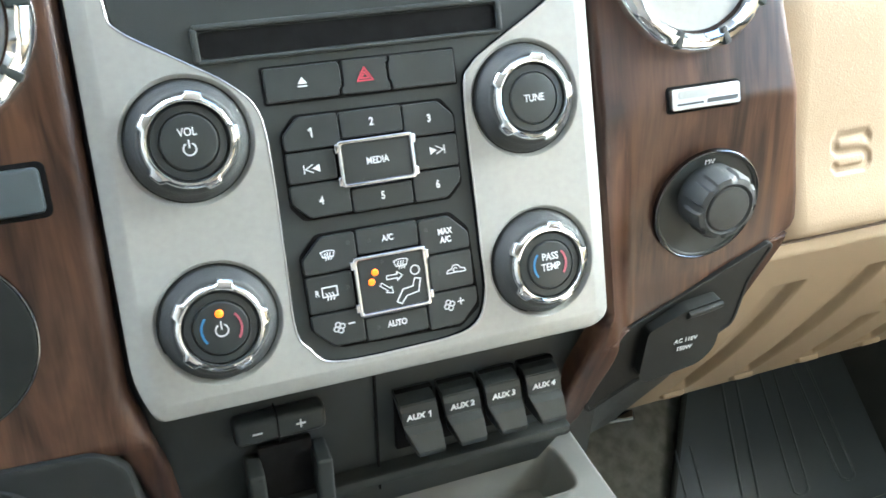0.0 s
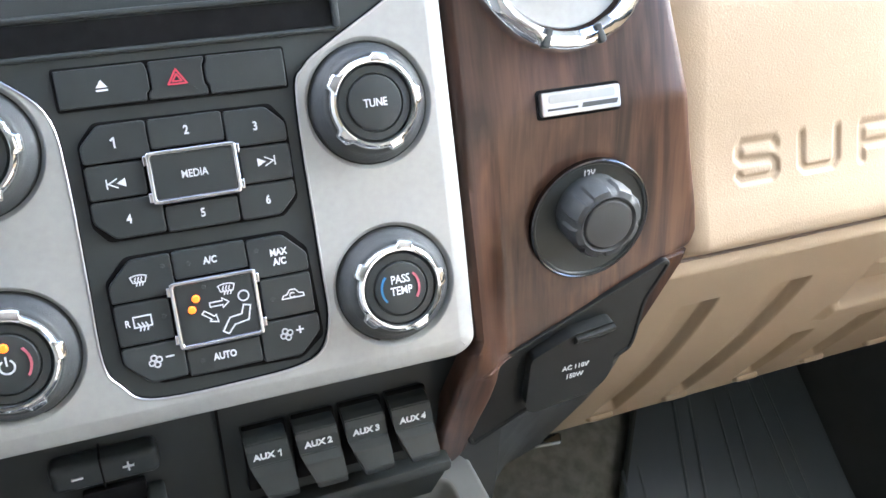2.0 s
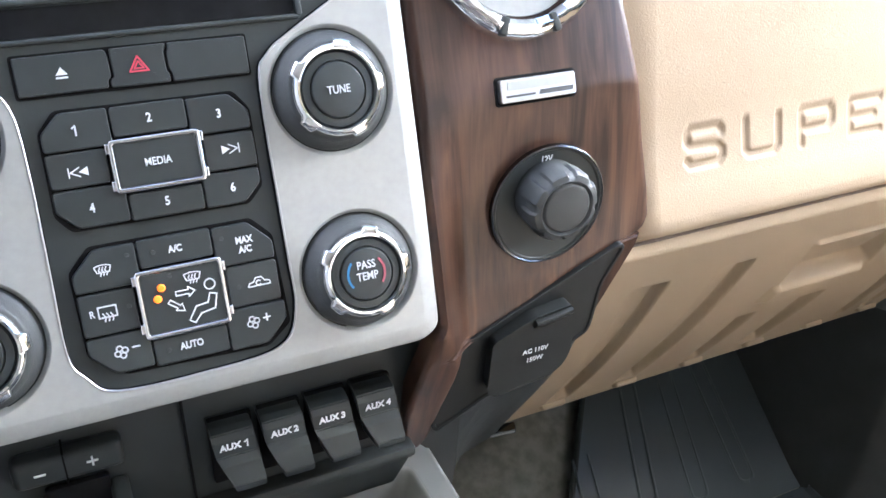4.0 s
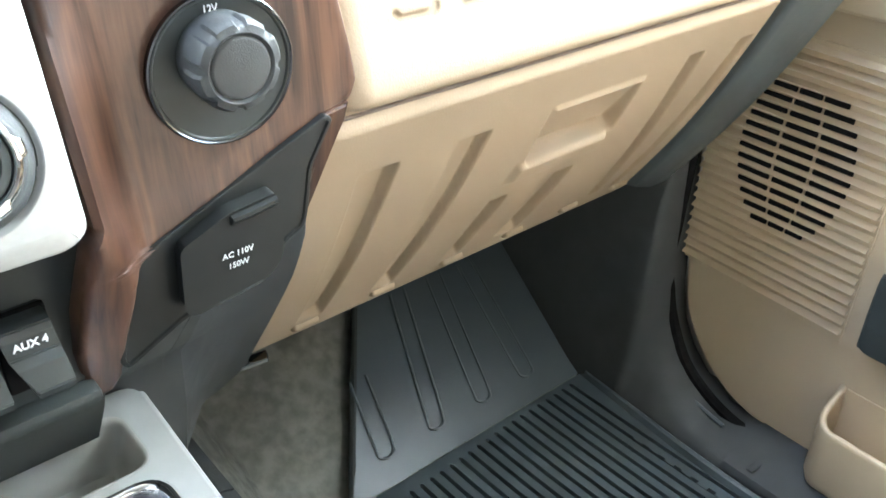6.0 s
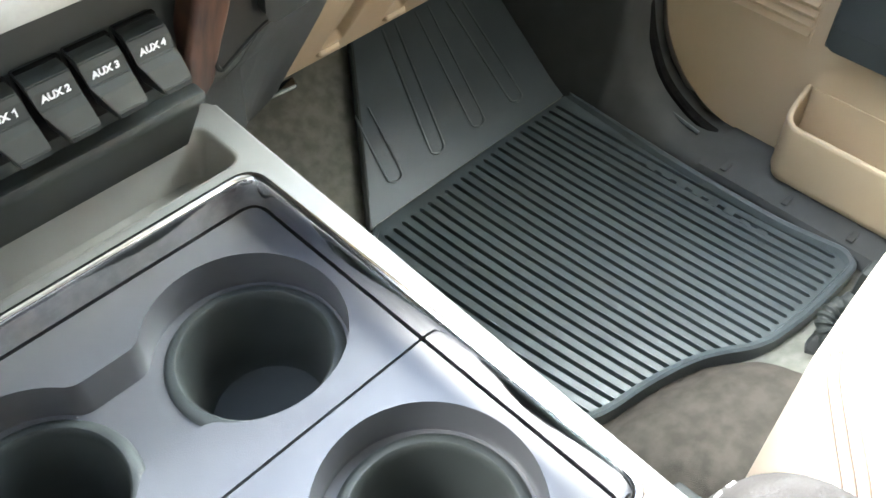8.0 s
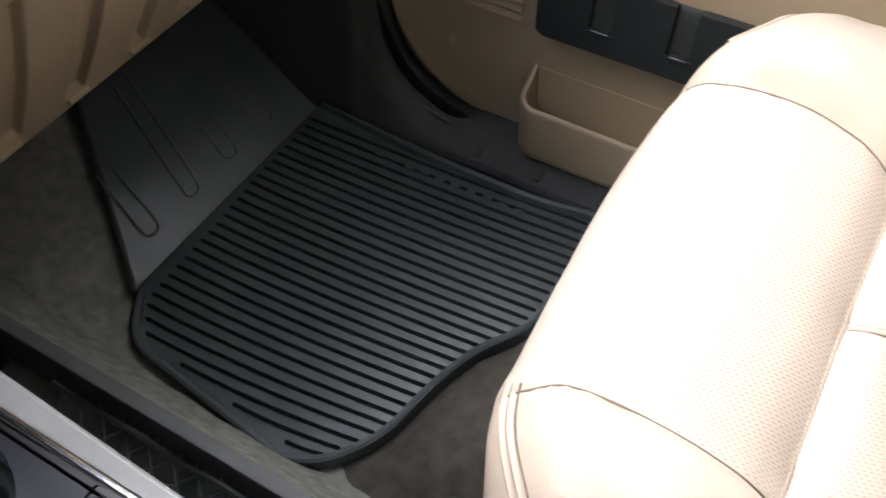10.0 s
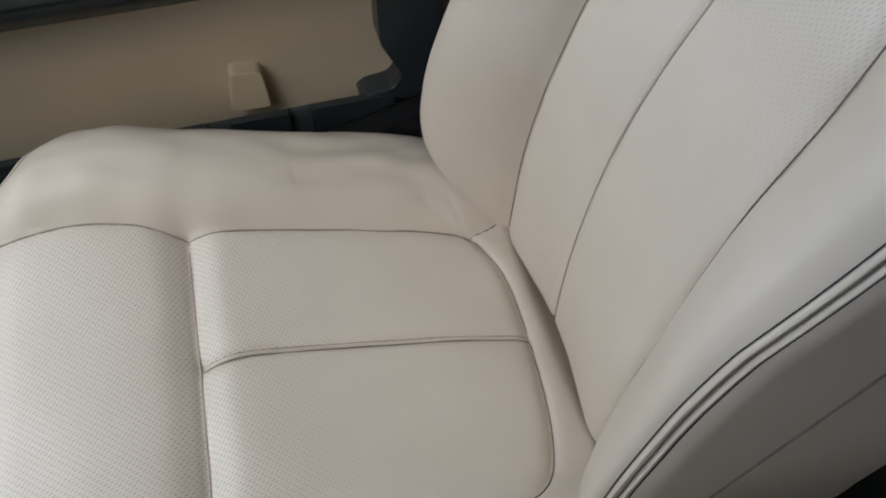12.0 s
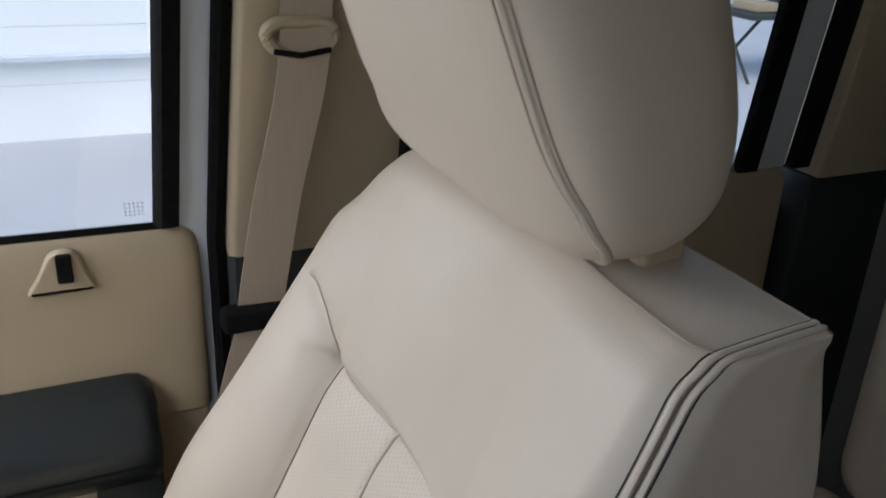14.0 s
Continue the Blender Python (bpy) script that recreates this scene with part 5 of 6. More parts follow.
def toe_sheet(u, v):
    s = 0.30 * v
    x0, x1 = 0.385 + 0.62 * s, 0.738 + 0.06 * s
    return toe_point(x0 + (x1 - x0) * u, s)


part("toe_flap", grid(30, 24, toe_sheet), RUBBER, mat)
part("toe_edge", tube([toe_point(0.383 + 0.62 * 0.30 * k / 20, 0.30 * k / 20, -0.0045) for k in range(21)], 0.0045, 8), BLACK, mat, "dark rubber edge of the toe flap")
for x0, x1, s1 in ((0.452, 0.466, 0.125), (0.525, 0.570, 0.20), (0.599, 0.628, 0.20), (0.672, 0.680, 0.20)):
    a, w, lean = 0.036, 0.0115, (x1 - x0) / (s1 - 0.036)
    line = [(x1 - w + 0.001, s1)] + [(x0 - w + lean * q, a + q) for q in (0.04, 0.012)] + [(x0 - w * math.cos(radians(t)), a + 0.004 - 0.009 * math.sin(radians(t))) for t in range(20, 180, 20)] + [(x0 + w + lean * q, a + q) for q in (0.012, 0.04)] + [(x1 + w, s1)]
    part("toe_ridge", tube([toe_point(x, s, 0.0008) for x, s in line], 0.0023, 6, 0.6), RUBBER, mat, "raised loop on the toe flap")
for k in range(10):
    part("worn_mark", box(0.007, 0.013, 0.0012, 0.0005, at=(0.7085 + 0.0012 * (k % 2), 0.085 - 0.0225 * k, 0.0002)), RUBBER, mat, "worn raised mark")

# ---- passenger door ----
door = thing("door_1", "tan closed passenger door with a dark armrest and map pocket", "door", kind="structure")
DX = 0.832
lower_line = rounded([(0.146, 0.45), (0.152, 0.30), (0.1475, 0.19), (0.136, 0.117), (0.115, 0.077), (0.084, 0.043), (0.046, 0.020), (0.003, 0.009), (-0.053, 0.011), (-0.80, 0.010), (-0.815, 0.45), (-0.815, 0.67), (-0.80, 0.695), (0.35, 0.705), (0.35, 0.45)], [0.01, 0.05, 0.04, 0.02, 0.02, 0.02, 0.02, 0.02, 0.02, 0.02, 0.01, 0.02, 0.01, 0.01, 0.01], 6)


TOM = Matrix(((0, 0, -1, 0), (1, 0, 0, 0), (0, 1, 0, 0), (0, 0, 0, 1)))   # local x, y, z to world y, z, -x


def door_plate(pts, x_in, thick, mat, name, label="", bevel=0.004, parent=None, seg=3):
    """A plate in the door's plane: its outline as (y, z), its face at x_in."""
    bm = moved(prism(pts, -x_in - thick, -x_in, bevel, seg), TOM)
    return part(name, bm, mat, parent or door, label, angle=50)


door_plate(lower_line, DX, 0.06, TANS, "panel", "tan moulded door card", bevel=0.006)


def roll_row(y, back, drop):
    """A section of the door's padded upper part, which rolls over towards the glass."""
    rise = 0.014 * (y + 0.79) / 1.14 - drop
    return [(x + back, y, z + (rise if z > 0.6 else 0.0)) for x, z in ((0.8375, 0.503), (0.824, 0.501), (0.8195, 0.506), (0.818, 0.54), (0.818, 0.665), (0.8190, 0.684), (0.8215, 0.699), (0.8255, 0.710), (0.8305, 0.7165), (0.8375, 0.719))]


part("upper_roll", loft([roll_row(*r) for r in ((0.30, 0, 0), (-0.3, 0, 0), (-0.785, 0, 0), (-0.797, 0.0005, 0.002), (-0.806, 0.002, 0.007), (-0.812, 0.005, 0.014), (-0.815, 0.010, 0.022))]), TANS, door, "padded tan upper section", angle=50)
# louvred speaker area
speaker = part("speaker_grille", moved(prism(rounded([(0.146, 0.47), (0.150, 0.180), (-0.052, 0.168), (-0.052, 0.47)], 0.004), -DX, -DX + 0.0018, 0.001), TOM), TANS, door, "ribbed tan speaker grille")
for k in range(23):
    z = 0.1845 + 0.0125 * k
    part("louvre", moved(loft([[(0.149, z - 0.004 + 0.004, 0), (0.149, z + 0.0035, 0.0075), (0.149, z + 0.0075, 0)], [(-0.050, z - 0.004, 0), (-0.050, z - 0.0005, 0.0085), (-0.050, z + 0.0035, 0)]]), TOM @ Matrix.Translation((0, 0, -DX + 0.0015))), TANS, speaker)
for k in range(13):
    z = 0.262 + 0.0125 * k
    half = 0.062 * math.sqrt(max(0.03, 1 - ((z - 0.342) / 0.092) ** 2))
    for a, b in ((-1, -0.36), (-0.30, 0.30), (0.36, 1)):
        part("slit", moved(box(half * (b - a), 0.0052, 0.004, 0.0008, at=(0.048 + half * (a + b) / 2, z + 0.0045, 0)), TOM @ Matrix.Translation((0, 0, -DX + 0.0020))), GROOVE, speaker)
# bottle bin
BIN_PLAN = [(DX + 0.003, -0.066, 0, 1), (0.812, -0.0665, 0, 1)] + [(0.804 - 0.024 * math.sin(radians(a)), -0.091 + 0.024 * math.cos(radians(a)), -math.sin(radians(a)), math.cos(radians(a))) for a in range(0, 91, 10)] + [(0.7795, -0.20, -1, 0), (0.7795, -0.32, -1, 0), (0.782, -0.50, -1, 0)]


def bin_ring(x, y, nx, ny):
    """One section of the bin's wall: up its outer face, over the sloping rim and down inside."""
    z = 0.124 - 0.5 * (0.832 - x)
    return [(x - nx * d, y - ny * d, h) for d, h in ((0.012, 0.011), (0.005, 0.016), (0.001, 0.028), (0.0, z - 0.006), (0.0006, z - 0.0022), (0.0026, z), (0.0052, z), (0.0072, z - 0.0022), (0.0078, z - 0.006), (0.0095, 0.045))]


binn = part("door_bin", loft([bin_ring(*p) for p in BIN_PLAN], closed=False), TANS, door, "open tan storage bin", angle=60)
part("bin_floor", box(0.050, 0.42, 0.006, 0.001, at=(0.812, -0.288, 0.044)), TANS, binn)
part("bin_back", box(0.004, 0.42, 0.080, 0.001, at=(DX + 0.0005, -0.285, 0.082)), TANS, binn)
# dark map pocket, armrest and frame
pk = part("map_pocket", loft([[(DX + 0.004, y, 0.194), (0.806, y, 0.193), (0.803, y, 0.198), (0.802, y, 0.235), (0.803, y, 0.268), (0.806, y, 0.278), (0.809, y, 0.281), (0.811, y, 0.278), (0.812, y, 0.200), (DX + 0.004, y, 0.200)] for y in (-0.70, -0.5, -0.3, -0.095, -0.083, -0.077)]), BLACK, door, "charcoal map pocket front", angle=50)
part("pocket_band", moved(prism(rounded(rect(-0.70, 0.1955, -0.079, 0.2245), [0.004, 0.02, 0.004, 0.004]), -0.806, -0.7965, 0.0015), TOM), SLATE, pk, "slate lower band")
marks = [-0.079] + [c + s for c in (-0.155, -0.242, -0.33, -0.418, -0.506, -0.594) for s in (0.0115, -0.0115)] + [-0.70]
for a, c in zip(marks[::2], marks[1::2]):
    part("pocket_panel", moved(prism(rounded([(c + 0.002, 0.2235), (a - 0.001, 0.2235), (a, 0.284), (c, 0.284)], 0.004), -0.806, -0.7965, 0.0018), TOM), SLATE, pk, "slate raised panel")
for yy in (-0.155, -0.242, -0.33, -0.418, -0.506, -0.594):
    part("pocket_step", box(0.010, 0.021, 0.006, 0.0022, 3, at=(0.7985, yy, 0.2235)), SLATE, pk)
door_plate(rounded([(-0.688, 0.445), (-0.688, 0.352), (-0.71, 0.305), (-0.70, 0.29), (-0.67, 0.286), (-0.66, 0.275), (-0.74, 0.27), (-0.756, 0.30), (-0.756, 0.46), (-0.70, 0.46)], 0.006), 0.800, 0.04, SLATE, "pocket_frame", "charcoal end frame of the pocket", bevel=0.002)
part("armrest", loft([[(x, y, z - drop * (z - 0.448) / 0.118) for x, z in ((DX, 0.448), (0.80 - a, 0.450), (0.778 - a, 0.457), (0.765 - a, 0.478), (0.7590 - a, 0.499), (0.7602 - a, 0.511), (0.7675 - a, 0.527), (0.782 - a, 0.550), (0.80, 0.5640), (DX, 0.566))] for y, a, drop in ((-0.7575, -0.03, 0.034), (-0.7555, -0.014, 0.020), (-0.751, -0.006, 0.009), (-0.742, -0.001, 0.002), (-0.73, 0.0, 0.0), (-0.5, 0.004, 0.0), (-0.25, 0.004, 0.0), (-0.05, -0.01, 0.0))]), SLATE, door, "slate padded armrest", angle=60)
part("armrest_seam", tube([(0.763, -0.745, 0.487), (0.7585, -0.60, 0.487), (0.7575, -0.3, 0.487)], 0.0014), GROOVE, door)
part("switch_plate", box(0.02, 0.12, 0.05, 0.006, 3, at=(0.752, -0.33, 0.553)), BLACK, door, "black window switch plate")
part("switch", box(0.01, 0.02, 0.012, 0.003, 3, at=(0.748, -0.375, 0.575)), CHROME, door, "bright window switch")
part("tab", moved(prism(rounded([(-0.529, 0.338), (-0.562, 0.333), (-0.566, 0.284), (-0.522, 0.284)], 0.007), -DX, -0.812, 0.003), TOM), TANS, door, "tan moulded tab")
lockset = part("lock_surround", moved(prism(rounded([(-0.652, 0.668), (-0.715, 0.668), (-0.706, 0.685), (-0.699, 0.709), (-0.676, 0.710), (-0.664, 0.685)], [0.004, 0.004, 0.008, 0.010, 0.010, 0.008]), -DX + 0.012, -0.808, 0.004), TOM), TANS, door, "tan lock surround")
part("lock_slider", box(0.008, 0.014, 0.028, 0.002, 3, at=(0.805, -0.6875, 0.695)), GROOVE, lockset, "black lock slider")
# window of the door
win = thing("window_1", "front passenger window with a black rubber seal", "window", kind="structure")
part("window_frame", loft([[(0.8285, y, 0.7145 + d), (0.8305, y, 0.7205 + d), (0.838, y, 0.7195 + d), (0.838, y, 0.70)] for y, d in ((0.35, 0.014), (-0.3, 0.008), (-0.79, 0.0))]), GROOVE, win, "black sill seal")
part("seal", loft([[(0.824 - 0.12 * (z - 0.70), -0.7735 - 0.06 * (z - 0.7), z), (0.819 - 0.12 * (z - 0.70), -0.778 - 0.06 * (z - 0.7), z), (0.822 - 0.12 * (z - 0.70), -0.7945 - 0.06 * (z - 0.7), z), (0.845 - 0.12 * (z - 0.70), -0.7945 - 0.06 * (z - 0.7), z), (0.838 - 0.12 * (z - 0.70), -0.771 - 0.06 * (z - 0.7), z)] for z in (0.7185, 0.9, 1.1, 1.3)]), GROOVE, win, "black rubber seal")
pane = part("pane", loft([[(0.834 - t, 0.35, z), (0.834 - t, -0.78, z), (0.838 - t, -0.78, z), (0.838 - t, 0.35, z)] for t, z in ((0, 0.70), (0.072, 1.30))]), PANE, win)
pane.visible_shadow = False
part("etched_mark", moved(strokes([[(-0.745 + 0.004 * k - 0.02, 0.730 + 0.004 * r), (-0.7435 + 0.004 * k - 0.02, 0.7315 + 0.004 * r)] for k in range(5) for r in range(4)], 0.0007), TOM @ Matrix.Translation((0, 0, -0.8335))), DARK, win, "faint etched mark on the glass")
part("pillar_jamb", loft([[(0.835 - 0.12 * max(0, z - 0.70), -0.796 - 0.055 * max(0, z - 0.70), z), (0.835 - 0.12 * max(0, z - 0.70), -0.8235 - 0.055 * max(0, z - 0.70), z), (0.90, -0.8235 - 0.055 * max(0, z - 0.70), z), (0.90, -0.796 - 0.055 * max(0, z - 0.70), z)] for z in (0.0, 0.45, 0.70, 0.9, 1.1, 1.36)]), PAINT, win, "pale painted door jamb")
part("jamb_seal", loft([[(0.820 - 0.12 * max(0, z - 0.70), -0.824 - 0.055 * max(0, z - 0.70), z), (0.815 - 0.12 * max(0, z - 0.70), -0.829 - 0.055 * max(0, z - 0.70), z), (0.820 - 0.12 * max(0, z - 0.70), -0.839 - 0.055 * max(0, z - 0.70), z), (0.90, -0.839 - 0.055 * max(0, z - 0.70), z), (0.90, -0.824 - 0.055 * max(0, z - 0.70), z)] for z in (0.0, 0.45, 0.70, 0.9, 1.1, 1.36)]), GROOVE, win, "black door seal")
plain_wall("wall_east", "plain outer side of the cab with window openings", [(0.865, -2.3, -0.05, 0.93, 0.75, 0.63), (0.72, -2.3, 1.28, 0.93, 0.0, 1.36), (0.865, -2.3, 0.70, 0.93, -1.75, 1.36)], LINING)

# ---- door pillar, belt and rear door ----
pillar = thing("pillar_trim", "tan trim of the door pillar with a dark lower section", "pillar trim", kind="structure")
tx = lambda z: 0.12 * max(0.0, z - 0.70)
part("upper_trim", loft([[(0.808 - tx(z), -0.840 - 0.055 * max(0, z - 0.70), z), (0.802 - tx(z), -0.848 - 0.05 * max(0, z - 0.70), z), (0.800 - tx(z), -0.885, z), (0.803 - tx(z), -0.955, z), (0.815 - tx(z), -1.02, z), (0.90, -1.02, z), (0.90, -0.840 - 0.055 * max(0, z - 0.70), z)] for z in (0.685, 0.70, 0.9, 1.1, 1.3)]), TANS, pillar, angle=60)
part("lower_trim", loft([[(0.815, -0.840, z), (0.808, -0.846, z), (0.808, -1.02, z), (0.90, -1.02, z), (0.90, -0.840, z)] for z in (0.0, 0.3, 0.684)]), DARK, pillar, "charcoal lower pillar trim")
belt = thing("seat_belt", "tan seat belt hanging from the door pillar", "seat belt")
part("guide_ring", tube([(0.763, -0.9065 + 0.032 * math.cos(radians(a)), 0.906 + 0.016 * math.sin(radians(a)) + 0.006 * abs(math.cos(radians(a)))) for a in range(0, 360, 15)], 0.006, 8, closed=True), TANS, belt, "tan belt guide loop")
part("guide_slider", box(0.02, 0.045, 0.12, 0.006, 3, at=(0.79, -0.905, 0.945)), TANS, belt)
part("guide_slot", tube([(0.757, -0.880, 0.898), (0.756, -0.905, 0.894), (0.757, -0.932, 0.898)], 0.003), GROOVE, belt)


def strap(pts, w, name, mat=WEB, label=""):
    """A webbing strap along points, each with the strap's half-width direction."""
    pts = smooth_line(pts, 10)
    sec = []
    for p in pts:
        a = Vector((0.08, 0.99, -0.12)).normalized()
        nrm = Vector((1, 0, 0))
        sec.append([p + a * s * w + nrm * t for s, t in ((-1, 0.0007), (-0.3, 0.001), (0.3, 0.001), (1, 0.0007), (1, -0.0007), (-1, -0.0007))])
    return part(name, loft(sec), mat, belt, label, angle=60)


strap([(0.775, -0.917, 1.02), (0.759, -0.907, 0.885), (0.762, -0.880, 0.76), (0.767, -0.858, 0.63)], 0.0235, "shoulder_strap", label="tan belt webbing")
strap([(0.768, -0.857, 0.625), (0.770, -0.845, 0.58), (0.775, -0.825, 0.50), (0.78, -0.80, 0.38)], 0.022, "lap_strap", label="tan belt webbing")
part("stop", box(0.022, 0.070, 0.026, 0.006, 3, at=(0.765, -0.856, 0.636)), GROOVE, belt, "black plastic tongue bar")
part("tongue", box(0.004, 0.022, 0.035, 0.002, at=(0.758, -0.872, 0.60)), BADGE, belt, "bright metal belt tongue")

rdoor = thing("door_2", "tan rear door with a painted frame", "door", kind="structure")
door_plate(rounded([(-1.03, -0.01), (-1.03, 0.715), (-1.590, 0.71), (-1.618, 0.68), (-1.625, -0.01)], [0.01, 0.02, 0.02, 0.03, 0.02]), 0.835, 0.05, TANS, "panel", parent=rdoor, bevel=0.015)
for nm, y0, y1, mt, x0 in (("seal", -1.514, -1.548, GROOVE, 0.826), ("jamb", -1.549, -1.602, PAINT, 0.834), ("seal", -1.603, -1.655, GROOVE, 0.82), ("pillar_trim", -1.632, -1.82, TANS, 0.80)):
    deep = 0.10 if nm == "pillar_trim" else 0.016
    part(nm, loft([[(x0 - tx(z), y0 - 0.004, z), (x0 + 0.003 - tx(z), y0, z), (x0 + deep - tx(z), y0, z), (x0 + deep - tx(z), y1, z), (x0 + 0.003 - tx(z), y1, z), (x0 - tx(z), y1 + 0.004, z)] for z in ((0.70, 0.9, 1.1, 1.3) if nm != "pillar_trim" else (0.69, 0.9, 1.1, 1.3))]), mt, rdoor)
part("seal", loft([[(0.800 - tx(z), -1.021, z), (0.795 - tx(z), -1.035, z), (0.800 - tx(z), -1.070, z), (0.90, -1.070, z), (0.90, -1.021, z)] for z in (0.70, 0.9, 1.1, 1.3)]), GROOVE, rdoor)
part("lower_pillar", box(0.08, 0.17, 0.75, 0.01, at=(0.86, -1.725, 0.31)), BLACK, rdoor)
rp = part("pane", loft([[(0.836 - t, -1.02, z), (0.836 - t, -1.53, z), (0.840 - t, -1.53, z), (0.840 - t, -1.02, z)] for t, z in ((0, 0.70), (0.072, 1.30))]), PANE, rdoor)
rp.visible_shadow = False

# ---- seat ----
seat = thing("passenger_seat", "beige perforated leather front seat with dark stitching", "seat")
XC = 0.474
SEAM_L = [(0.290, -0.270), (0.296, -0.304), (0.306, -0.332), (0.311, -0.385), (0.308, -0.462), (0.298, -0.530), (0.295, -0.620), (0.298, -0.667), (0.310, -0.700), (0.334, -0.722), (0.364, -0.734), (0.407, -0.743), (0.470, -0.750), (0.535, -0.751), (0.574, -0.740), (0.5945, -0.7265)]
SEAM_R = [(0.625, -0.270), (0.610, -0.321), (0.617, -0.368), (0.616, -0.419), (0.606, -0.467), (0.609, -0.533), (0.606, -0.631), (0.602, -0.690), (0.5945, -0.7265)]
CROSS = [(0.308, -0.462), (0.606, -0.467)]
MIDSEAM = [(0.472, -0.468), (0.480, -0.53), (0.480, -0.66), (0.475, -0.750)]
END_SEAM = [(0.5945, -0.7265), (0.599, -0.745), (0.606, -0.764), (0.612, -0.79)]
FOLDS = (([(0.629, -0.603), (0.637, -0.625), (0.642, -0.645)], 0.0011, 0.0028), ([(0.612, -0.704), (0.604, -0.712), (0.597, -0.720)], 0.0020, 0.0028),
         ([(0.622, -0.716), (0.608, -0.720), (0.598, -0.724)], 0.0018, 0.0030), ([(0.625, -0.690), (0.616, -0.698)], 0.0010, 0.004),
         ([(0.660, -0.650), (0.655, -0.60), (0.648, -0.56)], 0.0016, 0.008))
OUTER = eased([p[1] for p in SEAM_R[::-1]], [p[0] for p in SEAM_R[::-1]])
CUSHION_Z = eased((-0.83, -0.75, -0.61, -0.47, -0.40, -0.33, -0.26), (0.228, 0.252, 0.292, 0.334, 0.354, 0.364, 0.366))
BOLSTER_IN = eased((-0.80, -0.70, -0.45, -0.30), (0.030, 0.030, 0.020, 0.010))
BOLSTER_OUT = eased((-0.80, -0.70, -0.45, -0.30), (0.027, 0.030, 0.027, 0.014))
INSERT = SEAM_L + SEAM_R[::-1][1:]


def cushion_top(x, y):
    d = x - XC
    z = interp(y, *CUSHION_Z)
    a = abs(d)
    z += 0.0105 * (1 - math.exp(-(a / 0.115) ** 2))
    back = interp(y, *BOLSTER_IN)
    if d > 0:
        o = x - interp(y, *OUTER)
        back = interp(y, *BOLSTER_OUT)
        climb = min(1.0, max(0.0, (o + 0.004) / 0.066))
        z += back * (0.35 * step(o, -0.006, 0.034) + 0.62 * climb) + 0.004 * step(o, 0.0, 0.02)
    else:
        z += back * step(a, 0.126, 0.186) + 0.004 * step(a, 0.15, 0.175)
    z -= 0.022 * (max(0.0, -0.762 - y) / 0.03) ** 2 if y > -0.80 else 0.035
    if a > 0.18:
        z -= 0.10 * (a - 0.18)
    p = (x, y)
    z -= 0.0032 * math.exp(-(min(distance(p, SEAM_L), distance(p, SEAM_R)) / 0.0032) ** 2)
    z -= 0.0026 * math.exp(-(min(distance(p, SEAM_L), distance(p, SEAM_R)) / 0.009) ** 2)
    if x > 0.56 and y < -0.70:
        z -= 0.005 * math.exp(-(distance(p, END_SEAM) / 0.0032) ** 2)
    dc = distance(p, CROSS)
    z -= 0.010 * math.exp(-(dc / 0.017) ** 2) + 0.004 * math.exp(-(dc / 0.0035) ** 2)
    dm = distance(p, MIDSEAM)
    z -= 0.0045 * math.exp(-(dm / 0.0028) ** 2) + 0.002 * math.exp(-(dm / 0.012) ** 2)
    z += 0.0016 * noise.noise((x * 9, y * 9, 0.3)) + 0.0010 * noise.noise((x * 28, y * 28, 1.3))
    z += (0.0012 if d < 0 else 0.0024) * noise.noise((x * 55, y * 22, 3.7)) * step(a, 0.135, 0.17)
    if d > 0.10 and y < -0.58:
        z += 0.0016 * noise.noise((x * 60, y * 35, 2.0)) * step(-y, 0.58, 0.64)
    for ln, deep, wide in FOLDS:
        if abs(x - ln[0][0]) < 0.06 and abs(y - ln[0][1]) < 0.08:
            z -= deep * math.exp(-(distance(p, ln) / wide) ** 2)
    return z


def front_line(x, y):
    """How far forward a point lies once the front's corners are rounded off; the inner one more."""
    dx = abs(x - XC)
    corner = 0.5 * max(0, dx - 0.2) ** 1.5 + (1.1 * max(0, dx - 0.17) ** 1.5 if x < XC else 1.0 * max(0, dx - 0.15) ** 1.5)
    return y - (0.30 * dx * dx + corner - 0.0055 * math.exp(-((x - 0.53) / 0.12) ** 2)) * step(y, -0.50, -0.28)


def cushion_point(u, v):
    """u runs round the cross-section from the inner flank to the outer one, v from the rear to the front lip and down."""
    top, nose, drop = 0.487, 0.060, 0.15
    R = 0.055 if u < 0.5 else 0.042
    s = v * (top + nose * math.pi / 2 + drop)
    if s < top:
        y, dz, sink = -0.83 + s, 0.0, 0.0
    elif s < top + nose * math.pi / 2:
        f = (s - top) / nose
        y, dz, sink = -0.83 + top + nose * math.sin(f), -nose * (1 - math.cos(f)), f
    else:
        y, dz, sink = -0.83 + top + nose, -nose - (s - top - nose * math.pi / 2), math.pi / 2
    yt = min(y, -0.27)
    hw = 0.262 - 0.012 * step(y, -0.36, -0.25) - 0.03 * step(-y, 0.66, 0.83)
    q = (u - 0.5) * 2
    flat_w = hw - R
    total = flat_w + R * math.pi / 2 + 0.13
    a = abs(q) * total
    if a < flat_w:
        dx, dz2 = a, 0.0
    elif a < flat_w + R * math.pi / 2:
        f = (a - flat_w) / R
        dx, dz2 = flat_w + R * math.sin(f), -R * (1 - math.cos(f))
    else:
        dx, dz2 = hw, -R - (a - flat_w - R * math.pi / 2)
    x = XC + math.copysign(dx, q)
    yy = front_line(x, y)
    return Vector((x, yy, max(0.145, cushion_top(x, yt) + dz + dz2)))


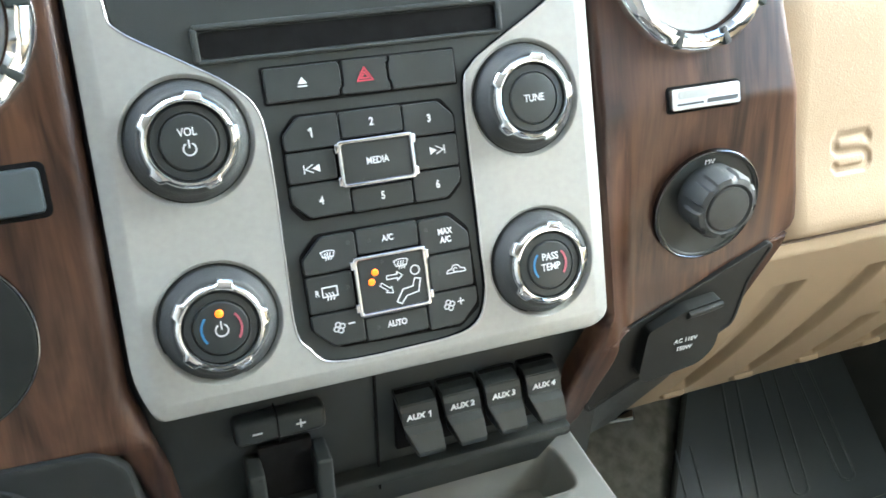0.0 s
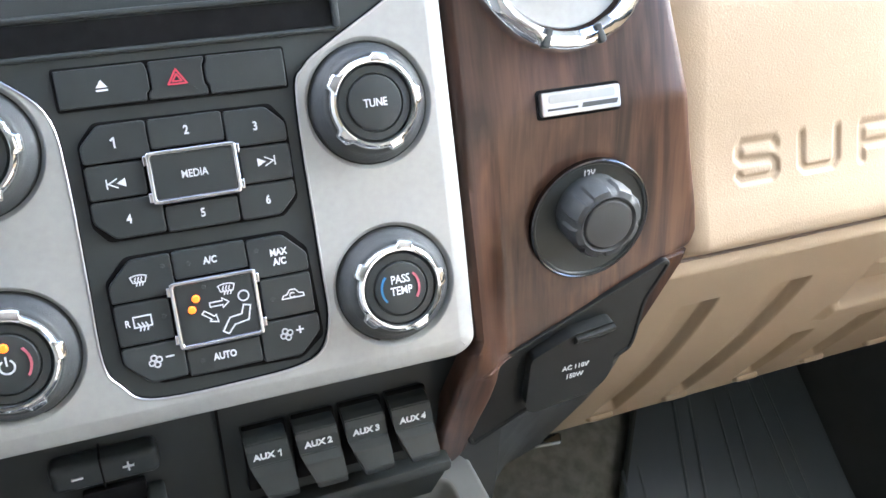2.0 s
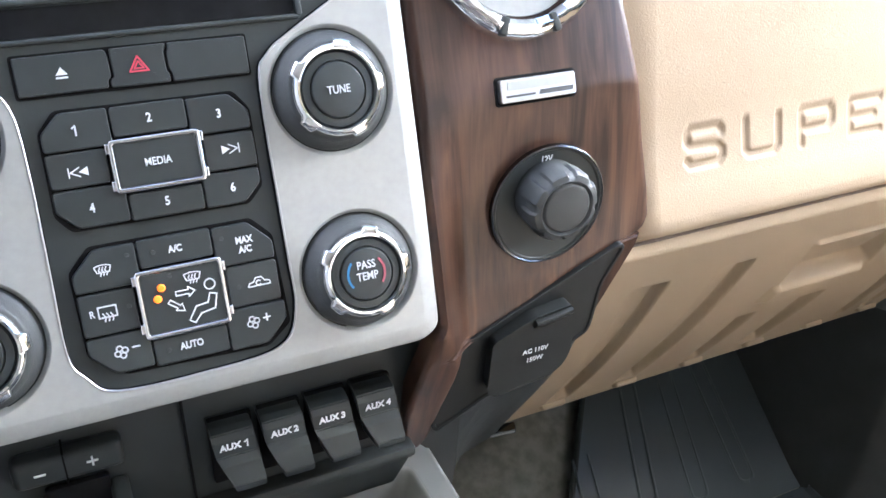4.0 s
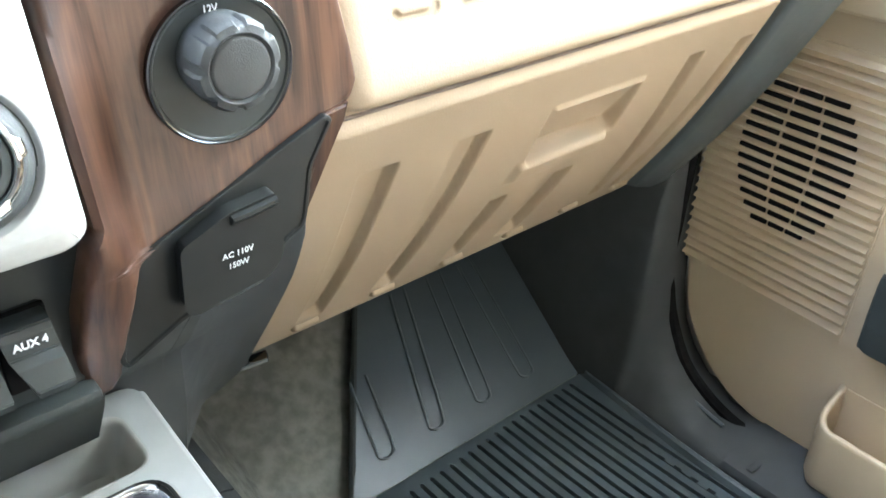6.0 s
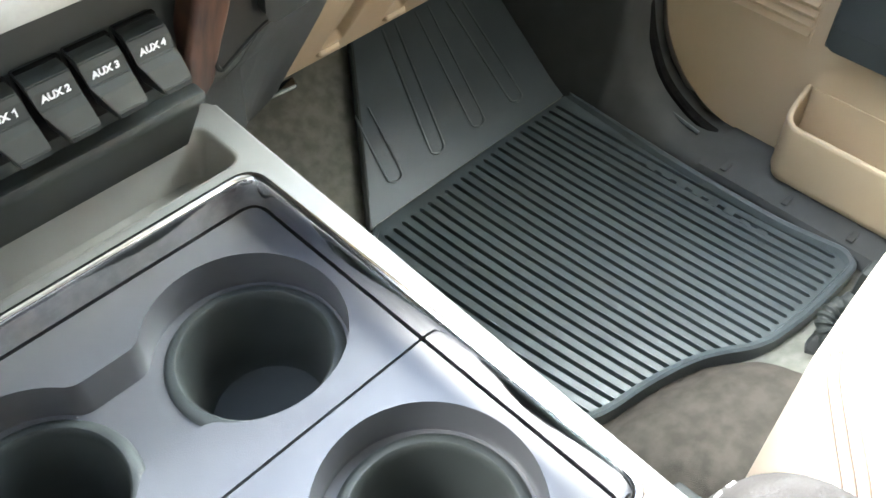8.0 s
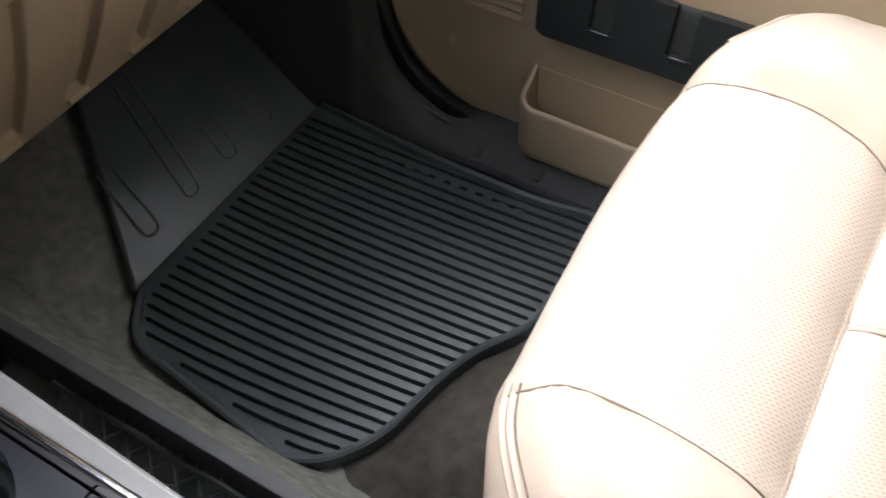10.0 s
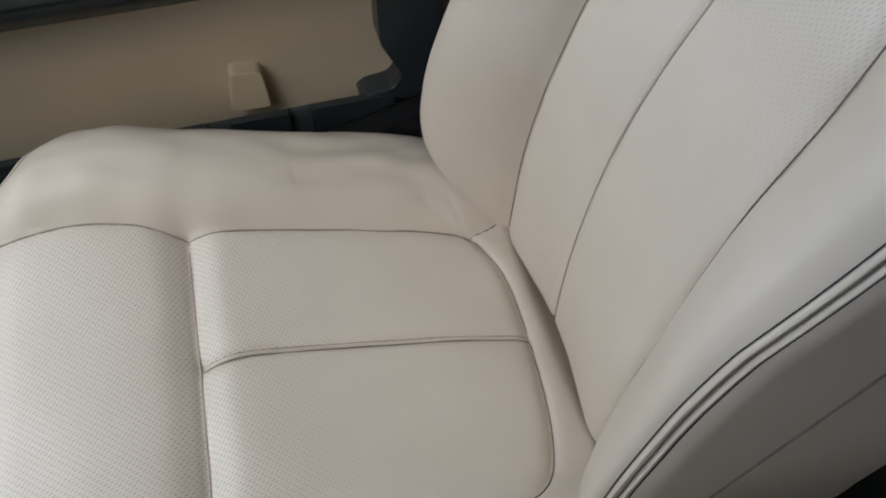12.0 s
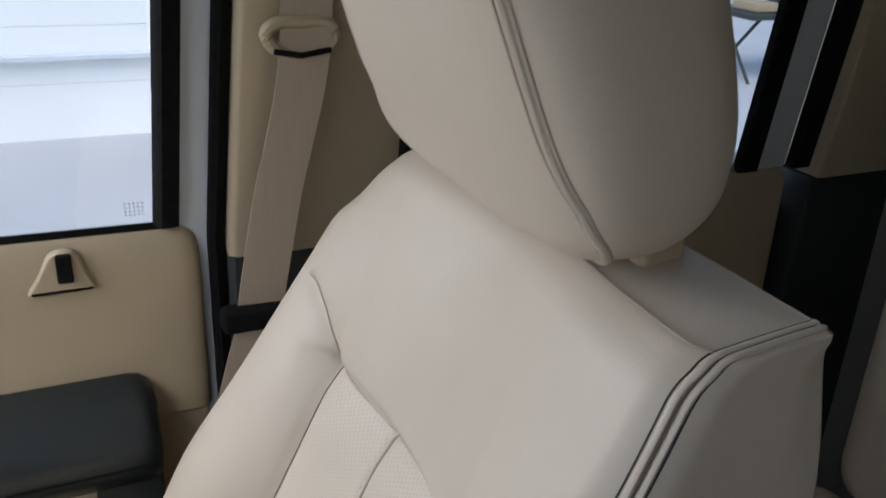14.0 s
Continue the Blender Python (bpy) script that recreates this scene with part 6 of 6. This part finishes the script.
def split_sheet(nx, ny, f, choose, names):
    """One sheet cut into parts: choose(u, v) gives the index of the part for a cell."""
    pts = [[f(i / nx, j / ny) for i in range(nx + 1)] for j in range(ny + 1)]
    bms = [bmesh.new() for _ in names]
    used = [dict() for _ in names]
    for j in range(ny):
        for i in range(nx):
            c = (pts[j][i] + pts[j + 1][i + 1]) / 2
            k = choose((i + 0.5) / nx, (j + 0.5) / ny, c)
            vs = []
            for jj, iii in ((j, i), (j, i + 1), (j + 1, i + 1), (j + 1, i)):
                if (jj, iii) not in used[k]:
                    used[k][(jj, iii)] = bms[k].verts.new(pts[jj][iii])
                vs.append(used[k][(jj, iii)])
            bms[k].faces.new(vs)
    return bms


bms = split_sheet(230, 240, cushion_point, lambda u, v, c: 0 if inside((c.x, c.y), INSERT) and min(distance((c.x, c.y), SEAM_L), distance((c.x, c.y), SEAM_R)) > 0.002 and abs(u - 0.5) < 0.36 else 1, ("a", "b"))
cushion = part("seat_cushion", bms[1], LEATHER, seat, "smooth beige leather bolsters", angle=180)
part("cushion_insert", bms[0], PERFC, cushion, "perforated beige leather insert", angle=180)
part("base_shell", box(0.44, 0.46, 0.10, 0.02, 3, at=(XC, -0.57, 0.14)), BLACK, seat, "black seat base shell")
shield = part("side_shield", loft([[(0.728, y, 0.10), (0.728, y, h - 0.02), (0.734, y, h), (0.756, y, h + 0.003), (0.768, y, h - 0.004), (0.774, y, h - 0.03), (0.772, y, 0.10)] for y, h in ((-0.42, 0.14), (-0.43, 0.19), (-0.46, 0.215), (-0.60, 0.275), (-0.74, 0.312), (-0.83, 0.322), (-0.90, 0.315))]), GROOVE, seat, "black plastic side shield of the seat", angle=50)
part("seat_switch", box(0.012, 0.085, 0.014, 0.005, 3, at=(0.777, -0.60, 0.185)), BLACK, shield)
for sx in (-0.17, 0.17):
    part("seat_rail", box(0.03, 0.55, 0.05, 0.006, at=(XC + sx, -0.52, 0.075)), BLACK, seat)
part("cable", tube(smooth_line([(0.66, -0.34, 0.04), (0.605, -0.29, 0.030), (0.588, -0.262, 0.036), (0.597, -0.243, 0.048), (0.63, -0.25, 0.058), (0.70, -0.30, 0.07)], 14), 0.010, 10, wave=0.22), BLACK, seat, "black corrugated cable under the seat")

YC = eased((0.20, 0.24, 0.30, 0.375, 0.457, 0.54, 0.61, 0.68, 0.76, 0.845), (-0.775, -0.775, -0.778, -0.784, -0.798, -0.822, -0.855, -0.886, -0.918, -0.955))
WING = eased((0.2, 0.39, 0.53, 0.60, 0.65, 0.70, 0.76, 0.845), (0.055, 0.069, 0.052, 0.039, 0.030, 0.020, 0.008, 0.0))
REAR = eased((0.2, 0.45, 0.60, 0.75, 0.86), (-0.92, -0.99, -1.02, -1.037, -1.022))
HALF = eased((0.2, 0.35, 0.55, 0.64, 0.72, 0.79, 0.85), (0.212, 0.224, 0.228, 0.225, 0.219, 0.212, 0.204))
HALF_IN = eased((0.55, 0.64, 0.72, 0.86), (0.0, 0.006, 0.013, 0.020))
PANEL_L = [(0.352, 0.19), (0.3485, 0.277), (0.3440, 0.368), (0.3410, 0.448), (0.3412, 0.525), (0.3450, 0.581), (0.3490, 0.640), (0.3525, 0.662), (0.3590, 0.682)]
PANEL_R = [(0.597, 0.19), (0.5965, 0.30), (0.5925, 0.40), (0.587, 0.49), (0.5848, 0.56), (0.585, 0.64), (0.589, 0.677)]
PANEL_T = [(0.359, 0.682), (0.42, 0.681), (0.4805, 0.676), (0.53, 0.675), (0.589, 0.677)]
PANEL_C = [(0.484, 0.19), (0.4835, 0.45), (0.481, 0.55), (0.4805, 0.676)]
SHOULDER_R = [(0.589, 0.677), (0.5935, 0.688), (0.601, 0.6975), (0.6195, 0.7135), (0.649, 0.727), (0.71, 0.732)]
SHOULDER_L = [(0.359, 0.682), (0.3475, 0.700), (0.328, 0.7195), (0.308, 0.732), (0.288, 0.741), (0.250, 0.747)]
BACK_PANEL = PANEL_L + PANEL_T[1:] + PANEL_R[::-1][1:]


INNER_Z, INNER_X = eased([p[1] for p in PANEL_L], [p[0] for p in PANEL_L])
OUTER_Z, OUTER_X = eased([p[1] for p in PANEL_R], [p[0] for p in PANEL_R])
CENTRE_Z, CENTRE_X = eased([p[1] for p in PANEL_C], [p[0] for p in PANEL_C])


def back_front(x, z):
    d = x - XC
    a = abs(d)
    y = interp(z, *YC)
    seam = XC - interp(z, INNER_Z, INNER_X) if d < 0 else interp(z, OUTER_Z, OUTER_X) - XC
    bulge = min(1.0, max(0.0, (a - seam + 0.002) / (min(seam + 0.078, 0.210) - seam)))
    puffy = 0.5 + 0.5 * step(z, 0.44, 0.58) if d < 0 else 1.0
    y += wing(z) * (puffy * math.sin(math.pi / 2 * bulge) + (1 - puffy) * bulge) - 0.3 * max(0, a - 0.2)
    y += 0.0150 * (1 - math.exp(-(a / 0.10) ** 2))
    p = (x, z)
    dl, dr = distance(p, PANEL_L), distance(p, PANEL_R)
    dd = min(dl, dr)
    y -= (0.006 if dr < dl else 0.0035) * math.exp(-(dd / 0.004) ** 2) + 0.003 * math.exp(-(dd / 0.014) ** 2)
    dt = distance(p, PANEL_T)
    y -= 0.0035 * math.exp(-(dt / 0.003) ** 2) + 0.006 * math.exp(-(dt / 0.02) ** 2) * (1 if z < 0.684 else 0.4)
    ds = min(distance(p, SHOULDER_L), distance(p, SHOULDER_R))
    y -= (0.004 * math.exp(-(ds / 0.004) ** 2) + 0.003 * math.exp(-(ds / 0.014) ** 2)) * (1 - step(a, 0.165, 0.195))
    dc = distance(p, PANEL_C)
    y -= 0.004 * math.exp(-(dc / 0.003) ** 2)
    if d < 0:
        y -= 0.013 * step(a, 0.105, 0.2) * (1 - step(z, 0.38, 0.56))
    h = z - (0.246 + (0.040 if d > 0 else 0.030) * step(a, 0.115, 0.175))
    r = 0.020 + 0.035 * step(d, 0.14, 0.21)
    k = min(1.0, max(0.0, (r - h) / r))
    y -= r * (1 - math.sqrt(1 - k * k))
    y += 0.0016 * noise.noise((x * 8, z * 8, 4.0)) + 0.0009 * noise.noise((x * 25, z * 18, 6.0))
    return y


def wing(z):
    return interp(z, *WING)


def back_rear(z):
    return interp(z, *REAR)


def back_deep(z):
    return interp(z, *YC) + wing(z) - 0.010 - back_rear(z)


def back_half(z, inner=True):
    """Half the backrest's width; its inner shoulder is the squarer one."""
    extra = interp(z, *HALF_IN) if inner else 0.0
    if not inner:
        extra = 0.013 * math.exp(-((z - 0.56) / 0.12) ** 2) - 0.045 * (1 - step(z, 0.27, 0.37))
    return interp(z, *HALF) + extra


def back_point(u, v):
    """u runs round from the inner side's rear edge over the front to the outer side's rear edge, v from below to the top's rear edge."""
    height, R = 0.628, 0.022
    s = v * (height + R * math.pi / 2 + 0.075)
    if s < height:
        z, inward = 0.20 + s, 0.0
    elif s < height + R * math.pi / 2:
        f = (s - height) / R
        z, inward = 0.20 + height + R * math.sin(f), R * (1 - math.cos(f))
    else:
        z, inward = 0.20 + height + R + 0.006 * math.sin((s - height - R * 1.57) / 0.075 * 1.5), R + (s - height - R * math.pi / 2)
    q = (u - 0.5) * 2
    hw = back_half(min(z, 0.85), q < 0)
    r = 0.035 if q > 0 else 0.024
    fw = hw - r
    total = fw + r * math.pi / 2 + back_deep(min(z, 0.845))
    a = abs(q) * total
    zt = min(z, 0.845)
    if a < fw:
        dx, back = a, 0.0
    elif a < fw + r * math.pi / 2:
        f = (a - fw) / r
        dx, back = fw + r * math.sin(f), r * (1 - math.cos(f))
    else:
        dx, back = hw, r + a - fw - r * math.pi / 2
        dx -= 0.004 * step(back - r, 0.6 * back_deep(min(z, 0.845)), back_deep(min(z, 0.845)))
    x = XC + math.copysign(dx, q)
    xf = XC + math.copysign(min(dx, fw + 0.6 * r), q)
    rear = back_rear(zt)
    y = back_front(xf, zt) - back
    y = y - max(0.0, inward) * (1.0 if y - inward > rear else max(0.0, (y - rear) / max(inward, 1e-6)))
    corner = step(dx, hw - 0.10, hw)
    if zt > 0.76:
        z -= corner * corner * 0.042 * step(zt, 0.76, 0.85) * (1.0 if q > 0 else 0.0)
    return Vector((x, max(y, rear), z))


bms = split_sheet(250, 260, back_point, lambda u, v, c: 0 if inside((c.x, c.z), BACK_PANEL) and min(distance((c.x, c.z), PANEL_L), distance((c.x, c.z), PANEL_R), distance((c.x, c.z), PANEL_T)) > 0.002 and c.y > -0.93 and abs(u - 0.5) < 0.3 else 1, ("a", "b"))
back = part("seat_back", bms[1], LEATHER, seat, "smooth beige leather backrest", angle=180)
part("back_insert", bms[0], PERFB, back, "perforated beige leather insert", angle=180)
part("back_shell", loft([[(XC - back_half(z) + 0.004, back_rear(z) + 0.02, z), (XC + back_half(z, False) - 0.004, back_rear(z) + 0.02, z), (XC + back_half(z, False) - 0.02, back_rear(z) - 0.004, z), (XC - back_half(z) + 0.02, back_rear(z) - 0.004, z)] for z in (0.20, 0.3, 0.45, 0.6, 0.7, 0.80, 0.835)]), LEATHER, back, "beige back cover", angle=60)


def stitch(pts, r, name, mat, parent, gap=0.0045, run=0.0032):
    """A row of separate stitches along a line."""
    pts = [Vector(p) for p in pts]
    bms, pos, acc = [], 0.0, 0.0
    for a, b in zip(pts, pts[1:]):
        L = (b - a).length
        d = (b - a).normalized() if L > 0 else Vector((1, 0, 0))
        t = (gap - acc) % gap
        while t + run < L:
            bms.append(tube([a + d * t, a + d * (t + run)], r, 5))
            t += gap
        acc = (acc + L) % gap
    return tagged(part(name, join(*bms), mat, parent), kind="stuff") if bms else None


def on_back(u, v, lift):
    """A point of the backrest's surface, raised by lift."""
    p, q, r = back_point(u, v), back_point(u + 0.004, v), back_point(u, v + 0.004)
    nrm = (q - p).cross(r - p).normalized()
    if nrm.dot(Vector((-0.5, 0.6, 0.5))) < 0:
        nrm = -nrm
    return p + nrm * lift


def flank_line(extra, lift):
    """A line up the backrest's inner front edge and back along its top, extra metres round the corner from where it starts to turn."""
    out = []
    for k in range(200):
        v = 0.12 + 0.855 * k / 199
        hw = back_half(min(0.20 + v * 0.7376, 0.85))
        u = 0.5 - 0.5 * (hw - 0.024 + extra) / (hw - 0.024 + 0.024 * math.pi / 2 + back_deep(min(0.20 + v * 0.7376, 0.845)))
        out.append(on_back(u, v, lift))
    return out


part("seam", tube(smooth_line([(XC - back_half(z) - 0.0004, y, z) for y, z in ((-0.79, 0.37), (-0.826, 0.44), (-0.86, 0.50), (-0.891, 0.558), (-0.919, 0.608), (-0.96, 0.68))], 8), 0.0011, 6), SEAMD, back, "seam along the side")
for extra in (0.0105, 0.0220):
    part("seam", tube(flank_line(extra, -0.0003), 0.0007, 6), THREAD, back, "dark seam line")
    stitch(flank_line(extra, 0.0005), 0.0009, "stitching", THREAD, back, 0.0050, 0.0042)
for extra in (0.0134, 0.0191):
    part("welt", tube(flank_line(extra, -0.0006), 0.0030, 10, 0.7), LEATHER, back, "raised welt between the stitch rows")
part("seam", tube(flank_line(0.01625, 0.0004), 0.0007, 6), SEAMD, back)
part("seam", tube([on_back(0.40 - 0.255 * k / 50, 0.8915, 0.0008) for k in range(51)], 0.0005, 6), THREADL, back, "seam along the top edge")
def seam_point(x, y, lift):
    """A point of the cushion's top, over its front lip too."""
    yy = front_line(x, y)
    f = math.asin(min(1.0, max(0.0, (y + 0.343) / 0.060)))
    return Vector((x, yy + lift * math.sin(f), cushion_top(x, min(y, -0.27)) - 0.060 * (1 - math.cos(f)) + lift * math.cos(f)))


def cord(pts, side, parent, welt, line=0.0007, shade=SEAMD):
    """A sewn cord: a thin raised welt between two dark seam lines; side is the direction across it."""
    pts = [Vector(p) for p in pts]
    part("welt", tube(pts, welt, 8), LEATHER, parent, "raised leather cord")
    for s in (-1, 1):
        part("seam", tube([p + side * s * (welt + 0.0004) for p in pts], line, 6), shade, parent, "dark seam line")


def on_cushion(u, v, lift):
    p, q, r = cushion_point(u, v), cushion_point(u + 0.004, v), cushion_point(u, v + 0.004)
    nrm = (q - p).cross(r - p).normalized()
    return p + nrm * (lift if nrm.z > 0 or nrm.x < 0 else -lift)


for dv, nm in ((-0.011, "s"), (-0.0055, "w"), (0.0, "s"), (0.0055, "w"), (0.011, "s")):
    corner = [on_cushion(p.x, p.y + dv, 0.0004) for p in smooth_line([(0.2915, 0.744, 0), (0.258, 0.741, 0), (0.226, 0.730, 0), (0.19, 0.716, 0), (0.14, 0.702, 0), (0.08, 0.694, 0)], 12)]
    if nm == "w":
        part("welt", tube(corner, 0.0025, 8, 0.5), LEATHER, cushion, "raised welt at the cushion's front corner")
    else:
        part("seam", tube(corner, 0.0007, 6), SEAMD, cushion, "dark seam line")
for dv, nm in ((-0.006, "s"), (0.0, "w"), (0.006, "s")):
    tuck = [on_cushion(p.x, p.y + dv, 0.0004) for p in smooth_line([(0.722, 0.738, 0), (0.748, 0.728, 0), (0.778, 0.712, 0), (0.81, 0.700, 0), (0.85, 0.694, 0)], 12)]
    if nm == "w":
        part("welt", tube(tuck, 0.0026, 8, 0.5), LEATHER, cushion, "puckered welt at the cushion's outer corner")
    else:
        part("seam", tube(tuck, 0.0006, 6), THREADL, cushion, "seam line")
cord([(x, y, cushion_top(x, y) + 0.0022) for x, y in [tuple(p)[:2] for p in smooth_line([(*p, 0) for p in MIDSEAM], 12)]], Vector((1, 0, 0)), cushion, 0.0019)
cord([(interp(z, CENTRE_Z, CENTRE_X), back_front(interp(z, CENTRE_Z, CENTRE_X), z) + 0.0022, z) for z in [0.47 + 0.0042 * k for k in range(50)]], Vector((1, 0, 0)), back, 0.0016, 0.0004, THREADL)
part("seam", tube([(interp(z, CENTRE_Z, CENTRE_X), back_front(interp(z, CENTRE_Z, CENTRE_X), z) + 0.0018, z) for z in [0.26 + 0.0042 * k for k in range(51)]], 0.0005, 6), THREADL, back, "seam line")

for ln, shade in ((SEAM_L, SEAMD), (SEAM_R, SEAMD), (CROSS, THREADL), (END_SEAM, SEAMD)):
    pts = [tuple(p)[:2] for p in smooth_line([(*p, 0) for p in ln if p[1] < -0.268], 10)]
    part("seam", tube([seam_point(x, y, 0.0006) for x, y in pts if y < -0.292], 0.0008, 6), shade, cushion, "seam line")
for ln, lift, thick, shade in ((PANEL_L, 0.0022, 0.0006, SEAMD), (PANEL_R, 0.0012, 0.0006, SEAMD), (PANEL_T, 0.0006, 0.0005, THREADL), (SHOULDER_R, 0.0010, 0.0005, THREADL), (SHOULDER_L, 0.0010, 0.0006, THREADL)):
    pts = [tuple(p)[:2] for p in smooth_line([(*p, 0) for p in ln], 10)]
    part("seam", tube([(x, back_front(x, z) + lift, z) for x, z in pts if 0.262 < x < 0.655], thick, 6), shade, back, "seam line")
# headrest
HX = 0.477


HEAD = ((0.853, 0.857, 0.865, 0.879, 0.903, 0.945, 1.02, 1.08, 1.12, 1.14, 1.146),
        (0.072, 0.108, 0.136, 0.155, 0.166, 0.167, 0.157, 0.143, 0.128, 0.100, 0.050),
        (-0.970, -0.980, -0.992, -1.006, -1.022, -1.042, -1.053, -1.053, -1.048, -1.038, -1.010),
        (-0.945, -0.932, -0.919, -0.907, -0.899, -0.896, -0.895, -0.897, -0.906, -0.925, -0.950))


def head_row(k):
    """Height, half width, rear and front of the headrest, k rows up."""
    i, f = min(int(k), 9), k - min(int(k), 9)
    out = []
    for col in HEAD:
        p0, p1, p2, p3 = col[max(i - 1, 0)], col[i], col[i + 1], col[min(i + 2, 10)]
        out.append(0.5 * (2 * p1 + (p2 - p0) * f + (2 * p0 - 5 * p1 + 4 * p2 - p3) * f * f + (3 * p1 - p0 - 3 * p2 + p3) * f ** 3))
    return out


def head_point(k, angle, lift=0.0, p=3.3):
    z, hw, y0, y1 = head_row(k)
    c, s = math.cos(radians(angle)), math.sin(radians(angle))
    x, y = (hw + lift) * math.copysign(abs(c) ** (2 / p), c), ((y1 - y0) / 2 + lift) * math.copysign(abs(s) ** (2 / p), s)
    return Vector((HX + x, (y0 + y1) / 2 + y + 0.36 * (max(z, 0.90) - 0.925), z))


HEAD_SEAM = eased((1, 2, 3, 3.6, 4.3, 5, 6.5, 8.5), (5, 12, 23, 33, 43, 48, 49.5, 50))
hrest = part("headrest", loft([[head_point(k / 4, 5 * a) for a in range(72)] for k in range(41)]), LEATHER, seat, "beige leather headrest with stitched side seams", angle=80)
for side_angle in (lambda d: d, lambda d: 180 - d):
    for d in (0, 6.4):
        part("seam", tube([head_point(k, side_angle(max(4, interp(k, *HEAD_SEAM) - d)), 0.0) for k in [1.2 + 0.1 * i for i in range(72)]], 0.0008, 6), THREADL, hrest)
    part("welt", tube([head_point(k, side_angle(max(4, interp(k, *HEAD_SEAM) - 3.2)), -0.0012) for k in [1.2 + 0.1 * i for i in range(72)]], 0.0032, 8), LEATHER, hrest, "raised band between the side seams")
for s in (-1, 1):
    part("headrest_post", moved(lathe([(0.0, 0.84), (0.006, 0.84), (0.006, 0.90), (0.0, 0.90)], 12), Matrix.Translation((HX + s * 0.105, -0.997, 0))), CHROME, hrest)
    part("post_guide", box(0.042, 0.030, 0.022, 0.005, 3, at=(HX + s * 0.106, -1.000, 0.858)), TANS, seat, "tan headrest guide")

# rear bench glimpsed behind
bench = thing("rear_seat", "beige leather rear bench partly seen behind", "seat")
part("backrest", box(1.37, 0.18, 0.66, 0.06, 5, at=(-0.015, -1.70, 0.60)), LEATHER, bench)
part("cushion", box(1.40, 0.50, 0.18, 0.05, 5, at=(-0.015, -1.38, 0.21)), LEATHER, bench)
